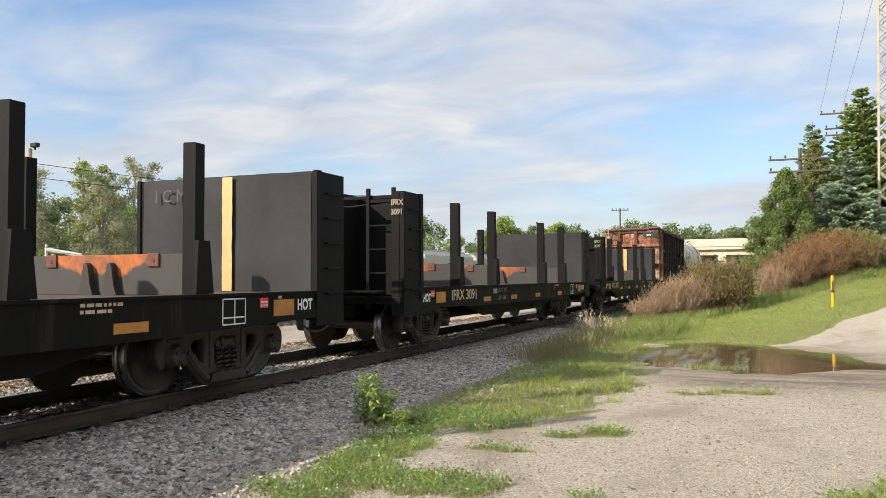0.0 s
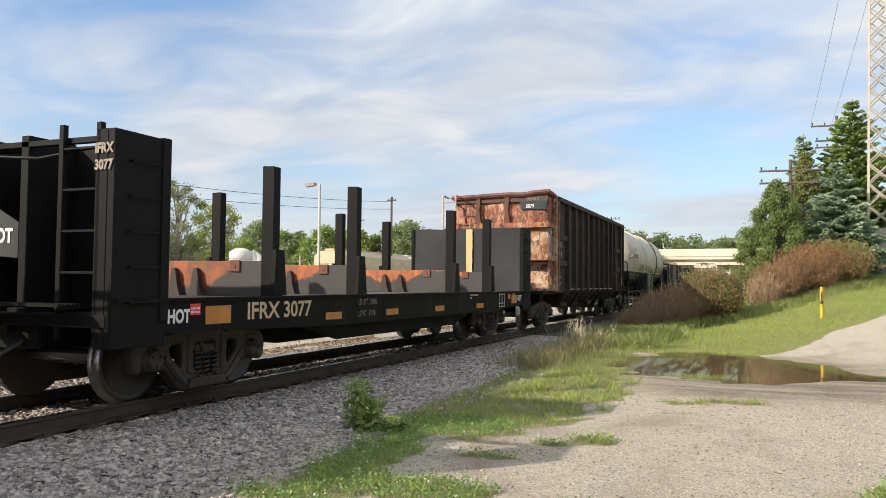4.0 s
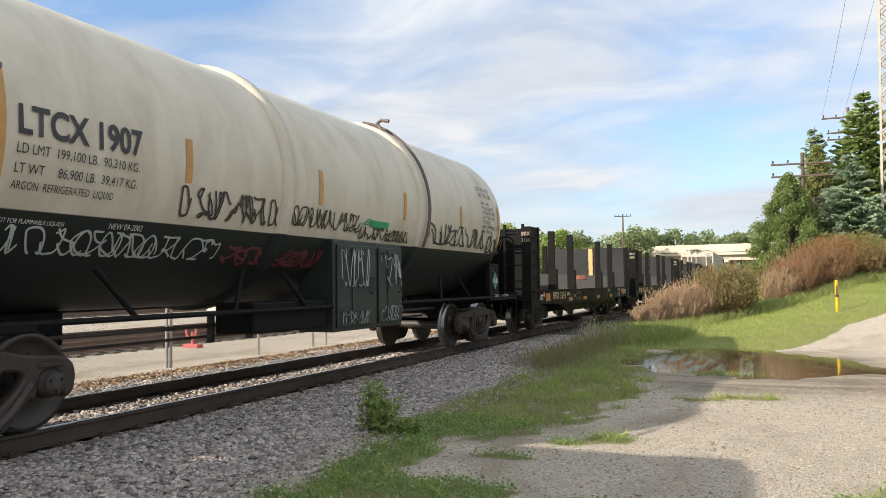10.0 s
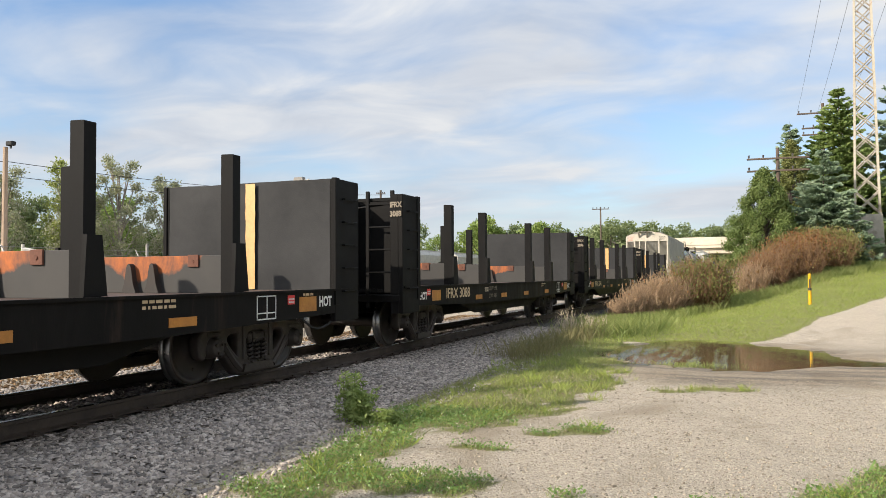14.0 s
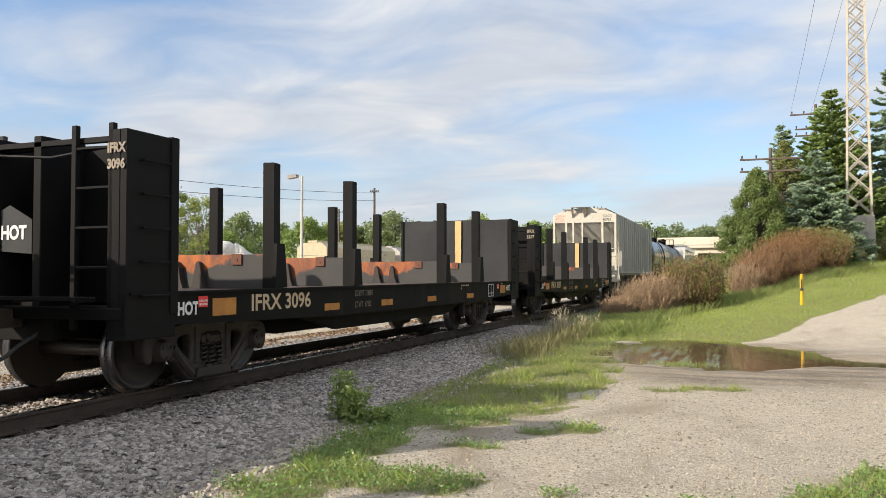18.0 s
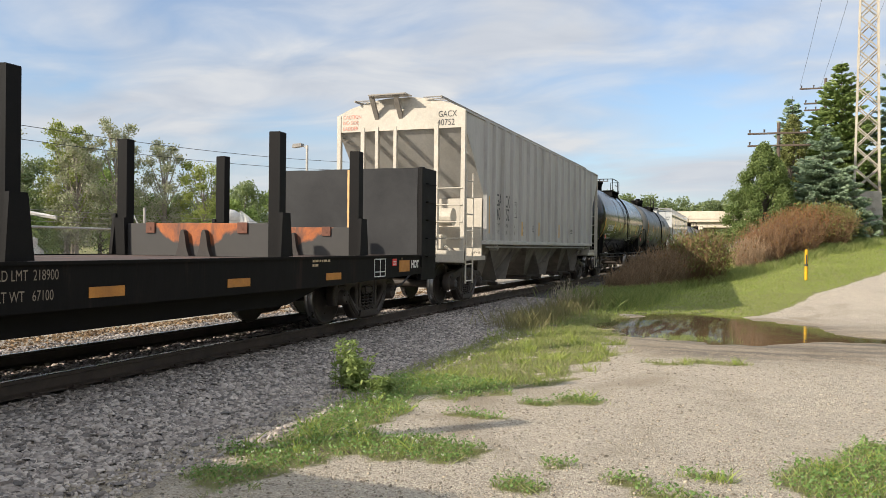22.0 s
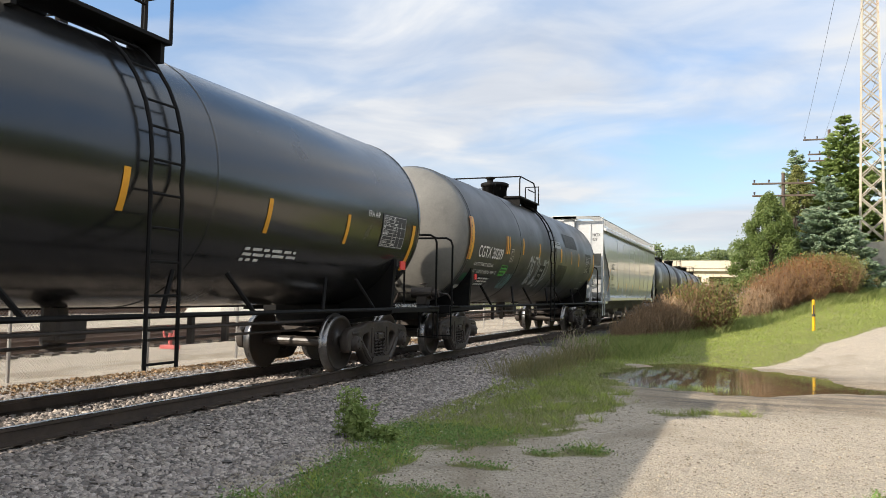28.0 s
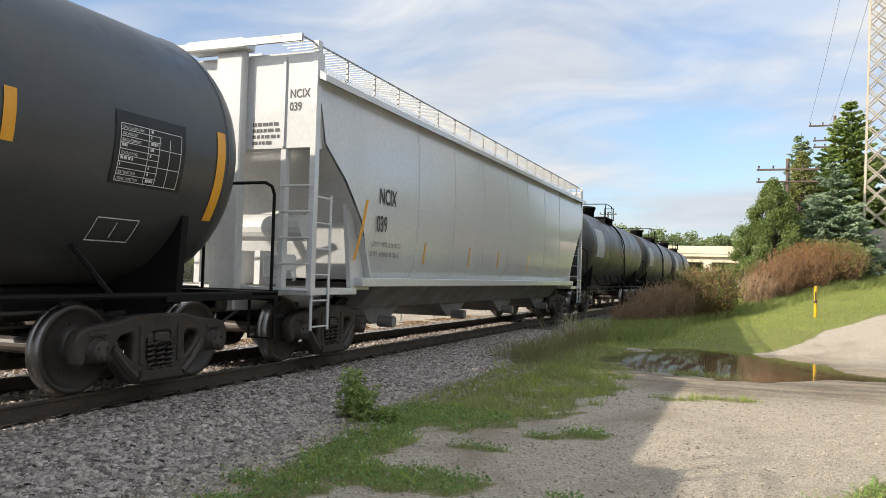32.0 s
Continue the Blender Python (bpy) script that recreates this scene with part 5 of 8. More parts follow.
def decal(car, y0, y1, z0, z1, zc, r, m, name="decal", out=0.007):
    bm = B()
    wrap_quad(bm, y0, y1, z0, z1, zc, r + out)
    return part(name, bm, m, car)


def black_tank(place, label, paint, half=6.6, truck_y=5.96, ladder_y=0.0, valve=False):
    car = car_empty("tank_car", label, place)
    zc, r = 2.6, 1.53
    tank_shell(car, half, zc, r, paint, 0.72, (-half, -half * 0.45, half * 0.12, half))
    tank_frame(car, half, zc, r, truck_y, BLACK, half + 1.15)
    tank_ladder(car, ladder_y, zc, r, BLACK)
    tank_ladder(car, ladder_y, zc, r, BLACK, -1)
    tank_top(car, zc, r, BLACK, -0.6, valve)
    return car, zc, r


def test_table(car, y0, y1, z0, z1, zc, r):
    """Ruled table of test dates stencilled on the shell."""
    w, h, t = y1 - y0, z1 - z0, 0.004
    bm = B()
    for q in (0.0, 0.44, 0.62, 0.8, 1.0):
        wrap_quad(bm, y0 + w * q - t, y0 + w * q + t, z0, z1 if q in (0, 1, 0.44) else z1 - h * 0.12, zc, r + 0.002)
    for k in range(10):
        wrap_quad(bm, y0, y1 if k % 3 == 0 else y0 + w * 0.64, z0 + h * k / 9 - t * 0.8, z0 + h * k / 9 + t * 0.8, zc, r + 0.002)
    part("stencil_panel", bm, WHITEL, car, "white ruled table")
    rows = ("TANK QUALIFICATION", "THICKNESS TEST", "SERVICE EQUIPMENT", "", "COATING/LINING", "", "", "88.B.2 INSPECTION", "STUB SILL INSPECTION")
    for k, words in enumerate(rows):
        z = z1 - h * (k + 0.82) / 9
        if words:
            wrap_letters(car, words, h * 0.078, y0 + w * 0.02, z, zc, r + 0.003, WHITEL, 0.62)
        else:
            bars(car, y0 + w * 0.02, z, w * (0.2 + 0.07 * (k % 3)), h * 0.1, 1, WHITEL, zc=zc, r=r + 0.003, seed=60 + k)
        if k != 5:
            bars(car, y0 + w * 0.47, z, w * 0.12, h * 0.1, 1, WHITEL, zc=zc, r=r + 0.003, seed=70 + k)


def gatx_tank(place):
    gloss = mat("glossy_black_tank_paint", (0.012, 0.012, 0.0125), (0.016, 0.0155, 0.015), 0.2, scale=0.8, fine=12, bump=0.03, spots=(0.03, 0.027, 0.024), spot_at=(0.6, 0.8), spot_scale=0.7, coat=0.0, rvar=0.06, spec=0.75)
    car, zc, r = black_tank(place, "glossy black tank car with yellow reflector strips", gloss, 6.5, 5.9, -0.15)
    stripes(car, [(-6.35, 1.65, 2.56, 0.13), (-3.63, 2.05, 2.5, 0.09), (-2.05, 2.05, 2.5, 0.09), (-0.6, 2.05, 2.48, 0.09), (1.85, 2.02, 2.46, 0.09), (3.9, 2.02, 2.46, 0.09), (6.3, 1.7, 2.5, 0.12)], zc, r)
    wrap_letters(car, "GATX 95487", 0.37, -5.62, 2.06, zc, r + 0.012, WHITEL, 0.84, 0.013)
    wrap_letters(car, "LD LMT 180900 LB  82 050 KG", 0.125, -5.62, 1.86, zc, r + 0.012, WHITEL, 0.85)
    wrap_letters(car, "LT WT   82100 LB  37 250 KG  09-1995", 0.125, -5.66, 1.7, zc, r + 0.012, WHITEL, 0.85)
    letters(car, "2 INCH TREAD COND. SHOES", 0.085, (1.53, -6.75, 1.05), WHITEL, wide=0.8)
    letters(car, "2 INCH TREAD COND. SHOES", 0.085, (1.53, 5.55, 1.05), WHITEL, wide=0.8)
    hd = head_place(6.5, 0.72, zc, r)
    head_letters(car, "GATX 95487", 0.2, -0.55, 3.25, hd, WHITEL, bold=0.004)
    bars(car, -0.5, 2.85, 0.9, 0.26, 2, WHITEL, x=hd, face="front", seed=23)
    bars(car, 1.6, 1.65, 1.2, 0.2, 3, WHITEL, zc=zc, r=r + 0.01, seed=21)
    decal(car, 5.04, 5.95, 2.05, 2.6, zc, r, BLACKL)
    test_table(car, 5.07, 5.92, 2.07, 2.57, zc, r + 0.009)
    wrap_letters(car, "FRA A/P", 0.14, 4.5, 2.5, zc, r + 0.012, WHITEL)
    bm = B()
    for a in ((-3.35, -3.34, 2.0, 2.35), (-3.1, -3.09, 2.0, 2.35), (-3.35, -3.09, 2.0, 2.01), (-3.35, -3.09, 2.34, 2.35)):
        wrap_quad(bm, *a, zc, r + 0.01)
    part("stencil_panel", bm, WHITEL, car)
    wrap_letters(car, "PLATE", 0.065, -3.34, 2.26, zc, r + 0.012, WHITEL, 0.75)
    wrap_letters(car, "C", 0.13, -3.27, 2.06, zc, r + 0.012, WHITEL, 0.9)
    for s in (-1, 1):
        bm = B()
        box(bm, 1.44, 1.46, s * 6.0 - 0.1, s * 6.0 + 0.1, 1.7, 1.85)
        part("red_tag", bm, REDTAG, car)
    return car


def cgtx_tank(place):
    satin = mat("satin_black_tank_paint", (0.038, 0.038, 0.038), (0.047, 0.047, 0.046), 0.38, scale=0.9, fine=25, bump=0.06, spots=(0.06, 0.056, 0.05), spot_at=(0.58, 0.8), spot_scale=0.8)
    car, zc, r = black_tank(place, "satin black tank car with sprayed tags and patches", satin, 6.98, 6.5, 0.0, True)
    stripes(car, [(-6.93, 2.05, 2.98, 0.18), (-4.3, 2.3, 2.74, 0.09), (-4.15, 2.3, 2.74, 0.07), (-2.9, 2.35, 2.78, 0.1), (-1.2, 2.35, 2.75, 0.09), (1.5, 2.33, 2.76, 0.14), (3.0, 2.33, 2.75, 0.07), (4.15, 2.3, 2.74, 0.12), (6.85, 1.85, 2.85, 0.14)], zc, r)
    wrap_letters(car, "CGTX 30209", 0.37, -6.45, 2.14, zc, r + 0.012, WHITEL, 0.88, 0.004)
    wrap_letters(car, "LD LMT 197300 LB  89500 KG", 0.125, -6.5, 1.94, zc, r + 0.012, WHITEL, 0.85)
    wrap_letters(car, "LT WT   65700 LB  29800 KG  NEW 1-92", 0.125, -6.52, 1.78, zc, r + 0.012, WHITEL, 0.85)
    khaki = mat("khaki_grey_overspray", (0.165, 0.158, 0.142), (0.12, 0.115, 0.105), 0.5, scale=1.2, fine=30, bump=0.05, spots=(0.3, 0.285, 0.25), spot_at=(0.6, 0.75), spot_scale=0.9)
    bm = B()
    lathe(bm, [(a_ - 0.004, q_ + 0.004) for a_, q_ in tank_profile(6.98, r, 0.72)[:10]], "y", 56, (0, 0, zc))
    part("tank_head", bm, khaki, car, "khaki-grey dusty tank head")
    hd = head_place(6.98, 0.72, zc, r)
    head_letters(car, "CGTX 30209", 0.17, -0.75, 3.25, hd, WHITEL, bold=0.004)
    for k, w in enumerate(("CAPY 113911 LITRES", "CAPY  25057 IMP GAL", "CAPY  30092 US GAL")):
        head_letters(car, w, 0.13, -0.85, 2.98 - 0.22 * k, hd, WHITEL)
    for y_, z0, z1, w in ((-7.06, 2.05, 2.98, 0.1), (-4.42, 2.3, 2.74, 0.1)):
        bm = B()
        wrap_quad(bm, y_ - w / 2, y_ + w / 2, z0, z1, zc, r + 0.005)
        part("reflector", bm, mat("worn_orange_reflector", (0.4, 0.16, 0.03), (0.3, 0.12, 0.03), 0.5), car)
    decal(car, -6.86, -6.6, 1.6, 1.76, zc, r, mat("dark_green_placard", (0.02, 0.1, 0.05), (0.02, 0.08, 0.04), 0.5), "placard")
    decal(car, -6.84, -6.46, 1.42, 1.5, zc, r, WHITEL, "label_strip")
    decal(car, -5.75, -4.9, 1.48, 1.72, zc, r, BLACKL, "patch", 0.005)
    bars(car, -5.7, 1.5, 0.75, 0.2, 3, WHITEL, zc=zc, r=r + 0.01, seed=15)
    bm = B()
    for a in ((-3.98, -3.97, 2.12, 2.44), (-3.76, -3.75, 2.12, 2.44), (-3.98, -3.75, 2.12, 2.13), (-3.98, -3.75, 2.43, 2.44)):
        wrap_quad(bm, *a, zc, r + 0.01)
    part("stencil_panel", bm, WHITEL, car)
    wrap_letters(car, "PLATE", 0.06, -3.96, 2.36, zc, r + 0.012, WHITEL, 0.75)
    wrap_letters(car, "C", 0.12, -3.91, 2.18, zc, r + 0.012, WHITEL, 0.9)
    green = mat("green_placard", (0.08, 0.42, 0.06), (0.1, 0.36, 0.07), 0.6)
    decal(car, -4.45, -3.95, 1.76, 2.02, zc, r, green, "placard")
    bars(car, -4.42, 1.78, 0.44, 0.24, 3, BLACKL, zc=zc, r=r + 0.01, seed=5)
    silver = mat("silver_spray", (0.4, 0.41, 0.42), (0.27, 0.28, 0.29), 0.5, scale=6)
    scribble(car, -2.2, 1.6, 1.3, 0.75, 6, silver, 31, zc=zc, r=r + 0.011, thick=0.055)
    teal = mat("teal_spray", (0.18, 0.34, 0.34), (0.13, 0.25, 0.26), 0.6)
    scribble(car, -4.0, 1.46, 0.72, 0.36, 6, teal, 33, zc=zc, r=r + 0.011, thick=0.017)
    grey = mat("grey_patch_paint", (0.42, 0.43, 0.44), (0.33, 0.34, 0.35), 0.6)
    decal(car, 0.35, 1.4, 2.75, 2.96, zc, r, grey, "label_strip")
    bars(car, 0.38, 2.77, 1.0, 0.17, 3, BLACKL, zc=zc, r=r + 0.011, seed=6)
    decal(car, 2.1, 3.9, 2.85, 3.3, zc, r, mat("dull_black_patch", (0.045, 0.046, 0.047), (0.055, 0.055, 0.054), 0.7), "patch")
    decal(car, 1.2, 2.45, 1.55, 2.25, zc, r, mat("fresh_black_patch", (0.006, 0.006, 0.007), (0.008, 0.008, 0.008), 0.5), "patch")
    decal(car, 5.28, 6.25, 2.1, 2.8, zc, r, mat("fresh_black_patch", (0.006, 0.006, 0.007)))
    test_table(car, 5.34, 6.18, 2.13, 2.68, zc, r + 0.009)
    scribble(car, -0.75, 1.55, 0.7, 0.75, 3, silver, 36, zc=zc, r=r + 0.011, thick=0.05)
    decal(car, -0.95, -0.4, 1.75, 2.15, zc, r, mat("fresh_black_patch", (0.006, 0.006, 0.007)), "sign_plate", 0.014)
    wrap_letters(car, "DO NOT", 0.13, -0.9, 1.98, zc, r + 0.02, WHITEL, 0.75)
    wrap_letters(car, "LOAD", 0.13, -0.85, 1.82, zc, r + 0.02, WHITEL, 0.75)
    bm = B()
    for a in ((5.33, 5.88, 1.55, 1.56), (5.33, 5.88, 1.77, 1.78), (5.33, 5.34, 1.55, 1.78), (5.87, 5.88, 1.55, 1.78), (5.6, 5.61, 1.59, 1.74)):
        wrap_quad(bm, *a, zc, r + 0.01)
    part("stencil_panel", bm, WHITEL, car)
    bm = B()
    box(bm, 1.44, 1.46, -6.6, -6.45, 1.62, 1.74)
    part("red_tag", bm, REDTAG, car)
    return car


def white_tank(place):
    """Insulated tank: white above, dark below, two broad belts and a valve cabinet."""
    car = car_empty("tank_car", "white and dark green insulated tank car with sprayed tags", place)
    zc, r, half = 2.64, 1.57, 6.1
    m = bpy.data.materials.new("two_tone_tank_paint")
    m.use_nodes = True
    nt = m.node_tree
    bs = nt.nodes["Principled BSDF"]
    co = nt.nodes.new("ShaderNodeTexCoord").outputs["Object"]
    sp = nt.nodes.new("ShaderNodeSeparateXYZ")
    nt.links.new(co, sp.inputs[0])
    stain = noise_tex(nt, mapping(nt, co, (1, 1.2, 0.5)), 1.6, 8, 0.65, 0.5)
    grain = noise_tex(nt, co, 30, 4, 0.6)
    cream = mixc(nt, ramp(nt, stain, [(0.4, (0, 0, 0)), (0.75, (1, 1, 1))]), (0.58, 0.53, 0.43), (0.44, 0.38, 0.29))
    cream = mixc(nt, ramp(nt, stain, [(0.66, (0, 0, 0)), (0.8, (1, 1, 1))]), cream, (0.2, 0.14, 0.09))
    dark = mixc(nt, grain, (0.014, 0.02, 0.018), (0.024, 0.028, 0.025))
    nt.links.new(mixc(nt, ramp(nt, maths(nt, "ADD", maths(nt, "SUBTRACT", sp.outputs[2], 1.97), 0.5), [(0.495, (0, 0, 0)), (0.505, (1, 1, 1))]), dark, cream), bs.inputs["Base Color"])
    bs.inputs["Roughness"].default_value = 0.5
    bs.inputs["Specular IOR Level"].default_value = 0.22
    tank_shell(car, half, zc, r, m, 0.78, (-half,))
    for y, w in ((-2.08, 0.12), (1.94, 0.12)):
        bm = B()
        lathe(bm, [(y - w, r + 0.002), (y - w * 0.8, r + 0.06), (y + w * 0.8, r + 0.06), (y + w, r + 0.002)], "y", 56, (0, 0, zc))
        part("belt", bm, m, car)
    tank_frame(car, half, zc, r, 6.03, BLACK, 7.55)
    # valve cabinet
    dg = mat("dark_green_cabinet", (0.017, 0.025, 0.021), (0.012, 0.018, 0.015), 0.5, spots=(0.05, 0.045, 0.035), spot_at=(0.64, 0.8))
    bm = B()
    box(bm, 0.9, 1.5, -0.88, 1.26, 0.66, 1.96, 0.02)
    part("valve_cabinet", bm, dg, car)
    bm = B()
    box(bm, 0.85, 1.42, -2.6, -0.9, 0.74, 1.12, 0.02)
    part("pipe_trough", bm, BLACK, car)
    for y, w in ((-0.82, 1.12), (0.42, 0.8)):
        bm = B()
        box(bm, 1.5, 1.53, y, y + w, 0.72, 1.9, 0.01)
        door = part("cabinet_door", bm, dg, car)
        bm = B()
        tube(bm, [(1.53, y + w - 0.14, 1.2), (1.57, y + w - 0.14, 1.2), (1.57, y + w - 0.14, 1.42), (1.53, y + w - 0.14, 1.42)], 0.014, 6)
        box(bm, 1.53, 1.545, y + w * 0.35, y + w * 0.4, 0.8, 1.85)
        part("handle", bm, dg, door)
    tag = mat("pale_spray", (0.45, 0.48, 0.46), (0.35, 0.37, 0.36), 0.6)
    ink = mat("black_spray", (0.03, 0.025, 0.022), (0.06, 0.045, 0.035), 0.6)
    scribble(car, -0.75, 1.3, 0.75, 0.55, 5, tag, 41, x=1.566, thick=0.02)
    scribble(car, 0.48, 1.3, 0.62, 0.5, 4, tag, 42, x=1.566, thick=0.02)
    scribble(car, -0.75, 0.76, 0.8, 0.18, 7, tag, 43, x=1.566, thick=0.018)
    scribble(car, 0.45, 0.76, 0.7, 0.22, 6, tag, 44, x=1.566, thick=0.018)
    R2 = r + 0.012
    scribble(car, -3.95, 2.06, 1.7, 0.3, 11, ink, 45, zc=zc, r=R2, thick=0.026)
    scribble(car, -1.9, 2.1, 1.75, 0.24, 12, ink, 46, zc=zc, r=R2, thick=0.024)
    scribble(car, -0.1, 2.02, 1.65, 0.17, 12, ink, 47, zc=zc, r=R2, thick=0.022)
    scribble(car, 2.35, 2.06, 3.3, 0.36, 11, ink, 48, zc=zc, r=R2, thick=0.034)
    scribble(car, -5.9, 1.62, 2.75, 0.22, 17, tag, 49, zc=zc, r=R2, thick=0.02)
    scribble(car, -2.93, 1.58, 2.2, 0.2, 11, mat("dull_red_spray", (0.16, 0.03, 0.04), (0.12, 0.03, 0.035), 0.6), 50, zc=zc, r=R2, thick=0.03)
    wrap_letters(car, "LTCX 1907", 0.34, -5.9, 2.58, zc, R2, BLACKL, 0.83, 0.009)
    wrap_letters(car, "LD LMT  199,100 LB.  90,310 KG.", 0.12, -5.9, 2.42, zc, R2, BLACKL, 0.8)
    wrap_letters(car, "LT WT     86,900 LB.  39,417 KG.", 0.12, -5.9, 2.26, zc, R2, BLACKL, 0.8)
    wrap_letters(car, "ARGON  REFRIGERATED  LIQUID", 0.1, -5.9, 2.13, zc, R2, BLACKL, 0.72)
    wrap_letters(car, "NEW 09-2002", 0.09, -4.78, 1.87, zc, R2, WHITEL, 0.8)
    wrap_letters(car, "NOT FOR FLAMMABLE LIQUIDS", 0.06, -5.95, 1.86, zc, R2, WHITEL, 0.8)
    bars(car, -5.95, 1.74, 0.6, 0.07, 1, WHITEL, zc=zc, r=R2, seed=51)
    bm = B()
    for k in range(3):
        wrap_quad(bm, -0.1 + 0.06 * k, 0.1 + 0.06 * k, 2.22 + 0.035 * k, 2.24 + 0.035 * k, zc, R2)
    wrap_quad(bm, 0.15, 0.75, 2.2, 2.3, zc, R2)
    part("logo", bm, mat("green_logo_paint", (0.02, 0.3, 0.13), (0.02, 0.26, 0.11), 0.5), car)
    ochre = mat("ochre_strip", (0.5, 0.27, 0.08), (0.4, 0.22, 0.07), 0.6)
    for y, z0, z1, w in ((-6.05, 2.2, 3.1, 0.11), (-3.88, 2.4, 2.86, 0.1), (-1.3, 2.4, 2.87, 0.1), (1.3, 2.38, 2.84, 0.1), (3.8, 2.42, 2.82, 0.1), (6.03, 2.12, 3.0, 0.12)):
        bm = B()
        wrap_quad(bm, y - w / 2, y + w / 2, z0, z1, zc, r + 0.006 if abs(y) < 6.2 else r * 0.985)
        part("reflector", bm, ochre, car)
    for k in range(9):
        wrap_letters(car, ("DOT-SP-10583", "DOT-SP-11803", "AAR 113A 90W", "VACUUM JACKETED", "RUPTURE DISC  90 PSI", "SAFETY VALVE  60 PSI", "TESTED 2002", "SERVICE TEMP. MINUS 320 F", "BUILT 09-2002")[k], 0.1 if k > 1 else 0.15, 5.0, 3.28 - (0.14 * k if k < 2 else 0.1 * k + 0.1), zc, R2, BLACKL, 0.82)
    placard = mat("teal_placard", (0.03, 0.22, 0.17), (0.03, 0.2, 0.15), 0.5)
    bm = B()
    prism(bm, [(5.95, 1.19), (6.14, 1.38), (5.95, 1.57), (5.76, 1.38)], "x", 1.5, 1.508)
    part("placard", bm, placard, car)
    bm = B()
    box(bm, 1.508, 1.511, 5.83, 6.07, 1.335, 1.425)
    part("placard_panel", bm, WHITEL, car)
    letters(car, "1951", 0.1, (1.514, 5.845, 1.345), BLACKL, bold=0.004)
    letters(car, "2", 0.07, (1.511, 5.93, 1.24), WHITEL)
    letters(car, "JACK", 0.05, (1.5, 5.8, 1.63), WHITEL)
    letters(car, "HERE", 0.05, (1.5, 5.8, 1.57), WHITEL)
    letters(car, "2 INCH", 0.075, (1.53, 5.87, 1.03), WHITEL)
    letters(car, "H.F. COMP SHOES", 0.075, (1.53, 6.38, 1.03), WHITEL, wide=0.7)
    scribble(car, 5.45, 1.98, 0.85, 0.34, 3, ink, 52, zc=zc, r=R2, thick=0.05)
    bm = B()
    box(bm, 1.4, 1.5, 5.6, 6.2, 1.05, 1.75, 0.01)
    part("jacking_pad", bm, BLACK, car)
    hd = head_place(half, 0.78, zc, r)
    bars(car, -1.0, 2.3, 0.6, 0.5, 5, BLACKL, x=hd, face="front", seed=57)
    bars(car, -0.35, 2.95, 0.9, 0.3, 2, mat("faded_ink", (0.4, 0.34, 0.27), (0.46, 0.4, 0.32), 0.6), x=hd, face="front", seed=58)
    # piping
    bm = B()
    tube(bm, [(r + 0.02, -6.15, 3.0), (r + 0.1, -6.15, 3.05), (r + 0.1, -6.4, 2.95), (r + 0.05, -6.45, 2.7)], 0.035, 7)
    box(bm, r - 0.2, r + 0.05, -6.47, -6.38, 2.6, 2.74, 0.02)
    tube(bm, [(1.0, 1.94, zc + r * 0.72), (0.78, 1.94, zc + r * 0.93), (0.72, 1.94, zc + r - 0.02), (0.8, 1.94, zc + r + 0.03), (0.95, 1.94, zc + r)], 0.035, 7)
    part("vent_pipe", bm, mat("dull_pipe", (0.14, 0.11, 0.09), (0.1, 0.08, 0.07), 0.6), car)
    bm = B()
    tube(bm, [((r + 0.09) * math.cos(math.radians(a)), 2.1, zc + (r + 0.09) * math.sin(math.radians(a))) for a in range(-24, 79, 6)], 0.03, 6)
    part("belt_pipe", bm, mat("dull_pipe", (0.14, 0.11, 0.09), (0.1, 0.08, 0.07), 0.6), car)
    return car


# -- covered hoppers --
def end_gear(car, y, s, m, dark):
    bm = B()
    cyl(bm, (-0.4, y + s * 0.35, 1.95), (1.05, y + s * 0.35, 1.95), 0.2, 16)
    box(bm, 0.5, 0.9, y + s * 0.5 - 0.15, y + s * 0.5 + 0.15, 1.2, 1.55, 0.03)
    tube(bm, [(0.9, y + s * 0.5, 1.3), (1.2, y + s * 0.9, 1.2)], 0.03, 6)
    tube(bm, [(-0.9, y + s * 0.2, 1.2), (-0.9, y + s * 0.2, 2.0), (0.4, y + s * 0.1, 2.2)], 0.03, 6)
    for x in (-0.8, -0.1, 0.3):
        box(bm, x - 0.05, x + 0.05, y, y + s * 0.5, 1.1, 1.6)
    part("air_reservoir", bm, m, car)


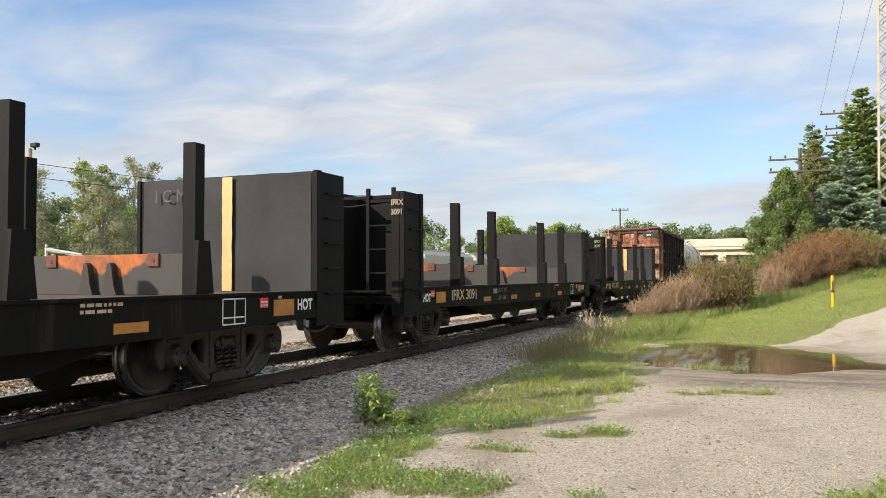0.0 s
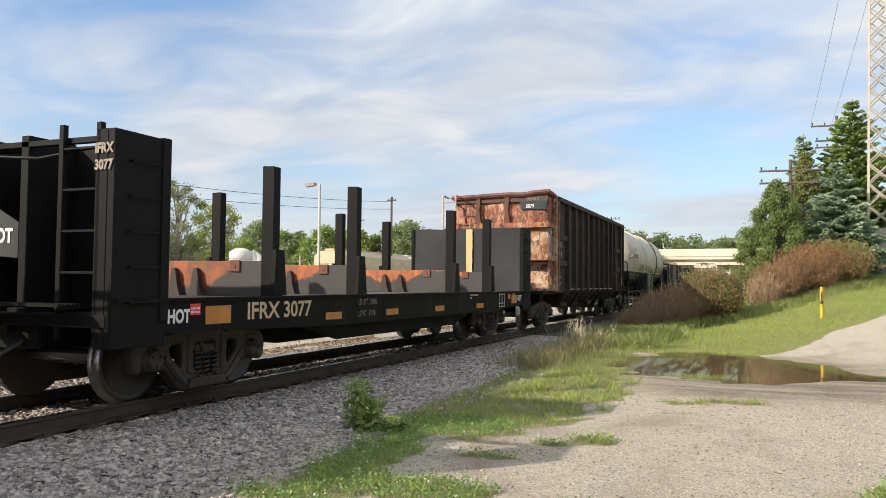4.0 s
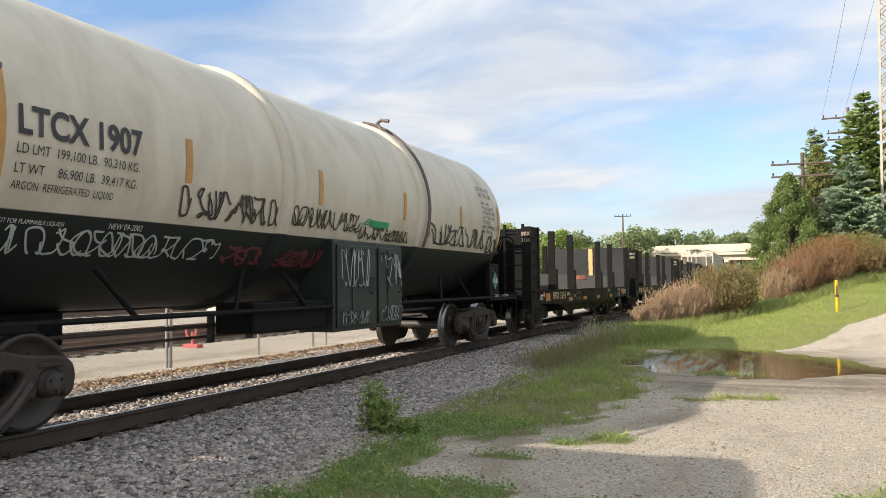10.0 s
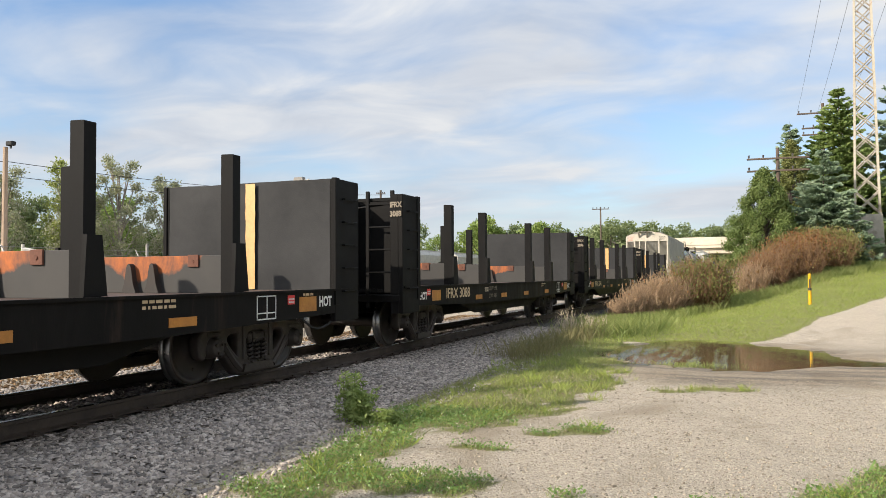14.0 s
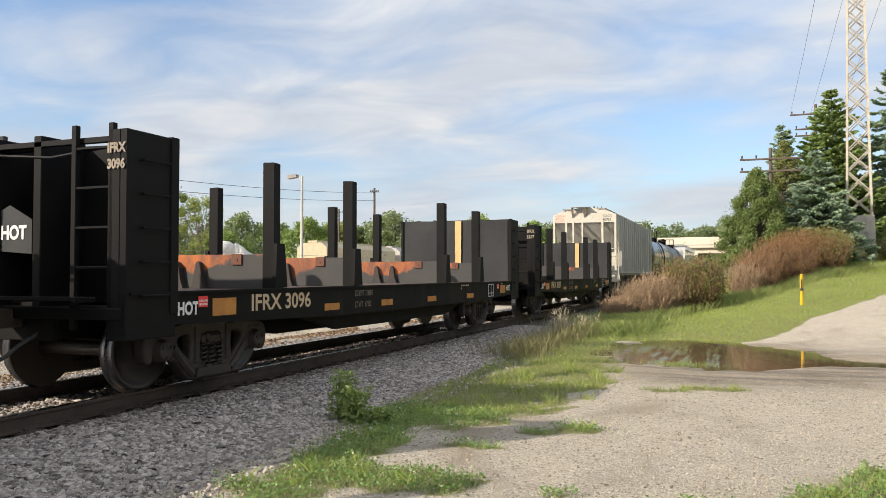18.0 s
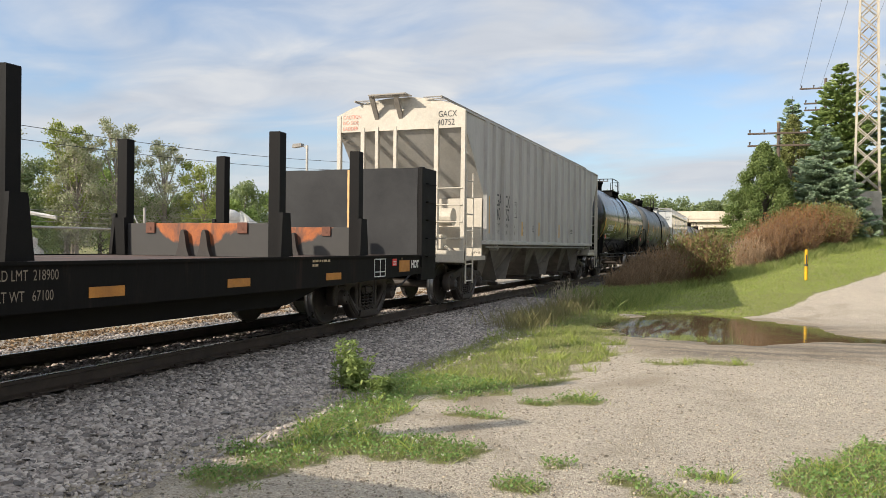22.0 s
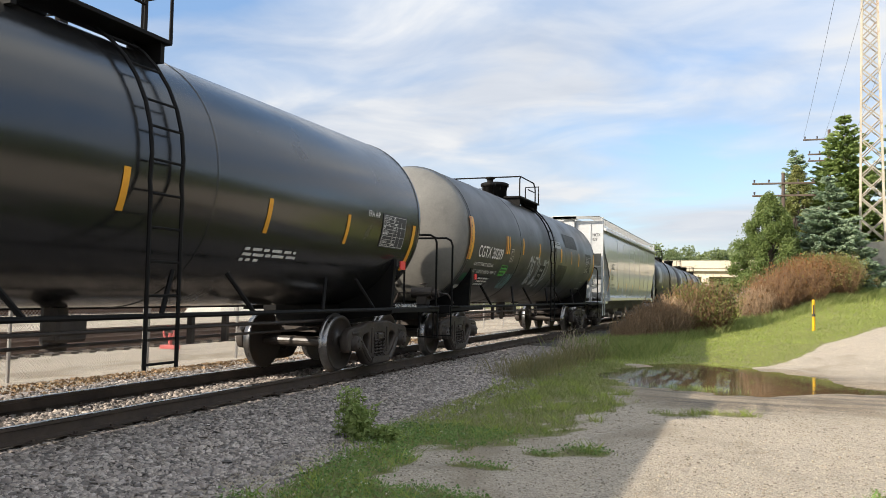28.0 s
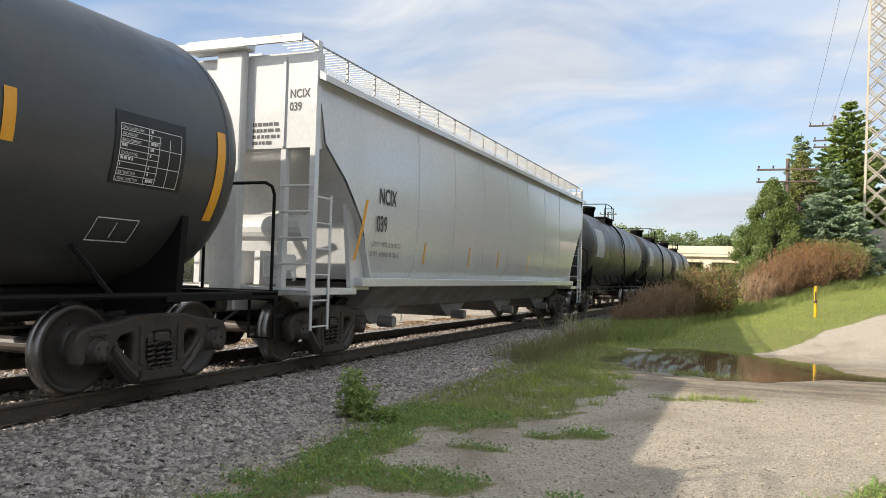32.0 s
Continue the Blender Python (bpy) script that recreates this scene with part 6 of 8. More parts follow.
def ribbed_hopper(place):
    """Origin half way along the roof; grey covered hopper with ribbed straight sides."""
    car = car_empty("covered_hopper_car", "pale grey ribbed covered hopper car, dusty", place)
    grey = mat("pale_grey_hopper_paint", (0.40, 0.385, 0.36), (0.33, 0.315, 0.29), 0.6, scale=1.1, fine=30, bump=0.1, spots=(0.22, 0.18, 0.14), spot_at=(0.6, 0.78), spot_scale=0.9, stretch=(1, 1, 0.3))
    cream = mat("cream_hopper_paint", (0.5, 0.455, 0.38), (0.42, 0.38, 0.315), 0.6, scale=1.5, fine=30, bump=0.1, spots=(0.4, 0.3, 0.2), spot_at=(0.62, 0.78))
    L, top, sill = 7.92, 4.22, 1.44
    for s in (-1, 1):
        bm = B()
        prism(bm, [(-L, top), (L, top), (L, 3.89), (L - 1.36, 2.43), (L - 1.36, sill), (-L + 1.36, sill), (-L + 1.36, 2.43), (-L, 3.89)], "x", s * 1.5, s * 1.53)
        part("side_sheet", bm, grey, car)
        for y in (-6.5, -5.86, -5.14, -4.36, -3.55, -2.75, -1.95, -1.12, -0.25, 0.65, 1.55, 2.5, 3.45, 4.4, 5.35, 6.5):
            bm = B()
            prism(bm, [(s * 1.525, y - 0.1), (s * 1.605, y - 0.075), (s * 1.605, y + 0.075), (s * 1.525, y + 0.1)], "z", sill, top - 0.06)
            part("side_post", bm, grey, car)
        bm = B()
        box(bm, s * 1.48, s * 1.6, -L + 1.3, L - 1.3, sill - 0.1, sill, 0.01)
        part("side_sill", bm, grey, car)
        bm = B()
        box(bm, s * 1.5, s * 1.56, -L, L, top - 0.045, top, 0.008)
        part("top_chord", bm, grey, car)
    bm = B()
    prism(bm, [(-1.55, top), (1.55, top), (1.2, top + 0.15), (0.75, top + 0.27), (0.3, top + 0.33), (-0.3, top + 0.33), (-0.75, top + 0.27), (-1.2, top + 0.15)], "y", -L + 0.05, L - 0.05)
    part("roof", bm, grey, car)
    bm = B()
    for k in (-1, 1):
        for q in range(79):
            y = -L - 0.1 + q * 0.2
            box(bm, k * 0.6, k * 1.04, y, y + 0.03, top + 0.28, top + 0.3)
        box(bm, k * 1.02, k * 1.05, -L - 0.15, L + 0.15, top + 0.26, top + 0.3)
    for k in range(12):
        y = -L + 0.6 + k * 1.32
        box(bm, -0.8, -0.76, y, y + 0.05, top + 0.2, top + 0.3)
    part("roof_walkway", bm, mat("walkway_grating", (0.26, 0.235, 0.2), (0.18, 0.16, 0.14), 0.6), car)
    bm = B()
    for k in range(4):
        y = -5.4 + k * 3.6
        box(bm, -0.4, 0.4, y - 1.5, y + 1.5, top + 0.3, top + 0.4, 0.03)
    part("roof_hatch", bm, cream, car)
    bm = B()
    # dusty grey, darkened further: the shade below the sill is in this colour
    bays = mat("dusty_shaded_hopper", (0.2, 0.178, 0.15), (0.13, 0.115, 0.098), 0.75, fine=25, spots=(0.08, 0.068, 0.056), spot_at=(0.5, 0.7), stretch=(1, 1, 0.4))
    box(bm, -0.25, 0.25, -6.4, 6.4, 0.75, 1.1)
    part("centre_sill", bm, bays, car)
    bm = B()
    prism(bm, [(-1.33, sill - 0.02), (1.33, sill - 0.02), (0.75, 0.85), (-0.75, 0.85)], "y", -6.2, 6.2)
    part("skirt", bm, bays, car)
    for k, w in ((-4.4, 2.1), (-0.0, 2.2), (4.4, 2.1)):
        bm = B()
        hi = [bm.verts.new((a * 1.4, k + b * w, sill - 0.02)) for a, b in ((-1, -1), (1, -1), (1, 1), (-1, 1))]
        lo = [bm.verts.new((a * 0.85, k + b * 0.62, 0.42)) for a, b in ((-1, -1), (1, -1), (1, 1), (-1, 1))]
        bm.faces.new(lo)
        for i in range(4):
            bm.faces.new((hi[i], hi[(i + 1) % 4], lo[(i + 1) % 4], lo[i]))
        bmesh.ops.recalc_face_normals(bm, faces=list(bm.faces))
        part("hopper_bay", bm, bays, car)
        for q in (-1, 1):
            bm = B()
            prism(bm, [(k + q * w * 0.55, sill - 0.02), (k + q * w * 0.55 + 0.02, sill - 0.02), (k + q * 0.36 + 0.02, 0.44), (k + q * 0.36, 0.44)], "x", 0.7, 1.3)
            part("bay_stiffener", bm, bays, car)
    bm = B()
    part("bay_flange", box(bm, -1.44, 1.44, -6.45, 6.45, sill - 0.14, sill - 0.1), mat("dusty_shaded_hopper", (0.2, 0.185, 0.165), (0.14, 0.125, 0.11), 0.75, fine=25, spots=(0.3, 0.27, 0.23), stretch=(1, 1, 0.4)), car)
    for k in (-4.4, 0.0, 4.4):
        bm = B()
        box(bm, -0.95, 0.95, k - 0.64, k + 0.64, 0.3, 0.42, 0.02)
        cyl(bm, (0.95, k, 0.34), (1.2, k, 0.34), 0.05, 8)
        part("outlet_gate", bm, STEEL, car)
    for s in (-1, 1):
        bm = B()
        y = s * L
        prism(bm, [(-1.53, 3.84), (1.53, 3.84), (1.53, top), (1.2, top + 0.15), (0.75, top + 0.27), (0.3, top + 0.33), (-0.3, top + 0.33), (-0.75, top + 0.27), (-1.2, top + 0.15), (-1.53, top)], "y", y - s * 0.04, y + s * 0.006)
        part("end_sheet", bm, cream, car)
        bm = B()
        prism(bm, [(y, 3.88), (y - s * 0.06, 3.9), (s * (L - 2.6), 1.25), (s * (L - 2.54), 1.2)], "x", -1.515, 1.515)
        part("slope_sheet", bm, grey, car)
        for x in (-1.5, -0.9, -0.55, -0.1, 0.88, 1.5):
            bm = B()
            w = 0.04 if abs(x) < 0.6 else 0.05
            box(bm, x - w, x + w, y - s * 0.07, y + s * 0.02, 1.0, 3.93 if abs(x) < 1 else top, 0.006)
            part("end_post", bm, cream, car)
        for x0, x1 in ((0.88, 1.5), (-1.5, -0.9)):
            for k in range(5):
                bm = B()
                cyl(bm, (x0, y + s * 0.03, 1.1 + k * 0.36), (x1, y + s * 0.03, 1.1 + k * 0.36), 0.014, 6)
                part("rung", bm, cream, car)
        for k in (-1, 1):
            ladder(car, [[(k * 1.56, yy, 0.5), (k * 1.56, yy, 2.9)] for yy in (y - s * 0.05, y - s * 0.5)],
                   [((k * 1.56, y - s * 0.05, 0.55 + q * 0.36), (k * 1.56, y - s * 0.5, 0.55 + q * 0.36)) for q in range(7)], cream, 0.02)
        bm = B()
        box(bm, -1.5, 1.5, min(y, y - s * 1.6), max(y, y - s * 1.6), 0.98, 1.08, 0.01)
        box(bm, -1.55, 1.55, y - 0.04, y + 0.04, 0.94, 1.2, 0.01)
        box(bm, -1.5, 1.5, s * 6.6 - 0.03, s * 6.6 + 0.03, 1.05, 2.4)
        box(bm, -0.28, 0.28, min(s * 5.2, y), max(s * 5.2, y), 0.72, 1.0, 0.02)
        part("end_platform", bm, cream, car)
        grating = mat("walkway_grating", (0.16, 0.12, 0.09))
        for a in range(7):
            bm = B()
            box(bm, -0.6, 0.3, y + s * (0.02 + 0.055 * a), y + s * (0.045 + 0.055 * a), top + 0.34, top + 0.365)
            part("roof_step", bm, grating, car)
        wedge = [(y, 4.08), (y + s * 0.33, top + 0.33), (y + s * 0.26, top + 0.34), (y, 4.18)]
        for x0 in (-0.6, -0.02):
            bm = B()
            prism(bm, wedge if s > 0 else wedge[:1] + wedge[:0:-1], "x", x0, x0 + 0.1)
            part("step_bracket", bm, grating, car)
        end_gear(car, s * (L - 1.0), s, cream, BLACK)
        coupler(car, s * 7.75, s)
        truck(car, s * 6.5)
    X = 1.534
    letters(car, "GA", 0.42, (X, -5.63, 2.28), BLACKL, wide=0.75, bold=0.004)
    letters(car, "CX", 0.42, (X, -4.93, 2.28), BLACKL, wide=0.75, bold=0.004)
    letters(car, "40", 0.42, (X, -5.62, 1.95), BLACKL, wide=0.8, bold=0.004)
    letters(car, "752", 0.42, (X, -4.95, 1.95), BLACKL, wide=0.72, bold=0.004)
    for k, (a, b_) in enumerate((("LD LMT", "200500"), ("LT WT", "62500"))):
        letters(car, a, 0.13, (X, -5.64, 1.78 - 0.18 * k), BLACKL, wide=0.7)
        letters(car, b_, 0.13, (X, -4.9, 1.78 - 0.18 * k), BLACKL, wide=0.7)
        letters(car, "LBS", 0.12, (X, -4.1, 1.78 - 0.18 * k), BLACKL, wide=0.7)
    bars(car, -2.2, 1.7, 0.45, 0.2, 4, BLACKL, x=X, seed=71)
    bars(car, 2.8, 1.7, 0.45, 0.2, 4, BLACKL, x=X, seed=72)
    for y, z0, z1 in ((-6.2, 1.6, 2.48), (-3.55, 1.58, 1.96), (-1.45, 1.6, 2.0), (1.15, 1.6, 2.0), (3.5, 1.6, 2.0), (6.8, 1.6, 2.2)):
        bm = B()
        x = 1.606 if y == -3.55 else X
        box(bm, x - 0.002, x + 0.004, y - 0.05, y + 0.05, z0, z1)
        part("reflector", bm, mat("faded_ochre_strip", (0.58, 0.34, 0.08), (0.5, 0.3, 0.09), 0.6), car)
    bm = B()
    for a in ((0, 0.3, 0, 0.015), (0, 0.3, 0.385, 0.4), (0, 0.015, 0, 0.4), (0.285, 0.3, 0, 0.4)):
        box(bm, X, X + 0.003, -4.12 + a[0], -4.12 + a[1], 2.05 + a[2], 2.05 + a[3])
    part("stencil_panel", bm, BLACKL, car)
    bm = B()
    tube(bm, [(1.5, -6.3, sill - 0.16), (1.5, 6.3, sill - 0.16)], 0.022, 6)
    part("air_line", bm, grey, car)
    letters(car, "PLATE", 0.075, (X, -4.09, 2.35), BLACKL, wide=0.7)
    letters(car, "C", 0.15, (X, -4.02, 2.16), BLACKL, wide=0.9)
    letters(car, "TLX", 0.13, (X, -3.3, 1.78), BLACKL, wide=0.7)
    letters(car, "1-80", 0.13, (X, -3.3, 1.6), BLACKL, wide=0.7)
    letters(car, "2 INCH HF COMP SHOES", 0.075, (1.56, -7.5, 1.13), BLACKL, wide=0.7)
    letters(car, "GACX", 0.19, (0.92, -L - 0.012, 4.08), BLACKL, FRONT, wide=0.8)
    letters(car, "40752", 0.19, (0.9, -L - 0.012, 3.9), BLACKL, FRONT, wide=0.85)
    redl = mat("faded_red_lettering", (0.6, 0.2, 0.14), (0.55, 0.3, 0.24), 0.6)
    for k, w in enumerate(("CAUTION", "NO SIDE", "LADDER")):
        letters(car, w, 0.12, (-1.4, -L - 0.012, 4.14 - 0.13 * k), redl, FRONT)
    return car


def smooth_hopper(place):
    """White covered hopper with rounded plain sides; origin half way along."""
    car = car_empty("covered_hopper_car", "white round-sided covered hopper car, freshly painted", place)
    white = mat("glossy_white_hopper_paint", (0.5, 0.505, 0.505), (0.465, 0.47, 0.465), 0.17, scale=0.7, fine=14, bump=0.015, coat=0.25, rvar=0.03, spots=(0.48, 0.46, 0.42), spot_at=(0.72, 0.9), spot_scale=0.8, stretch=(1, 1, 0.4), grit=0.03)
    L0, L1 = 8.9, 7.35
    EDGE_Z, EDGE_Y = (1.2, 1.35, 2.08, 2.66, 3.1, 4.1), (7.1, 7.17, 7.5, 8.08, 8.68, 8.9)
    sec = [(1.38, 1.2), (1.5, 1.5), (1.545, 1.8), (1.57, 2.1), (1.58, 2.4), (1.58, 2.66), (1.575, 2.9), (1.57, 3.1), (1.55, 3.6), (1.5, 4.02)]
    bm = B()
    for s in (-1, 1):
        prev = None
        for x, z in sec:
            yy = float(np.interp(z, EDGE_Z, EDGE_Y))
            cur = [bm.verts.new((s * x, q * yy / 24, z)) for q in range(-24, 25)]
            if prev:
                for i in range(48):
                    f = bm.faces.new((prev[i], prev[i + 1], cur[i + 1], cur[i]))
                    f.smooth = True
            prev = cur
    bmesh.ops.recalc_face_normals(bm, faces=list(bm.faces))
    part("side_sheet", bm, white, car)
    for y in (-5.4, -3.6, -1.8, 0.0, 1.8, 3.6, 5.4):
        bm = B()
        prism(bm, [(x + 0.008, z) for x, z in sec] + [(x - 0.01, z) for x, z in reversed(sec)], "y", y - 0.02, y + 0.02)
        part("weld_seam", bm, white, car)
    for s in (-1, 1):
        bm = B()
        box(bm, s * 1.36, s * 1.58, -L1 - 0.1, L1 + 0.1, 1.1, 1.24, 0.012)
        part("side_sill", bm, white, car)
        bm = B()
        prism(bm, [(s * 1.48, 4.0), (s * 1.66, 3.93), (s * 1.66, 4.02), (s * 1.3, 4.26), (s * 1.25, 4.2)], "y", -L0 + 0.012, L0 - 0.012)
        part("roof_edge", bm, white, car)
    bm = B()
    prism(bm, [(-1.3, 4.2), (1.3, 4.2), (0.8, 4.36), (-0.8, 4.36)], "y", -L0 + 0.05, L0 - 0.05)
    part("roof", bm, white, car)
    bm = B()
    for k in (-1, 1):
        for y in [-L0 + 0.1 + i * 0.9 for i in range(21)]:
            box(bm, k * 1.42, k * 1.45, y - 0.015, y + 0.015, 4.1, 4.5)
        box(bm, k * 1.42, k * 1.44, -L0 - 0.3, L0 + 0.2, 4.48, 4.5)
        for i in range(150):
            y = -L0 - 0.3 + i * 0.122
            box(bm, k * 0.9, k * 1.44, y, y + 0.012, 4.485, 4.5)
    box(bm, -1.45, 1.45, -L0 - 0.3, -L0 - 0.26, 4.42, 4.52)
    part("roof_walkway", bm, mat("galvanised_grating", (0.3, 0.3, 0.29), (0.24, 0.24, 0.235), 0.5, 0.4), car)
    bm = B()
    for k in range(10):
        y = -8 + k * 1.78
        box(bm, -0.4, 0.4, y - 0.6, y + 0.6, 4.34, 4.5, 0.03)
    part("roof_hatch", bm, white, car)
    # bays and gates: white paint darkened to carry the shade beneath the car
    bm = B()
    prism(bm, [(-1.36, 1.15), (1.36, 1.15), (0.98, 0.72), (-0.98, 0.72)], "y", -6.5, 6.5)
    part("hopper_bay", bm, mat("shaded_white_hopper", (0.2, 0.19, 0.18), (0.13, 0.12, 0.11), 0.7), car)
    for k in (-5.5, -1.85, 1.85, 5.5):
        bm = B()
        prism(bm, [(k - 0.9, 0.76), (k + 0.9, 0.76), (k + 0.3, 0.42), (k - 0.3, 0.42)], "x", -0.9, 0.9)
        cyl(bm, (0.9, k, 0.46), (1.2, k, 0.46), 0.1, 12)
        part("outlet_gate", bm, mat("shaded_white_hopper", (0.42, 0.41, 0.4)), car)
    for s in (-1, 1):
        y = s * L0
        bm = B()
        prism(bm, [(-1.52, 4.36), (1.52, 4.36), (1.52, 3.02), (-1.52, 3.02)], "y", y - s * 0.2, y)
        box(bm, -0.05, 0.4, min(y, y + s * 0.16), max(y, y + s * 0.16), 1.0, 4.45, 0.02)
        box(bm, -0.5, 0.5, min(y, y + s * 0.3), max(y, y + s * 0.3), 4.4, 4.55, 0.02)
        box(bm, 1.0, 1.04, min(y, y + s * 0.03), max(y, y + s * 0.03), 3.04, 4.3)
        part("end_sheet", bm, white, car)
        bm = B()
        curve_ = [(s * (b_ - 0.01), a_) for a_, b_ in zip(EDGE_Z, EDGE_Y)]
        prism(bm, curve_ + [(p_ - s * 0.06, q_) for p_, q_ in reversed(curve_)], "x", -1.53, 1.53)
        part("slope_sheet", bm, white, car)
        for x in (-1.5, -1.03, 1.03, 1.5):
            bm = B()
            box(bm, x - 0.045, x + 0.045, y - s * 0.1, y + s * 0.012, 0.98, 4.5 if abs(x) > 1.2 else 3.0, 0.006)
            part("end_post", bm, white, car)
        for x0, x1 in ((1.03, 1.5), (-1.5, -1.03)):
            for k in range(5):
                bm = B()
                cyl(bm, (x0, y + s * 0.03, 1.05 + k * 0.36), (x1, y + s * 0.03, 1.05 + k * 0.36), 0.014, 6)
                part("rung", bm, white, car)
        for k in (-1, 1):
            ladder(car, [[(k * 1.52, yy, 0.5), (k * 1.52, yy, 2.4)] for yy in (y - s * 0.05, y - s * 0.5)],
                   [((k * 1.52, y - s * 0.05, 0.55 + q * 0.36), (k * 1.52, y - s * 0.5, 0.55 + q * 0.36)) for q in range(6)], white)
        bm = B()
        box(bm, -1.5, 1.5, min(y, y - s * 1.4), max(y, y - s * 1.4), 0.98, 1.08, 0.01)
        box(bm, -0.28, 0.28, min(s * 6.4, y), max(s * 6.4, y), 0.72, 1.0, 0.02)
        for k in (-1, 1):
            prism(bm, [(s * (L1 + 0.2), 1.05), (s * (L1 - 0.4), 1.05), (s * (L1 - 0.4), 2.3), (s * (L1 + 0.5), 2.9)], "x", k * 1.35, k * 1.42)
        part("end_platform", bm, white, car)
        end_gear(car, s * (L0 - 1.0), s, white, BLACK)
        coupler(car, s * 8.85, s)
        truck(car, s * 7.5)
    letters(car, "NCIX", 0.36, (1.592, -7.0, 2.43), BLACKL, wide=0.72, bold=0.006)
    letters(car, "039", 0.36, (1.592, -7.08, 1.98), BLACKL, wide=0.72, bold=0.006)
    letters(car, "LD LMT 198700 LB  90 100 KG", 0.11, (1.575, -7.2, 1.74), BLACKL, wide=0.75)
    letters(car, "LT WT   64300 LB  29 150 KG", 0.11, (1.575, -7.25, 1.58), BLACKL, wide=0.75)
    letters(car, "NCIX", 0.17, (1.1, -L0 - 0.006, 3.72), BLACKL, FRONT, wide=0.78, bold=0.003)
    letters(car, "039", 0.17, (1.1, -L0 - 0.006, 3.54), BLACKL, FRONT, wide=0.78, bold=0.003)
    bars(car, 0.5, 3.06, 0.45, 0.35, 4, BLACKL, x=-L0 - 0.006, face="front", seed=81)
    for y, z0, z1 in ((-7.65, 1.5, 2.44), (-5.0, 1.5, 1.9), (-2.6, 1.5, 1.9), (-0.6, 1.5, 1.9), (2.0, 1.5, 1.9)):
        bm = B()
        prev = None
        for i in range(7):
            z = z0 + (z1 - z0) * i / 6
            x = float(np.interp(z, [q for _, q in sec], [p for p, _ in sec])) + 0.006
            cur = [bm.verts.new((x, y - 0.04 + 0.25 * i / 6 * (1 if y < -7 else 0), z)), bm.verts.new((x, y + 0.04 + 0.25 * i / 6 * (1 if y < -7 else 0), z))]
            if prev:
                bm.faces.new((prev[0], prev[1], cur[1], cur[0]))
            prev = cur
        part("reflector", bm, REFL if y < -7 else mat("faded_ochre_strip", (0.58, 0.34, 0.08)), car)
    return car


flatcar(2.5, "3102", ("219400", "66600"), tail="I C ME!", seed=2)
flatcar(18.83, "3091", ("219200", "66800"), seed=3)
flatcar(35.2, "3077", ("218900", "67100"), seed=4)
open_hopper(51.63)
white_tank(66.5)
flatcar(82.2, "3134", ("219200", "66800"), seed=5)
flatcar(98.2, "3088", ("219000", "67000"), seed=6)
flatcar(114.3, "3096", ("218800", "67200"), seed=7)
flatcar(130.47, "3137", ("218900", "67100"), seed=8)
ribbed_hopper(147.24)
gatx_tank(163.8)
cgtx_tank(180.2)
smooth_hopper(197.95)
DISTANT = mat("satin_black_tank_paint", (0.021, 0.021, 0.021))
for k in range(3):
    t_, zc_, r_ = black_tank(215.8 + 16.3 * k, "black tank car near the tail of the train", DISTANT)
    decal(t_, -6.0, -4.4, 2.2, 3.3, zc_, r_, mat("grey_patch_paint", (0.42, 0.43, 0.44)), "patch")

# ---- plants ----
def foliage(name, a, b, trans=0.35, rough=0.6, spread=0.45):
    m = bpy.data.materials.new(name)
    m.use_nodes = True
    nt = m.node_tree
    bs, out = nt.nodes["Principled BSDF"], nt.nodes["Material Output"]
    isl = nt.nodes.new("ShaderNodeNewGeometry").outputs["Random Per Island"]
    co = nt.nodes.new("ShaderNodeTexCoord").outputs["Object"]
    n = noise_tex(nt, co, 0.8, 4)
    c = mixc(nt, ramp(nt, maths(nt, "ADD", maths(nt, "MULTIPLY", isl, spread), maths(nt, "MULTIPLY", n, 1 - spread)), [(0.25, (0, 0, 0)), (0.75, (1, 1, 1))]), a, b)
    nt.links.new(c, bs.inputs["Base Color"])
    bs.inputs["Roughness"].default_value = rough
    tr = nt.nodes.new("ShaderNodeBsdfTranslucent")
    nt.links.new(c, tr.inputs[0])
    mx = nt.nodes.new("ShaderNodeMixShader")
    mx.inputs[0].default_value = trans
    nt.links.new(bs.outputs[0], mx.inputs[1])
    nt.links.new(tr.outputs[0], mx.inputs[2])
    nt.links.new(mx.outputs[0], out.inputs["Surface"])
    return m


def np_mesh(name, verts, faces, material, parent=None, label=""):
    """verts n x 3, faces m x k (numpy)."""
    me = bpy.data.meshes.new(name)
    k = faces.shape[1]
    me.vertices.add(len(verts))
    me.vertices.foreach_set("co", np.asarray(verts, np.float32).ravel())
    me.loops.add(faces.size)
    me.loops.foreach_set("vertex_index", faces.astype(np.int32).ravel())
    me.polygons.add(len(faces))
    me.polygons.foreach_set("loop_start", np.arange(0, faces.size, k, dtype=np.int32))
    me.polygons.foreach_set("loop_total", np.full(len(faces), k, np.int32))
    me.update()
    me.validate()
    me.materials.append(material)
    return put(name, me, parent, label)


def leaf_quads(pts, size, rng, flat=0.0, long=1.6):
    """Small pointed leaves turned every way at the given points."""
    n = len(pts)
    d = rng.normal(size=(n, 3))
    d[:, 2] *= 1 - flat
    d /= np.linalg.norm(d, axis=1)[:, None]
    e = np.cross(d, rng.normal(size=(n, 3)))
    e /= np.linalg.norm(e, axis=1)[:, None]
    s = size * rng.uniform(0.6, 1.35, (n, 1))
    v = np.stack([pts - d * s * long / 2, pts + e * s / 2, pts + d * s * long / 2, pts - e * s / 2], 1)
    return v.reshape(-1, 3), np.arange(4 * n).reshape(n, 4)


def branch(bm, a, b, r0, r1, seg=6):
    cyl(bm, a, b, r0, seg, r1)


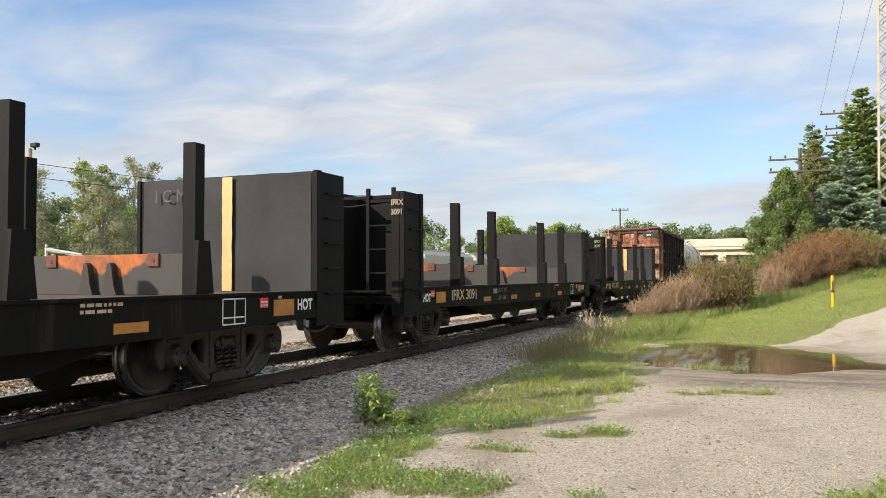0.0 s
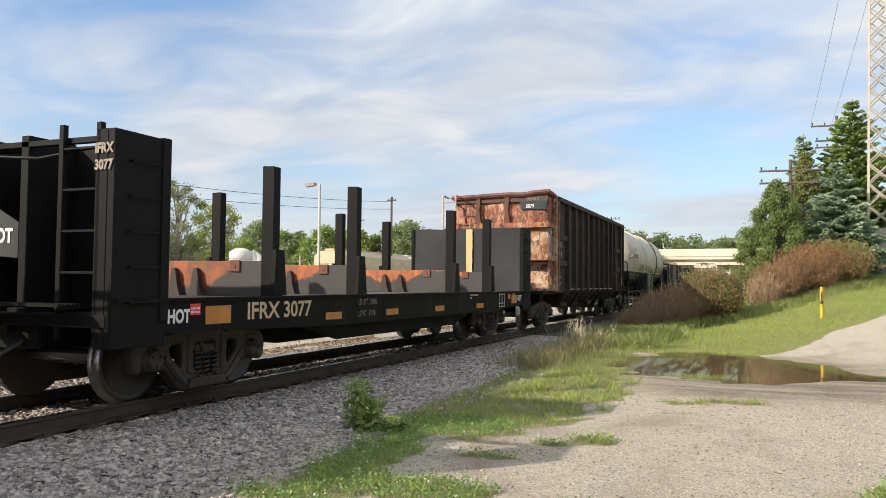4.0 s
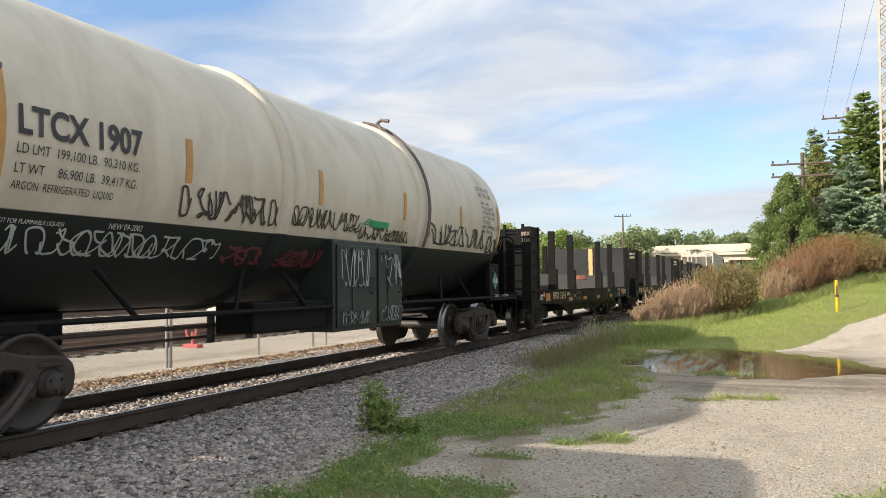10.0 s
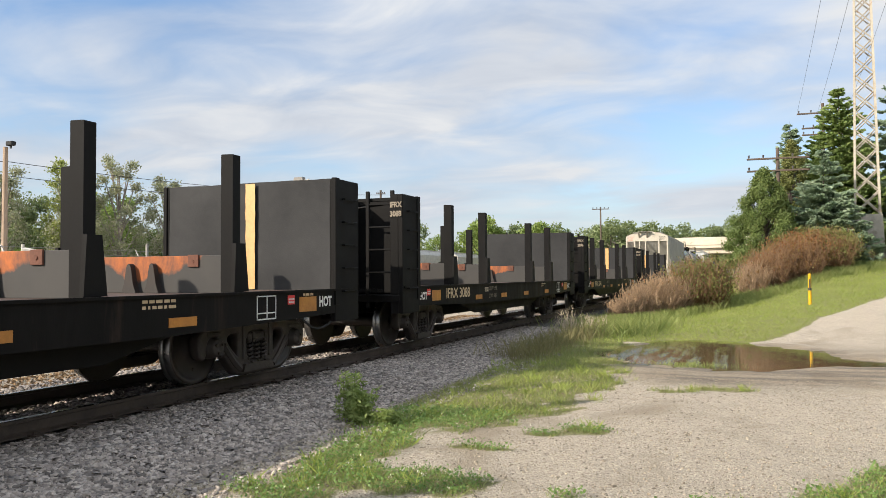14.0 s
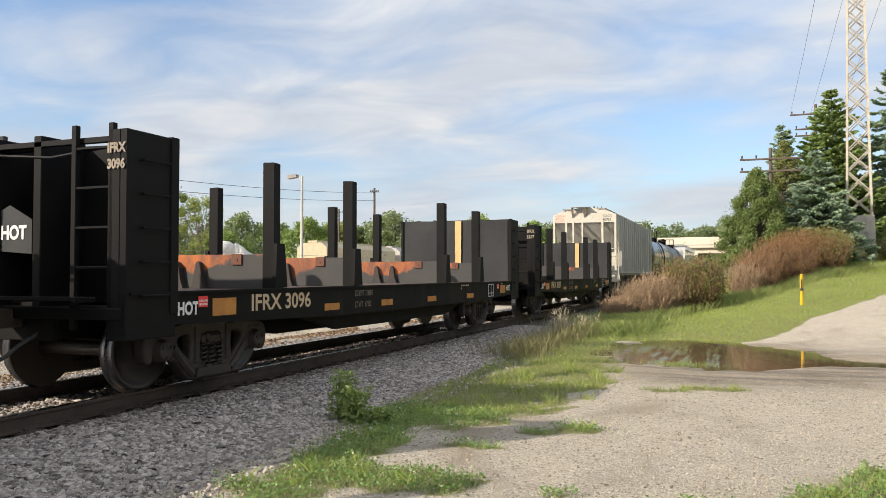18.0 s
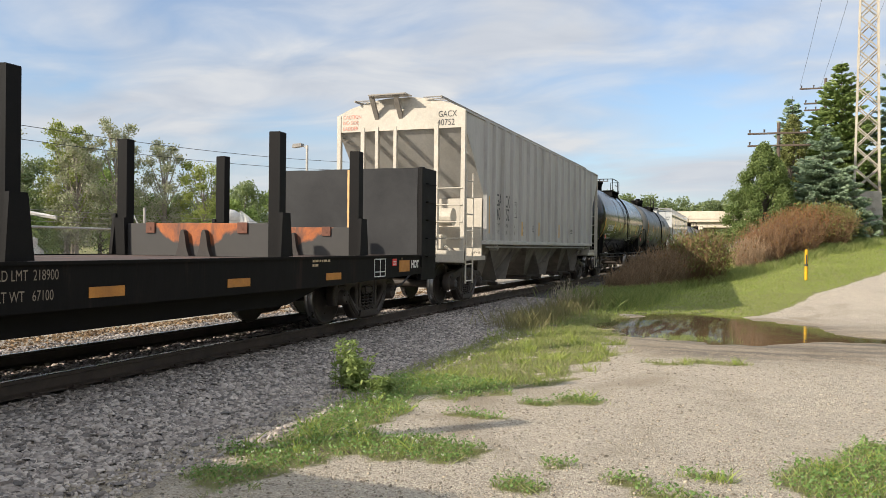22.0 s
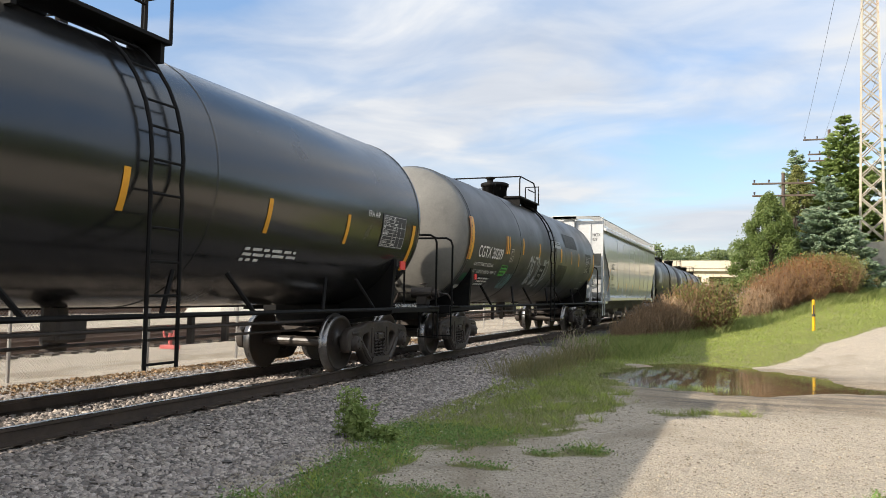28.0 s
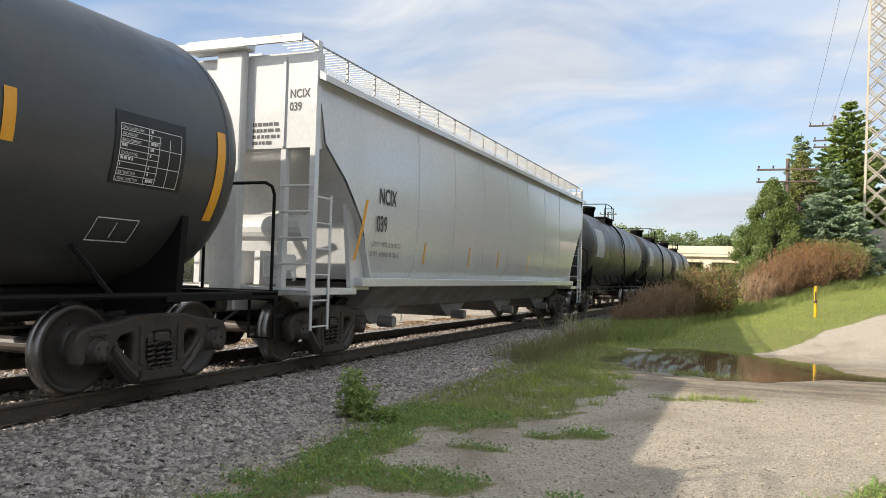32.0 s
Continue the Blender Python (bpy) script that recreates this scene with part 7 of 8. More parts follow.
BARK = mat("grey_brown_bark", (0.12, 0.095, 0.075), (0.075, 0.06, 0.05), 0.9, scale=6, stretch=(4, 4, 1), bump=0.6)
GREEN_A = foliage("fresh_green_leaves", (0.16, 0.235, 0.05), (0.28, 0.355, 0.1))
GREEN_B = foliage("deep_green_leaves", (0.11, 0.165, 0.04), (0.21, 0.26, 0.08))
GREEN_C = foliage("yellow_green_leaves", (0.22, 0.27, 0.06), (0.33, 0.36, 0.1))
# distance haze is mixed into these leaf colours, greyer than GREEN_A
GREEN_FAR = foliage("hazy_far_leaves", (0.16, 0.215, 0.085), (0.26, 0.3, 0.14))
SPRUCE_A = foliage("green_spruce_needles", (0.18, 0.26, 0.08), (0.32, 0.39, 0.13), 0.4, spread=0.3)
SPRUCE_B = foliage("blue_spruce_needles", (0.2, 0.28, 0.165), (0.38, 0.46, 0.32), 0.4, spread=0.3)


def broadleaf(x, y, z, h, w, material, seed, leaf=0.3, n=2600, label="leafy green deciduous tree", gaps=0.35, trunk=None, low=0.2, k=11, cone=False):
    rng = np.random.default_rng(seed)
    tree = empty("tree", label, "tree")
    tree.matrix_basis = pose(x, y, z)
    bm = B()
    r = 0.022 * h
    branch(bm, (0, 0, -0.3), (0.1, 0.05, h * 0.45), r, r * 0.6, 8)
    branch(bm, (0.1, 0.05, h * 0.45), (0, 0, h * 0.85), r * 0.6, r * 0.2, 6)
    lobes = []
    for i in range(k):
        a = i * 2.4 + rng.uniform(-0.4, 0.4)
        t = (i + 0.5) / k
        rad = w * (0.62 - 0.35 * abs(t - 0.4)) * rng.uniform(0.6, 1.1)
        if cone:
            rad = w * (1 - t) ** 0.8 * rng.uniform(0.55, 0.95)
        zz = h * (low + 0.12 + (0.86 - low) * t)
        c = np.array([rad * math.cos(a), rad * math.sin(a), zz])
        branch(bm, (0.05, 0.02, zz * 0.62), tuple(c * (0.92, 0.92, 1)), r * 0.35, r * 0.1, 5)
        lobes.append((c, w * rng.uniform(0.3, 0.48) * (1.05 - 0.45 * t) * (11 / k) ** 0.4))
    lobes.append((np.array([0, 0, h * 0.88]), w * (0.16 if cone else 0.3)))
    part("trunk", bm, trunk or BARK, tree)
    pts = []
    for c, q in lobes:
        m = n // len(lobes)
        d = rng.normal(size=(m, 3))
        d /= np.linalg.norm(d, axis=1)[:, None]
        rr = q * rng.uniform(0.3, 1.0, (m, 1)) ** 0.6 * (1 + 0.5 * rng.normal(size=(m, 1)) * gaps)
        p = c + d * rr * (1, 1, 0.85)
        pts.append(p)
    pts = np.concatenate(pts)
    pts = pts[pts[:, 2] > h * low * 0.8]
    v, f = leaf_quads(pts, leaf, rng)
    np_mesh("crown", v, f, material, tree)
    return tree


def conifer(x, y, z, h, w, material, seed, label="tall dense spruce tree", whorls=34, thick=9):
    rng = np.random.default_rng(seed)
    tree = empty("spruce_tree", label, "tree")
    tree.matrix_basis = pose(x, y, z)
    bm = B()
    branch(bm, (0, 0, -0.4), (0, 0, h), 0.018 * h, 0.01, 8)
    part("trunk", bm, BARK, tree)
    vs, fs, base = [], [], 0
    for i in range(whorls):
        for k in range(max(4, int(15 * (1 - i / whorls) + 4))):
            t = min(0.995, (i + rng.uniform(-0.9, 0.9)) / (whorls - 1) + 0.005)
            t = max(0.0, t)
            zz = h * (0.05 + 0.93 * t)
            a = rng.uniform(0, 2 * math.pi)
            ln = (w * (1 - t) ** 0.78 + 0.08) * rng.uniform(0.72, 1.06)
            m = max(5, int(ln * 9))
            s = np.linspace(0.12, 1, m)[:, None]
            droop = -0.22 * ln * np.sin(s * 2.0) + 0.16 * ln * s ** 3 + (0.35 * ln * s if t > 0.8 else 0)
            c = np.concatenate([np.cos(a) * ln * s, np.sin(a) * ln * s, zz + droop * (0.6 + 0.4 * (1 - t))], 1)
            c = np.repeat(c, thick, 0)
            wd = (0.26 * (1.12 - np.repeat(s, thick, 0)) * max(0.4, ln))
            side = np.array([-np.sin(a), np.cos(a), 0])
            c = c + side * rng.uniform(-1, 1, (len(c), 1)) * wd + rng.normal(size=c.shape) * (0.03, 0.03, 0.02)
            d = np.array([np.cos(a), np.sin(a), -0.15]) + side * rng.uniform(-0.9, 0.9, (len(c), 1)) + rng.normal(size=c.shape) * 0.15
            d /= np.linalg.norm(d, axis=1)[:, None]
            e = np.cross(d, rng.normal(size=c.shape))
            e /= np.linalg.norm(e, axis=1)[:, None]
            L = rng.uniform(0.14, 0.3, (len(c), 1))
            v = np.stack([c, c + d * L * 0.5 + e * 0.06, c + d * L, c + d * L * 0.5 - e * 0.06], 1).reshape(-1, 3)
            vs.append(v)
            fs.append(np.arange(len(v)).reshape(-1, 4) + base)
            base += len(v)
    np_mesh("crown", np.concatenate(vs), np.concatenate(fs), material, tree)
    return tree


TWIG = mat("tan_dry_twigs", (0.22, 0.15, 0.09), (0.34, 0.235, 0.15), 0.85, rand=0.35)
TWIG_RED = mat("reddish_dry_stems", (0.13, 0.075, 0.04), (0.23, 0.135, 0.07), 0.85, rand=0.35)
BUD_RED = foliage("russet_leaves", (0.26, 0.095, 0.025), (0.17, 0.13, 0.035), 0.3)
BUD_GRN = foliage("olive_green_leaves", (0.115, 0.15, 0.032), (0.21, 0.2, 0.05), 0.3)


def shrub(x, y, h, w, twig, leafm, seed, twigs=260, leaves=900, leaf=0.075, label="dry brown thicket of upright stems"):
    """Fountain of thin upright stems, leafing out towards the tips."""
    rng = np.random.default_rng(seed)
    z = ground_z(x, y) - 0.03
    ob = empty("shrub", label, "shrub")
    ob.matrix_basis = pose(x, y, z)
    ang, rad = rng.uniform(0, 6.283, twigs), w * np.sqrt(rng.uniform(0, 1, twigs)) * 0.8
    b = np.stack([rad * np.cos(ang), rad * np.sin(ang), np.zeros(twigs)], 1)
    lean = rng.normal(size=(twigs, 2)) * 0.16 * h
    top = b + np.concatenate([lean + b[:, :2] * 0.25, h * rng.uniform(0.55, 1.08, (twigs, 1)) * (1 - 0.32 * (rad / w)[:, None] ** 2)], 1)
    mid = (b + top) / 2 + rng.normal(size=b.shape) * 0.07
    vs, fs = [], []
    th = 0.0065
    for p, q, r0, r1 in ((b, mid, th, th * 0.8), (mid, top, th * 0.8, th * 0.35)):
        d = q - p
        e = np.cross(d, [0.3, 0.8, 0.1])
        e /= np.linalg.norm(e, axis=1)[:, None]
        g = np.cross(d, e)
        g /= np.linalg.norm(g, axis=1)[:, None]
        for u in (e, g):
            n = len(vs) * twigs * 4
            vs.append(np.stack([p - u * r0, p + u * r0, q + u * r1, q - u * r1], 1).reshape(-1, 3))
    # side twigs
    t = rng.uniform(0.35, 0.95, (twigs * 3, 1))
    i = rng.integers(0, twigs, twigs * 3)
    p = b[i] + (top[i] - b[i]) * t
    q = p + rng.normal(size=p.shape) * (0.12, 0.12, 0.06) * h * 0.5 + np.array([0, 0, 0.12 * h])
    e = np.cross(q - p, [0.2, 0.7, 0.1])
    e /= np.linalg.norm(e, axis=1)[:, None]
    vs.append(np.stack([p - e * 0.005, p + e * 0.005, q + e * 0.003, q - e * 0.003], 1).reshape(-1, 3))
    v = np.concatenate(vs)
    np_mesh("stem_clump", v, np.arange(len(v)).reshape(-1, 4), twig, ob)
    if leaves:
        t = rng.uniform(0.3, 1.0, (leaves, 1)) ** 0.6
        i = rng.integers(0, twigs, leaves)
        p = b[i] + (top[i] - b[i]) * t + rng.normal(size=(leaves, 3)) * 0.06 * h
        lv, lf = leaf_quads(p, leaf, rng, -0.9)
        np_mesh("foliage", lv, lf, leafm, ob)
    return ob


def blades(name, pts, height, width, material, rng, lean=0.35, label=""):
    n = len(pts)
    a = rng.uniform(0, 6.283, n)
    side = np.stack([np.cos(a), np.sin(a), np.zeros(n)], 1) * (width * rng.uniform(0.6, 1.3, n))[:, None]
    up = np.concatenate([rng.normal(size=(n, 2)) * lean, np.ones((n, 1))], 1) * (height * rng.uniform(0.5, 1.25, n))[:, None]
    v = np.stack([pts - side, pts + side, pts + up * 0.6 + side * 0.6 + [0, 0, 0], pts + up * (1.05, 1.05, 0.95)], 1)
    f = np.arange(4 * n).reshape(n, 4)[:, [0, 1, 2, 3]]
    return np_mesh(name, v.reshape(-1, 3), f, material, None, label)


def scatter_on_grass(x0, x1, y0, y1, n, rng, lo=0.3):
    out = []
    for x, y, k in zip(rng.uniform(x0, x1, n), rng.uniform(y0, y1, n), rng.uniform(lo, 1, n)):
        if grass_cover(x, y) > k:
            z = ground_z(x, y)
            if z > -0.37:
                out.append((x, y, z - 0.01))
    return np.array(out)


GRASS = foliage("short_green_grass", (0.16, 0.225, 0.05), (0.38, 0.4, 0.14), 0.4)
CLOVER = foliage("clover_leaves", (0.115, 0.21, 0.05), (0.23, 0.34, 0.09), 0.35)
GRASS_SUN = foliage("bright_meadow_grass", (0.25, 0.33, 0.05), (0.42, 0.47, 0.12), 0.4)
GRASS_DRY = foliage("yellowish_grass", (0.19, 0.225, 0.055), (0.37, 0.37, 0.13), 0.4)
OLIVE = foliage("olive_leaves", (0.14, 0.17, 0.045), (0.26, 0.26, 0.085))
STRAW = foliage("pale_straw_grass", (0.3, 0.25, 0.12), (0.2, 0.2, 0.08), 0.4)


def make_grass():
    rng = np.random.default_rng(17)
    def stuff(ob, label):
        tagged(ob, label, "grass", kind="stuff")
    p = scatter_on_grass(-4.6, 2.4, 3.0, 9.0, 70000, rng)
    stuff(blades("grass", p, np.full(len(p), 0.065), np.full(len(p), 0.0045), GRASS, rng, 0.6), "short weedy grass growing through the gravel")
    p = scatter_on_grass(-4.9, 2.0, 9.0, 19.0, 55000, rng)
    stuff(blades("grass", p, np.full(len(p), 0.06), np.full(len(p), 0.005), GRASS_DRY, rng, 0.7), "yellowish trodden grass by the lot")
    p = scatter_on_grass(-4.9, 2.0, 9.0, 19.0, 40000, rng, 0.5)
    stuff(blades("grass", p, np.full(len(p), 0.085), np.full(len(p), 0.006), GRASS, rng, 0.5), "low green grass along the ballast edge")
    p = scatter_on_grass(-4.9, 9.0, 19.0, 36.0, 150000, rng)
    stuff(blades("grass", p, np.full(len(p), 0.05), np.full(len(p), 0.009), GRASS_SUN, rng, 1.1), "mown sunny grass on the slope")
    p = scatter_on_grass(-4.9, 14.0, 36.0, 56.0, 30000, rng)
    stuff(blades("grass", p, np.full(len(p), 0.14), np.full(len(p), 0.025), GRASS_SUN, rng, 0.5), "far grass below the hedge")
    p = scatter_on_grass(-4.9, 2.2, 3.0, 19.0, 26000, rng, 0.15)
    stuff(blades("straw", p, np.full(len(p), 0.055), np.full(len(p), 0.004), STRAW, rng, 0.9), "dry straw among the low grass")
    # upright tufts standing out of the low growth
    c = scatter_on_grass(-4.6, 1.8, 3.4, 14.0, 420, rng, 0.35)
    p = np.repeat(c, 26, 0) + rng.normal(size=(len(c) * 26, 3)) * (0.05, 0.05, 0)
    stuff(blades("grass_tufts", p, np.full(len(p), 0.13), np.full(len(p), 0.0042), GRASS_SUN, rng, 0.5), "upright light green grass tufts")
    # broad low weeds near the gravel edge
    p = scatter_on_grass(-4.3, 1.6, 3.6, 8.8, 60000, rng, 0.35)
    v, f = leaf_quads(p + [0, 0, 0.03] + np.abs(rng.normal(size=p.shape)) * (0, 0, 0.03), 0.018, rng, 0.5, 1.3)
    stuff(np_mesh("clover", v, f, CLOVER), "clover leaves low in the grass")
    p = scatter_on_grass(-4.2, -1.6, 4.4, 8.2, 260, rng, 0.35)
    q = np.repeat(p + [0, 0, 0.085], 5, 0) + rng.normal(size=(len(p) * 5, 3)) * 0.006
    v, f = leaf_quads(q, 0.012, rng, 0, 1.0)
    stuff(np_mesh("clover_flowers", v, f, mat("cream_clover", (0.6, 0.58, 0.46), (0.5, 0.48, 0.36), 0.8)), "small white clover flowers in the grass")
    # tall reeds and dry stalks by the ballast and the water
    n = 3200
    x = -4.15 + rng.normal(size=n) * 0.28
    y = rng.uniform(14.0, 25.0, n)
    x += 0.03 * (y - 14)
    p = np.stack([x, y, [ground_z(a, b) for a, b in zip(x, y)]], 1)
    stuff(blades("dry_reeds", p, np.full(n, 0.36), np.full(n, 0.0045), STRAW, rng, 0.3), "dry straw-coloured stalks beside the ballast")
    n = 13000
    x = -3.5 + rng.normal(size=n) * 0.55
    y = 23.6 + rng.normal(size=n) * 1.4
    p = np.stack([x, y, [ground_z(a, b) for a, b in zip(x, y)]], 1)
    stuff(blades("tall_grass", p, np.full(n, 0.36), np.full(n, 0.005), GRASS, rng, 0.4), "tall green grass behind the puddle")
    n = 22000
    t = rng.uniform(0, 1, n)
    x = -3.6 + 8.8 * t + rng.normal(size=n) * 0.45
    y = 26.4 + 12.6 * t + rng.normal(size=n) * 0.7
    p = np.stack([x, y, [ground_z(a, b) for a, b in zip(x, y)]], 1)
    # darker GRASS, not GRASS_SUN, stands for the shade at the bushes' foot
    stuff(blades("hedge_grass", p, np.full(n, 0.34), np.full(n, 0.0055), GRASS, rng, 0.4), "tall grass at the foot of the hedge")
    n = 420
    x = -1.0 + rng.normal(size=n) * 0.4
    y = 15.0 + rng.normal(size=n) * 0.22
    p = np.stack([x, y, [ground_z(a, b) for a, b in zip(x, y)]], 1)
    stuff(blades("puddle_grass", p, np.full(n, 0.1), np.full(n, 0.006), GRASS, rng, 0.4), "grass tuft at the puddle's edge")


make_grass()


def weed(x, y, h, seed, n=9):
    rng = np.random.default_rng(seed)
    ob = empty("weed_plant", "leafy green weed growing at the ballast edge", "weed")
    ob.matrix_basis = pose(x, y, ground_z(x, y) - 0.02)
    bm, pts = B(), []
    for i in range(n):
        b = V((rng.normal() * 0.05, rng.normal() * 0.06, 0))
        t = b + V((rng.normal() * 0.045, rng.normal() * 0.045, h * rng.uniform(0.55, 1.05)))
        cyl(bm, b, t, 0.006, 5, 0.003)
        for k in range(44):
            u = rng.uniform(0.15, 1.03)
            c = b.lerp(t, u)
            pts.append((c.x + rng.normal() * 0.03, c.y + rng.normal() * 0.03, c.z))
    part("stalk", bm, WEED, ob)
    v, f = leaf_quads(np.array(pts), 0.026, rng, 0.3, 3.0)
    np_mesh("foliage", v, f, WEED, ob)


WEED = foliage("pale_green_weed_leaves", (0.17, 0.24, 0.06), (0.34, 0.4, 0.13), 0.4)
weed(-4.12, 7.72, 0.56, 3, 20)
weed(-3.92, 7.62, 0.42, 4, 16)
weed(-3.68, 7.65, 0.2, 6, 12)

# trees at the tower
conifer(4.95, 49.4, 1.65, 10.35, 3.9, SPRUCE_A, 21, "tall fresh green spruce beside the lattice tower", 40, 13)
conifer(3.5, 42.3, 1.5, 5.9, 2.6, SPRUCE_B, 27, "blue spruce with drooping tiers before the tall spruce", 24, 12)
conifer(8.1, 51.0, 1.8, 11.6, 3.4, SPRUCE_B, 22, "tall blue-green spruce behind the lattice tower", 28)
conifer(2.35, 48.5, 1.4, 8.6, 2.0, SPRUCE_B, 23, "slender blue-green spruce by the pole", 26)
broadleaf(0.75, 40.6, 0.95, 5.4, 2.3, GREEN_B, 24, 0.056, 62000, "bushy green tree in front of the spruces", 0.55, None, 0.02, 80, True)
broadleaf(2.2, 44.6, 1.1, 7.3, 1.7, OLIVE, 25, 0.06, 26000, "yellow-green young tree among the spruces", 0.5, None, 0.1, 60, True)
broadleaf(9.5, 44.0, 2.0, 5.0, 2.5, GREEN_B, 26, 0.1, 12000, "low green tree behind the tower", 0.3, None, 0.05)

# hedge of stems: dry and tan by the track, an olive bush, then russet up the slope
for k, (x, y, h, w, tw, lf, nl) in enumerate((
        (-3.9, 26.6, 0.9, 0.5, TWIG, BUD_RED, 0), (-3.5, 27.2, 1.25, 0.55, TWIG, BUD_RED, 30), (-3.0, 27.8, 1.55, 0.6, TWIG, BUD_RED, 60), (-2.5, 28.3, 1.6, 0.6, TWIG, BUD_RED, 120), (-1.85, 28.9, 1.95, 0.7, TWIG_RED, BUD_GRN, 1300), (-1.35, 29.3, 1.9, 0.65, TWIG_RED, BUD_GRN, 1500),
        (0.15, 32.2, 1.35, 0.55, TWIG, BUD_RED, 100), (0.6, 32.9, 1.6, 0.75, TWIG_RED, BUD_RED, 200), (1.0, 34.0, 1.85, 0.85, TWIG_RED, BUD_RED, 350),
        (1.7, 35.2, 2.0, 0.9, TWIG_RED, BUD_RED, 1700), (2.4, 36.6, 1.95, 1.0, TWIG_RED, BUD_RED, 2600), (3.0, 37.8, 1.9, 1.0, TWIG_RED, BUD_GRN, 4000), (3.5, 39.0, 1.75, 0.85, TWIG_RED, BUD_GRN, 4600),
        (4.75, 41.0, 0.75, 0.6, TWIG, BUD_GRN, 1200), (2.0, 34.6, 1.6, 0.7, TWIG_RED, BUD_RED, 250), (3.3, 36.7, 1.6, 0.8, TWIG_RED, BUD_GRN, 800), (7.5, 43.6, 1.3, 1.1, TWIG, GREEN_B, 2000))):
    shrub(x, y, h, w, tw, lf, 100 + k, 620, nl * 3, 0.05, ("dry tan thicket of upright stems" if tw is TWIG else "russet hedge shrub leafing out") + " on the grassy slope")
PALETWIG = mat("bleached_dead_twigs", (0.5, 0.43, 0.33), (0.38, 0.31, 0.23), 0.85, rand=0.3)
shrub(-4.3, 19.6, 0.85, 0.35, PALETWIG, BUD_GRN, 131, 30, 0, 0.05, "bleached dead twigs standing beside the ballast")
shrub(-4.0, 21.2, 0.6, 0.4, PALETWIG, BUD_GRN, 132, 40, 60, 0.04, "bleached dead twigs standing beside the ballast")

# ---- far side of the track ----
for k, (x, y, h) in enumerate(((-56, 38, 8.4), (-60, 33, 9.0), (-52, 44, 8.2), (-64, 27, 8.8), (-58, 22, 7.6), (-66, 38, 9.4), (-49, 49, 8.6), (-70, 20, 9.0))):
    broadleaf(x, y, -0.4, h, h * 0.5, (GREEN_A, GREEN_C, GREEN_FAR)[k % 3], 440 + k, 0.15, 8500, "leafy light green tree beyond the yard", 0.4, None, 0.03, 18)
rng0 = random.Random(77)
for k in range(32):
    x = -150 + 4.2 * k + rng0.uniform(-2, 2)
    y = 92 + 0.17 * (x + 150) + rng0.uniform(-8, 14)
    h = rng0.uniform(7.5, 10.5) * (0.95 if -62 < x < -34 else 0.92 if x >= -34 else 1)
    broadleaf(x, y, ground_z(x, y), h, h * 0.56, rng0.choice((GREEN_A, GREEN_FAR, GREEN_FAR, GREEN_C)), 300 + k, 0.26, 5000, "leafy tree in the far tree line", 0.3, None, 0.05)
for k in range(44):
    x, y = -50 + 2.5 * k + rng0.uniform(-1.5, 1.5), 175 + rng0.uniform(-12, 25)
    h = rng0.uniform(8.7, 11.3) * (1.08 if k == 16 else 1.02)
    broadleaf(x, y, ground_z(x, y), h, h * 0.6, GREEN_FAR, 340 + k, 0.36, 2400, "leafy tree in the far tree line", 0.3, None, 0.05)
for k in range(15):
    x, y = -75 + 4.1 * k + rng0.uniform(-1.5, 1.5), 52 + 1.0 * k + rng0.uniform(-3, 4)
    h = rng0.uniform(5.6, 8.0)
    if k > 5:
        x, y, h = x * 1.85, y * 1.85, h * 1.0
    broadleaf(x, y, ground_z(x, y), h, h * 0.55, rng0.choice((GREEN_A, GREEN_B, GREEN_C)), 360 + k, 0.16, 7000, "round green tree beyond the yard", 0.3, None, 0.03)
PALE = foliage("pale_blossom_leaves", (0.44, 0.42, 0.32), (0.27, 0.31, 0.14), 0.4)
PALEBARK = mat("pale_grey_bark", (0.3, 0.27, 0.23), (0.2, 0.17, 0.14), 0.9)
for k, (x, y, h) in enumerate(((-41.5, 43, 10.4), (-44, 41, 10.0), (-39.5, 45.5, 9.0), (-47.5, 38.5, 9.6), (-36.8, 46.5, 7.4), (-50, 33, 8.5), (-42.6, 40.5, 8.6), (-45.5, 43, 9.8))):
    t_ = broadleaf(x, y, -0.3, h, 2.6, GREEN_C if k in (1, 4) else PALE, 400 + k, 0.1, 7500, "thin pale tree with sparse leaves", 0.8, PALEBARK, 0.08, 26)
for k, (x, y, h, m_) in enumerate(((-43, 37, 3.4, GREEN_A), (-47, 33.5, 4.2, GREEN_A), (-51, 30, 5.0, GREEN_B), (-47, 53, 5.4, GREEN_B), (-42, 57, 5.2, GREEN_A), (-54, 27, 5.2, GREEN_A), (-40, 47, 3.8, GREEN_B))):
    broadleaf(x, y, -0.4, h, h * 0.62, m_, 420 + k, 0.13, 6500, "low green tree behind the yard fence", 0.3, None, 0.02)

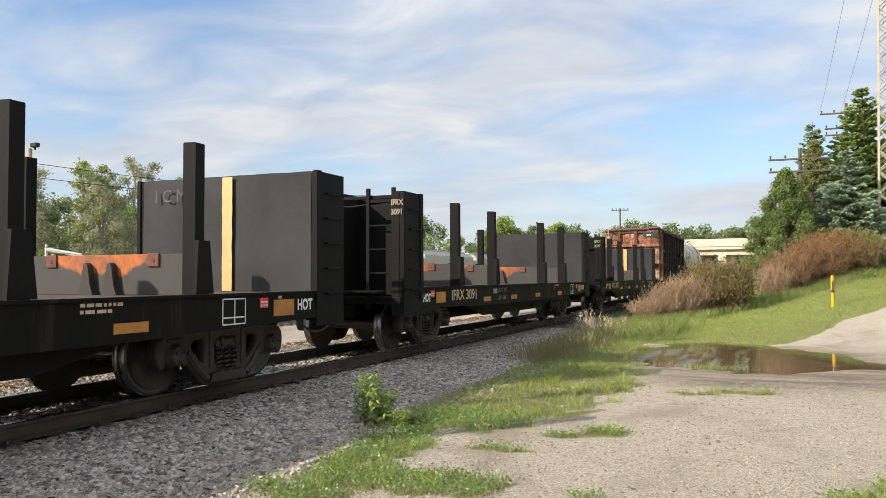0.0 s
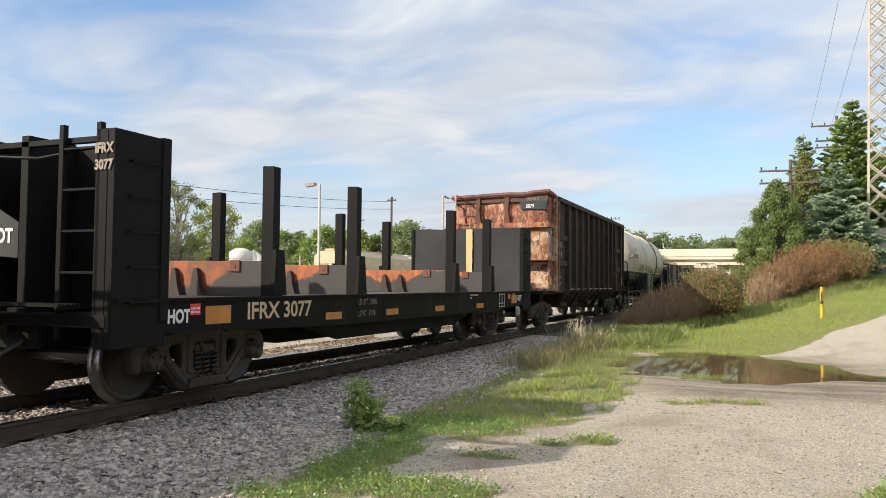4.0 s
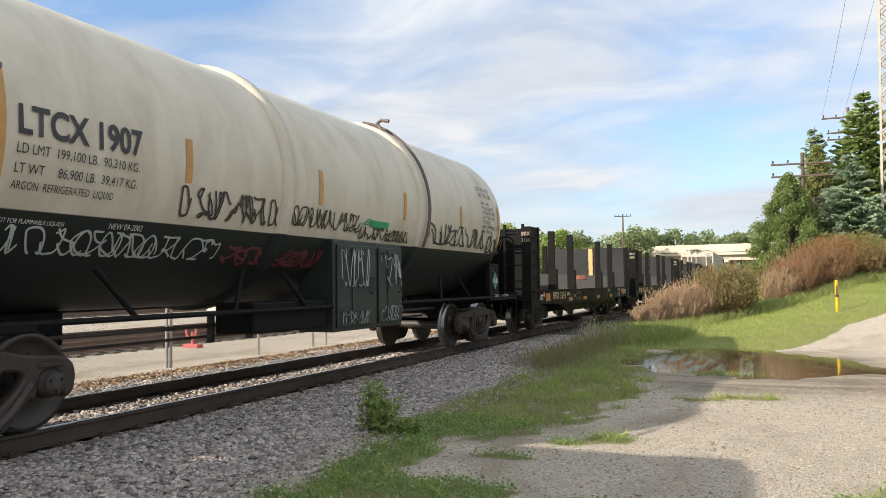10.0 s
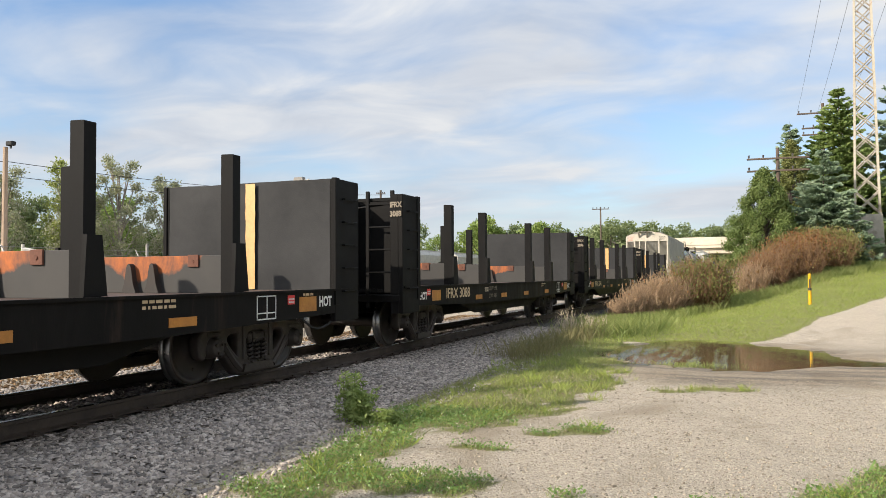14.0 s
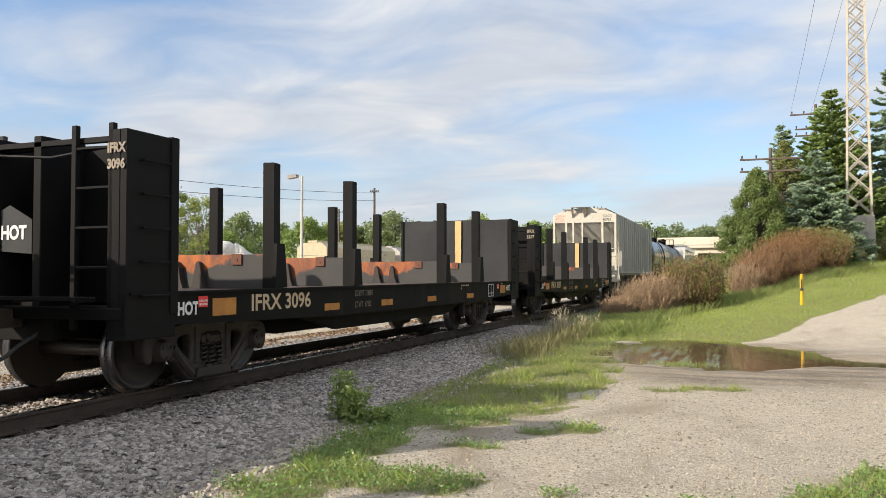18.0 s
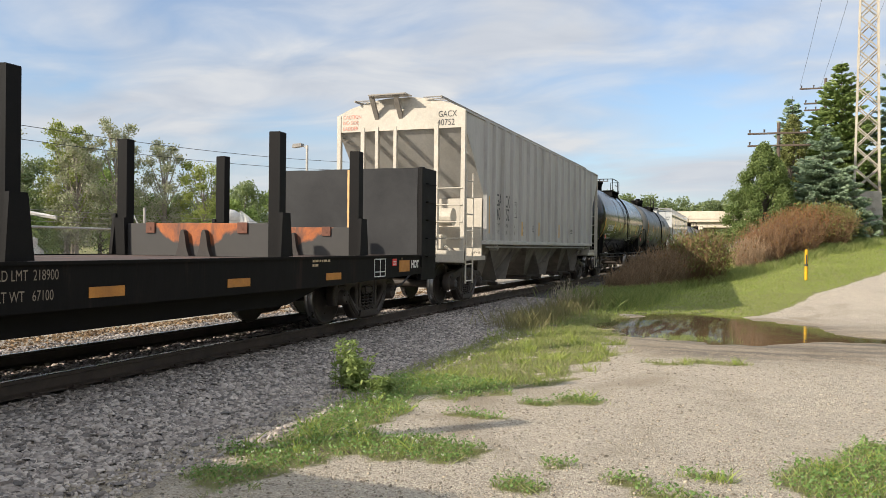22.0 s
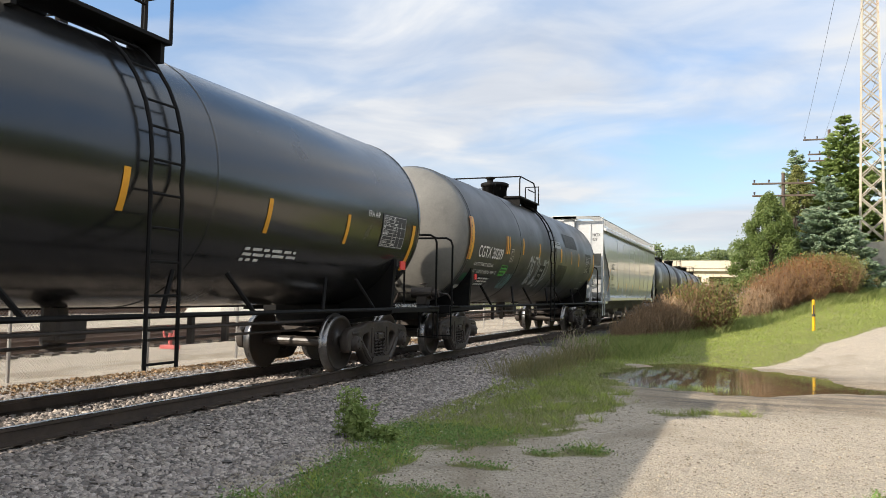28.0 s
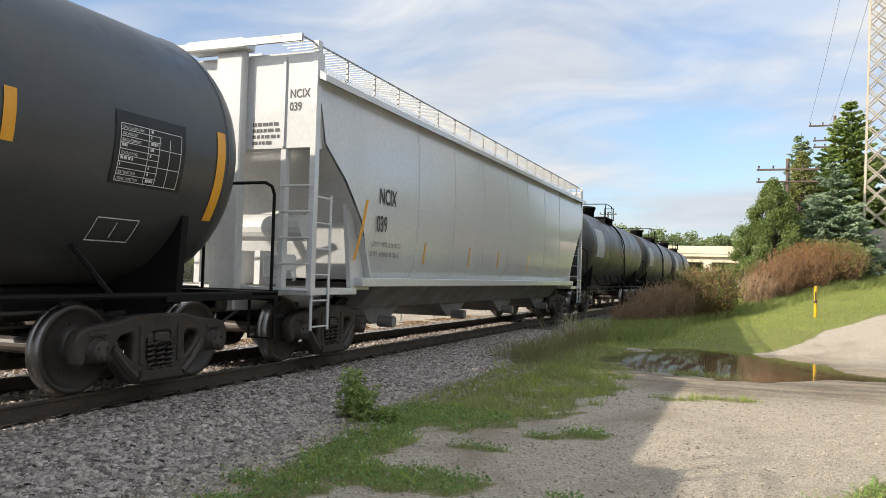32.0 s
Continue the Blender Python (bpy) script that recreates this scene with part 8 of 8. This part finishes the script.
# ---- standing things beyond and beside the track ----
def ballast():
    rng = np.random.default_rng(5)
    ico = [(-0.9, -0.75, -0.6), (0.95, -0.7, -0.5), (0.85, 0.8, -0.6), (-0.8, 0.75, -0.5), (-0.55, -0.5, 0.6), (0.65, -0.55, 0.5), (0.45, 0.6, 0.65), (-0.7, 0.4, 0.5)]
    tri = [(4, 5, 6), (4, 6, 7), (0, 1, 5), (0, 5, 4), (1, 2, 6), (1, 6, 5), (2, 3, 7), (2, 7, 6), (3, 0, 4), (3, 4, 7)]
    base = np.array(ico)
    m = mat("grey_ballast_stone", (0.345, 0.302, 0.275), (0.215, 0.186, 0.168), 0.85, scale=9, fine=80, bump=0.4, rand=0.58)
    lotm = mat("lot_gravel_stone", (0.35, 0.3, 0.232), (0.26, 0.22, 0.17), 0.9, scale=9, fine=80, bump=0.3, rand=0.45, spec=0.15)
    def lay(name, label, x0, x1, y0, y1, n, size):
        x, y = rng.uniform(x0, x1, n), y0 + (y1 - y0) * rng.uniform(0, 1, n) ** 1.5
        s = size * np.clip(np.exp(rng.normal(size=n) * 0.36), 0.5, 2.1)
        z = np.array([ground_z(a, b) for a, b in zip(x, y)])
        near = np.minimum(abs(abs(x - TRACK_X) - 0.753), 1)
        keep = near > 0.085
        x, y, s, z = x[keep], y[keep], s[keep], z[keep]
        n = len(x)
        v = base[None] * s[:, None, None] * rng.uniform(0.5, 1.2, (n, 8, 3)) * rng.uniform((0.8, 0.6, 0.5), (1.35, 1.05, 0.95), (n, 3))[:, None]
        a, t = rng.uniform(0, 6.283, n), rng.normal(size=n) * 0.7
        ca, sa, ct, st = np.cos(a)[:, None], np.sin(a)[:, None], np.cos(t)[:, None], np.sin(t)[:, None]
        vx, vy, vz = v[..., 0], v[..., 1] * ct - v[..., 2] * st, v[..., 1] * st + v[..., 2] * ct
        v = np.stack([vx * ca - vy * sa, vx * sa + vy * ca, vz], -1) + np.stack([x, y, z + s * 0.25], -1)[:, None]
        f = (np.array(tri)[None] + (np.arange(n) * 8)[:, None, None]).reshape(-1, 3)
        ob = np_mesh(name, v.reshape(-1, 3), f, lotm if size < 0.012 else m)
        tagged(ob, label, "ballast", kind="stuff")
    lay("ballast", "loose grey crushed-stone ballast on the track shoulder", -6.3, -4.15, 2.5, 22, 100000, 0.0195)
    lay("ballast", "grey ballast stones between the rails", -7.9, -6.4, 3, 30, 24000, 0.025)
    lay("ballast", "grey ballast stones on the far shoulder", -10.2, -8.0, 4, 30, 20000, 0.021)
    lay("gravel", "small loose gravel scattered over the lot", -4.2, 2.6, 3.4, 13, 22000, 0.008)
    lay("gravel", "loose gravel fringe of the ballast", -4.7, -3.6, 3.0, 16, 6000, 0.018)


ballast()


def leaf_litter():
    rng = np.random.default_rng(91)
    n = 9000
    x, y = -10.9 + np.abs(rng.normal(size=n)) * 0.75, rng.uniform(3, 30, n)
    keep = np.array([noise.noise((a * 0.9, b * 0.7, 6.0)) > -0.12 for a, b in zip(x, y)])
    p = np.stack([x, y, [ground_z(a, b) + 0.015 for a, b in zip(x, y)]], 1)[keep]
    v, f = leaf_quads(p, 0.045, rng, 0.75, 1.3)
    ob = np_mesh("leaf_litter", v, f, mat("dry_fallen_leaves", (0.2, 0.125, 0.07), (0.33, 0.23, 0.13), 0.9, rand=0.45))
    tagged(ob, "dry brown leaf litter along the fence", "leaf litter", kind="stuff")


leaf_litter()
# unseen tree row, added so glossy car sides mirror a dark band
for k in range(13):
    y = 4 + 4.6 * k
    broadleaf(15.5 + 0.14 * y + 1.5 * (k % 2), y, -0.3, 7.2 + 1.2 * ((k * 7) % 4) / 2, 3.6, GREEN_B, 700 + k, 0.3, 2600, "leafy green tree out of view, added for the tank reflections", 0.3, None, 0.04)


def tower():
    tw = empty("lattice_tower", "cream steel lattice tower on a concrete pier", "tower")
    x, y = 5.68, 44.7
    z0, z1 = 1.5, 4.25
    tw.matrix_basis = pose(x, y, 0, 0, 0, -7)
    conc = mat("weathered_concrete", (0.46, 0.42, 0.36), (0.36, 0.33, 0.28), 0.85, fine=25, bump=0.3, spots=(0.25, 0.22, 0.18))
    bm = B()
    prism(bm, [(-0.78, z0), (0.78, z0), (0.66, z1), (-0.66, z1)], "y", -0.72, 0.72)
    part("pier", bm, conc, tw)
    st = mat("cream_tower_steel", (0.42, 0.38, 0.31), (0.34, 0.3, 0.24), 0.6, spots=(0.25, 0.16, 0.1))
    H_ = 24.0
    def half(z):
        return 0.56 - 0.0165 * (z - z1)
    for sx in (-1, 1):
        for sy in (-1, 1):
            bm = B()
            cyl(bm, (sx * half(z1), sy * half(z1), z1), (sx * half(H_), sy * half(H_), H_), 0.075, 4)
            part("leg", bm, st, tw)
    z, k = z1 + 0.1, 0
    while z < H_ - 1.2:
        dz = 2.0 * half(z)
        a, b = half(z), half(z + dz)
        for s in (-1, 1):
            for p, q in (((-a, s * a, z), (b, s * b, z + dz)), ((a, s * a, z), (-b, s * b, z + dz)), ((s * a, -a, z), (s * b, b, z + dz)), ((s * a, a, z), (s * b, -b, z + dz))):
                bm = B()
                cyl(bm, p, q, 0.035, 4)
                part("brace", bm, st, tw)
        z += dz
        k += 1


tower()
WOODP = mat("weathered_pole_wood", (0.12, 0.088, 0.066), (0.08, 0.06, 0.048), 0.9, stretch=(6, 6, 0.6), bump=0.4)
INSUL = mat("dark_insulator", (0.05, 0.045, 0.05), (0.08, 0.07, 0.07), 0.3)


def pole(x, y, top, arms, rz, label, r=0.11, wood=None):
    p = empty("utility_pole", label, "utility pole")
    z = ground_z(x, y)
    p.matrix_basis = pose(x, y, 0, 0, 0, rz)
    bm = B()
    cyl(bm, (0, 0, z - 0.3), (0, 0, top), r, 10, r * 0.75)
    part("pole", bm, wood or WOODP, p)
    for za, half in arms:
        bm = B()
        box(bm, -half, half, -0.15, -0.06, za - 0.045, za + 0.045, 0.01)
        arm = part("crossarm", bm, WOODP, p)
        for i in range(5):
            u = -half + 0.1 + (2 * half - 0.2) * i / 4
            bm = B()
            cyl(bm, (u, -0.11, za + 0.06), (u, -0.11, za + 0.2), 0.035, 8, 0.05)
            part("insulator", bm, INSUL, arm)
    return p


pole(1.45, 42.2, 7.6, ((7.06, 1.45), (6.45, 1.45)), 4, "wooden pole with two crossarms beside the trees")
pole(4.35, 52.0, 11.6, ((11.0, 1.45), (10.1, 1.2), (9.7, 1.2)), 4, "tall wooden pole with three crossarms")
# sunlight is put into this pole's wood colour, far lighter than WOODP
pole(-38.7, 31.6, 8.7, (), 0, "brown wooden pole beyond the yard", 0.17, mat("sunlit_pole_wood", (0.4, 0.3, 0.22), (0.3, 0.22, 0.16), 0.9, stretch=(6, 6, 0.6), bump=0.4))
lampb = B()
box(lampb, -0.25, 0.25, -0.15, 0.15, 8.75, 9.0, 0.04)
box(lampb, -0.04, 0.04, -0.04, 0.04, 8.6, 8.8)
tagged(part("yard_lamp", lampb, GREYPL, None, at=pose(-38.3, 31.6, 0)), "dark box lamp on top of the yard pole", "lamp")
pole(-36.0, 74.0, 10.4, ((10.0, 0.5),), 30, "wooden pole by the parked hoppers", 0.15)
pole(-50.0, 92.0, 10.0, ((9.6, 1.2),), 10, "far wooden pole with a crossarm", 0.15)


def wire(a, b, sag, label, r=0.014):
    pts = [V(a).lerp(V(b), i / 24) - V((0, 0, sag * 4 * (i / 24) * (1 - i / 24))) for i in range(25)]
    bm = B()
    tube(bm, pts, r, 5)
    tagged(part("overhead_wire", bm, BLACKL, None), label, "wire")


for a, b in (((2.95, 51.9, 11.2), (1.75, -8, 12.0)), ((4.1, 51.9, 11.2), (2.2, -8, 12.0)), ((5.7, 51.9, 11.2), (2.75, -8, 12.0))):
    wire(a, b, 0.75, "thin dark overhead wire along the railway", 0.006)
for z in (7.9, 7.1):
    wire((-38.7, 31.6, z), (-36, 74, z + 2.0), 0.5, "thin wire between the yard poles", 0.02)
    wire((-38.7, 31.6, z), (-75, 10, z), 0.5, "thin wire leading off from the yard pole", 0.02)


def street_lamp(x, y, top, arm, label):
    p = empty("street_lamp", label, "street lamp")
    p.matrix_basis = pose(x, y, 0)
    z = ground_z(x, y)
    gm = mat("pale_lamp_steel", (0.5, 0.47, 0.42), (0.4, 0.38, 0.34), 0.5, 0.2)
    bm = B()
    cyl(bm, (0, 0, z - 0.2), (0, 0, top), 0.1, 10, 0.07)
    part("pole", bm, gm, p)
    bm = B()
    tube(bm, [(0, 0, top - 0.25), (-arm * 0.5, 0, top - 0.05), (-arm, 0, top)], 0.04, 6)
    part("arm", bm, gm, p)
    bm = B()
    prism(bm, [(-arm * 0.8, top - 0.05), (-arm - 0.55, top - 0.12), (-arm - 0.5, top + 0.1), (-arm * 0.9, top + 0.12)], "y", -0.17, 0.17)
    part("lamp_head", bm, mat("grey_lamp_head", (0.22, 0.2, 0.18), (0.16, 0.15, 0.14), 0.5), p)


street_lamp(-23.3, 38.5, 6.9, 0.35, "pale steel street lamp in the yard")
pole(-15.5, 88.6, 9.0, ((8.75, 0.95),), 12, "far wooden pole with one crossarm", 0.11)


def marker_post():
    p = empty("marker_post", "yellow utility marker post with a black band", "marker post")
    x, y = 1.77, 26.94
    z = ground_z(x, y)
    p.matrix_basis = pose(x, y, 0)
    ym = mat("bright_yellow_plastic", (0.66, 0.37, 0.01), (0.58, 0.32, 0.01), 0.4)
    bm = B()
    cyl(bm, (0, 0, z - 0.2), (0, 0, 1.28), 0.048, 16)
    cyl(bm, (0, 0, 1.28), (0, 0, 1.31), 0.048, 16, 0.025)
    part("tube", bm, ym, p)
    bm = B()
    cyl(bm, (0, 0, 0.78), (0, 0, 0.86), 0.0505, 16)
    box(bm, -0.02, 0.02, -0.0525, -0.045, 0.86, 1.14)
    part("band", bm, BLACKL, p)


marker_post()


def bridge():
    b = empty("overpass", "pale concrete road overpass beyond the trees", "bridge")
    conc = mat("pale_bridge_concrete", (0.58, 0.5, 0.4), (0.5, 0.43, 0.34), 0.8, scale=0.4, fine=6, bump=0.2, spots=(0.35, 0.29, 0.22))
    b.matrix_basis = pose(0, 130, 0, 0, 0, -3)
    bm = B()
    box(bm, -26, 60, -5, 5, 5.3, 5.75, 0.05)
    part("deck", bm, conc, b)
    for s in (-1, 1):
        bm = B()
        box(bm, -26, 60, s * 4.8, s * 5.1, 5.75, 6.95, 0.05)
        part("parapet", bm, conc, b)
        bm = B()
        for k in range(3):
            box(bm, -26, 60, s * 4.4 - k * s * 1.6, s * 4.0 - k * s * 1.6, 4.5, 5.3)
        part("girder", bm, conc, b)
    for x in (-24, -6.5, 14, 34, 55):
        bm = B()
        box(bm, x - 0.6, x + 0.6, -4.6, 4.6, -0.3 + 0.2, 4.5, 0.05)
        part("pier", bm, conc, b)


bridge()


def fence():
    f = empty("chain_link_fence", "galvanised chain-link fence along the yard", "fence")
    gal = mat("dull_galvanised_steel", (0.42, 0.4, 0.37), (0.3, 0.28, 0.26), 0.5, 0.5)
    X0 = -11.35
    top = 1.55
    for k in range(22):
        y = 0.2 + 3.05 * k
        bm = B()
        cyl(bm, (X0, y, -0.45), (X0, y, top + 0.05), 0.03, 8)
        tube(bm, [(X0, y, top + 0.03), (X0 - 0.18, y, top + 0.32)], 0.014, 5)
        part("post", bm, gal, f)
    for y in (12.47, 17.75):
        bm = B()
        cyl(bm, (X0 + 0.05, y, -0.45), (X0 + 0.05, y, 2.0), 0.028, 8)
        part("tall_post", bm, gal, f)
    bm = B()
    tube(bm, [(X0, 0, top), (X0, 64, top)], 0.021, 6)
    part("top_rail", bm, gal, f)
    for k in range(3):
        bm = B()
        tube(bm, [(X0 - 0.06 * k - 0.04, 0, top + 0.1 + 0.1 * k), (X0 - 0.06 * k - 0.04, 64, top + 0.1 + 0.1 * k)], 0.006, 4)
        part("barbed_wire", bm, gal, f)
    # woven wires
    h, n, step = top + 0.27, 900, 0.068
    vs = []
    for s in (0, 1):
        y = 3 + step * np.arange(n)
        a = np.stack([np.full(n, X0), y + s * h, np.full(n, -0.27)], 1)
        b = np.stack([np.full(n, X0), y + (1 - s) * h, np.full(n, top)], 1)
        w = np.array([0, 0.0022, 0.0022 if s else -0.0022])
        vs.append(np.stack([a - w, a + w, b + w, b - w], 1).reshape(-1, 3))
    v = np.concatenate(vs)
    m_ = np_mesh("wire_mesh", v, np.arange(len(v)).reshape(-1, 4), gal, f)
    m_["kind"] = "stuff"


fence()


def siding(x, label):
    t = empty("siding_track", label, "railway track", kind="structure")
    rm = mat("rusty_rail", (0.12, 0.065, 0.04), (0.08, 0.045, 0.03), 0.85)
    for s in (-1, 1):
        bm = B()
        prism(bm, [(x + s * 0.753 + p, q - 0.08) for p, q in rail_profile()], "y", -30, 150)
        part("rail", bm, rm, t)
    wood = mat("tarred_tie_wood", (0.05, 0.04, 0.032))
    bm = B()
    box(bm, -1.25, 1.25, -0.11, 0.11, -0.4, -0.245)
    first = part("tie", bm, wood, t, at=pose(x, 2, 0))
    for k in range(1, 80):
        put("tie", first.data, t, at=pose(x, 2 + 0.55 * k, 0))


siding(-16.2, "rusty yard siding behind the fence")
siding(-19.8, "second rusty yard siding")


def switch_stand():
    s = empty("switch_stand", "small red switch stand beside the siding", "switch stand")
    s.matrix_basis = pose(-14.3, 16.6, ground_z(-14.3, 16.6))
    redm = mat("faded_red_paint", (0.5, 0.1, 0.09), (0.4, 0.09, 0.08), 0.6)
    bm = B()
    box(bm, -0.25, 0.25, -0.12, 0.12, 0, 0.1, 0.01)
    cyl(bm, (0, 0, 0.1), (0, 0, 0.42), 0.05, 8)
    part("stand", bm, redm, s)
    bm = B()
    ring = [(0.17 * math.cos(a * math.pi / 7), -0.06, 0.42 + 0.17 * math.sin(a * math.pi / 7)) for a in range(15)]
    tube(bm, ring, 0.03, 6)
    part("target", bm, redm, s)


switch_stand()


def parked_hopper(y, m):
    c = empty("parked_hopper_car", "tan covered hopper car parked in the yard", "freight car", "parked hoppers")
    c.matrix_basis = pose(-37, y, 0)
    bm = B()
    prism(bm, [(-1.5, 1.3), (1.5, 1.3), (1.58, 2.4), (1.55, 3.8), (1.0, 4.25), (-1.0, 4.25), (-1.55, 3.8), (-1.58, 2.4)], "y", -7.6, 7.6)
    part("body", bm, m, c)
    bm = B()
    for k in (-4.5, 0, 4.5):
        prism(bm, [(k - 2.1, 1.3), (k + 2.1, 1.3), (k + 0.4, 0.5), (k - 0.4, 0.5)], "x", -1.4, 1.4)
    part("hopper_bay", bm, m, c)
    bm = B()
    box(bm, -0.5, 0.5, -7.5, 7.5, 4.25, 4.45, 0.03)
    part("roof_walkway", bm, m, c)
    for y_ in (-5.8, 5.8):
        bm = B()
        for q in (-0.9, 0.9):
            for s in (-1, 1):
                lathe(bm, [(s * 0.68, 0.46), (s * 0.8, 0.46)], "x", 16, (0, y_ + q, 0.4))
        box(bm, -1.1, 1.1, y_ - 1.1, y_ + 1.1, 0.45, 0.8, 0.04)
        part("truck", bm, STEEL, c)
    bm = B()
    for z, h_ in ((2.6, 0.12), (2.3, 0.12)):
        box(bm, 1.585, 1.6, -5.5, -3.0, z, z + h_)
    part("lettering", bm, BLACKL, c)


TAN = mat("tan_hopper_paint", (0.5, 0.42, 0.27), (0.42, 0.35, 0.23), 0.6, spots=(0.3, 0.24, 0.16))
GREYH = mat("grey_hopper_paint", (0.42, 0.4, 0.36), (0.34, 0.32, 0.29), 0.6, spots=(0.25, 0.22, 0.18))
parked_hopper(70.5, TAN)
parked_hopper(87.0, GREYH)
parked_hopper(103.5, GREYH)
siding(-37.0, "yard track under the parked hoppers")


def spoil_heap(x, y, r, h, seed):
    rnd = random.Random(seed)
    bm = B()
    n, k = 24, 8
    rings = []
    for j in range(k + 1):
        t = j / k
        rings.append([bm.verts.new((r * (1 - t) * math.cos(a * 2 * math.pi / n) * rnd.uniform(0.9, 1.1), r * (1 - t) * math.sin(a * 2 * math.pi / n) * rnd.uniform(0.9, 1.1), h * (t ** 0.85) + rnd.uniform(-0.08, 0.08))) for a in range(n)])
    for p, q in zip(rings, rings[1:]):
        for i in range(n):
            bm.faces.new((p[i], p[(i + 1) % n], q[(i + 1) % n], q[i]))
    tagged(part("stone_heap", bm, mat("pale_crushed_stone", (0.55, 0.52, 0.47), (0.42, 0.39, 0.35), 0.9, scale=3, fine=12, bump=0.8), None, at=pose(x, y, -0.35)), "heap of pale crushed stone in the yard", "stone heap")


spoil_heap(-33.5, 46.5, 4.2, 3.95, 3)
spoil_heap(-29.8, 47.5, 2.6, 2.3, 4)


def feed_bin(x, y):
    b = empty("feed_bin", "white cone-bottomed bin on legs in the yard", "storage bin")
    b.matrix_basis = pose(x, y, -0.3)
    wm = mat("dull_white_paint", (0.55, 0.53, 0.5), (0.45, 0.43, 0.4), 0.6)
    bm = B()
    lathe(bm, [(2.3, 0.12), (3.0, 0.75), (3.55, 0.78), (3.8, 0.4), (3.85, 0.0)], "z", 20)
    part("bin", bm, wm, b)
    for k in range(4):
        a = math.pi / 4 + k * math.pi / 2
        bm = B()
        cyl(bm, (0.7 * math.cos(a), 0.7 * math.sin(a), 0), (0.7 * math.cos(a), 0.7 * math.sin(a), 3.2), 0.05, 6)
        part("leg", bm, wm, b)


feed_bin(-32.0, 43.0)


def loader():
    c = empty("conveyor", "white loading conveyor standing in the yard", "conveyor")
    c.matrix_basis = pose(-40.8, 36.0, 0.05, 0, 0, 25)
    wm = mat("dull_white_paint", (0.55, 0.53, 0.5), (0.45, 0.43, 0.4), 0.6)
    bm = B()
    tube(bm, [(-1.2, 0, 0), (-1.2, 0, 3.4)], 0.1, 6)
    tube(bm, [(-0.8, 0, 0), (-0.8, 0, 2.8)], 0.08, 6)
    part("mast", bm, wm, c)
    bm = B()
    tube(bm, [(-1.2, 0, 3.1), (1.0, 0, 2.7)], 0.13, 6)
    part("boom", bm, wm, c)
    bm = B()
    box(bm, -1.5, -0.3, -0.5, 0.5, 0.3, 1.5, 0.1)
    for q in (-1.25, -0.55):
        lathe(bm, [(-0.9, 0.45), (0.9, 0.45)], "y", 14, (q, 0, 0.45))
    part("base", bm, wm, c)


loader()


# ---- movement ----
def motions():
    for c, place in CARS:
        walk(c, [(t, pose(TRACK_X, place - SPEED * t, 0)) for t in range(0, 33, 2)])
    turn = math.degrees(SPEED / WHEEL_R)
    for w, y in WHEELS:
        walk(w, [(k * 0.1, pose(0, y, WHEEL_R, turn * k * 0.1)) for k in range(321)])


motions()
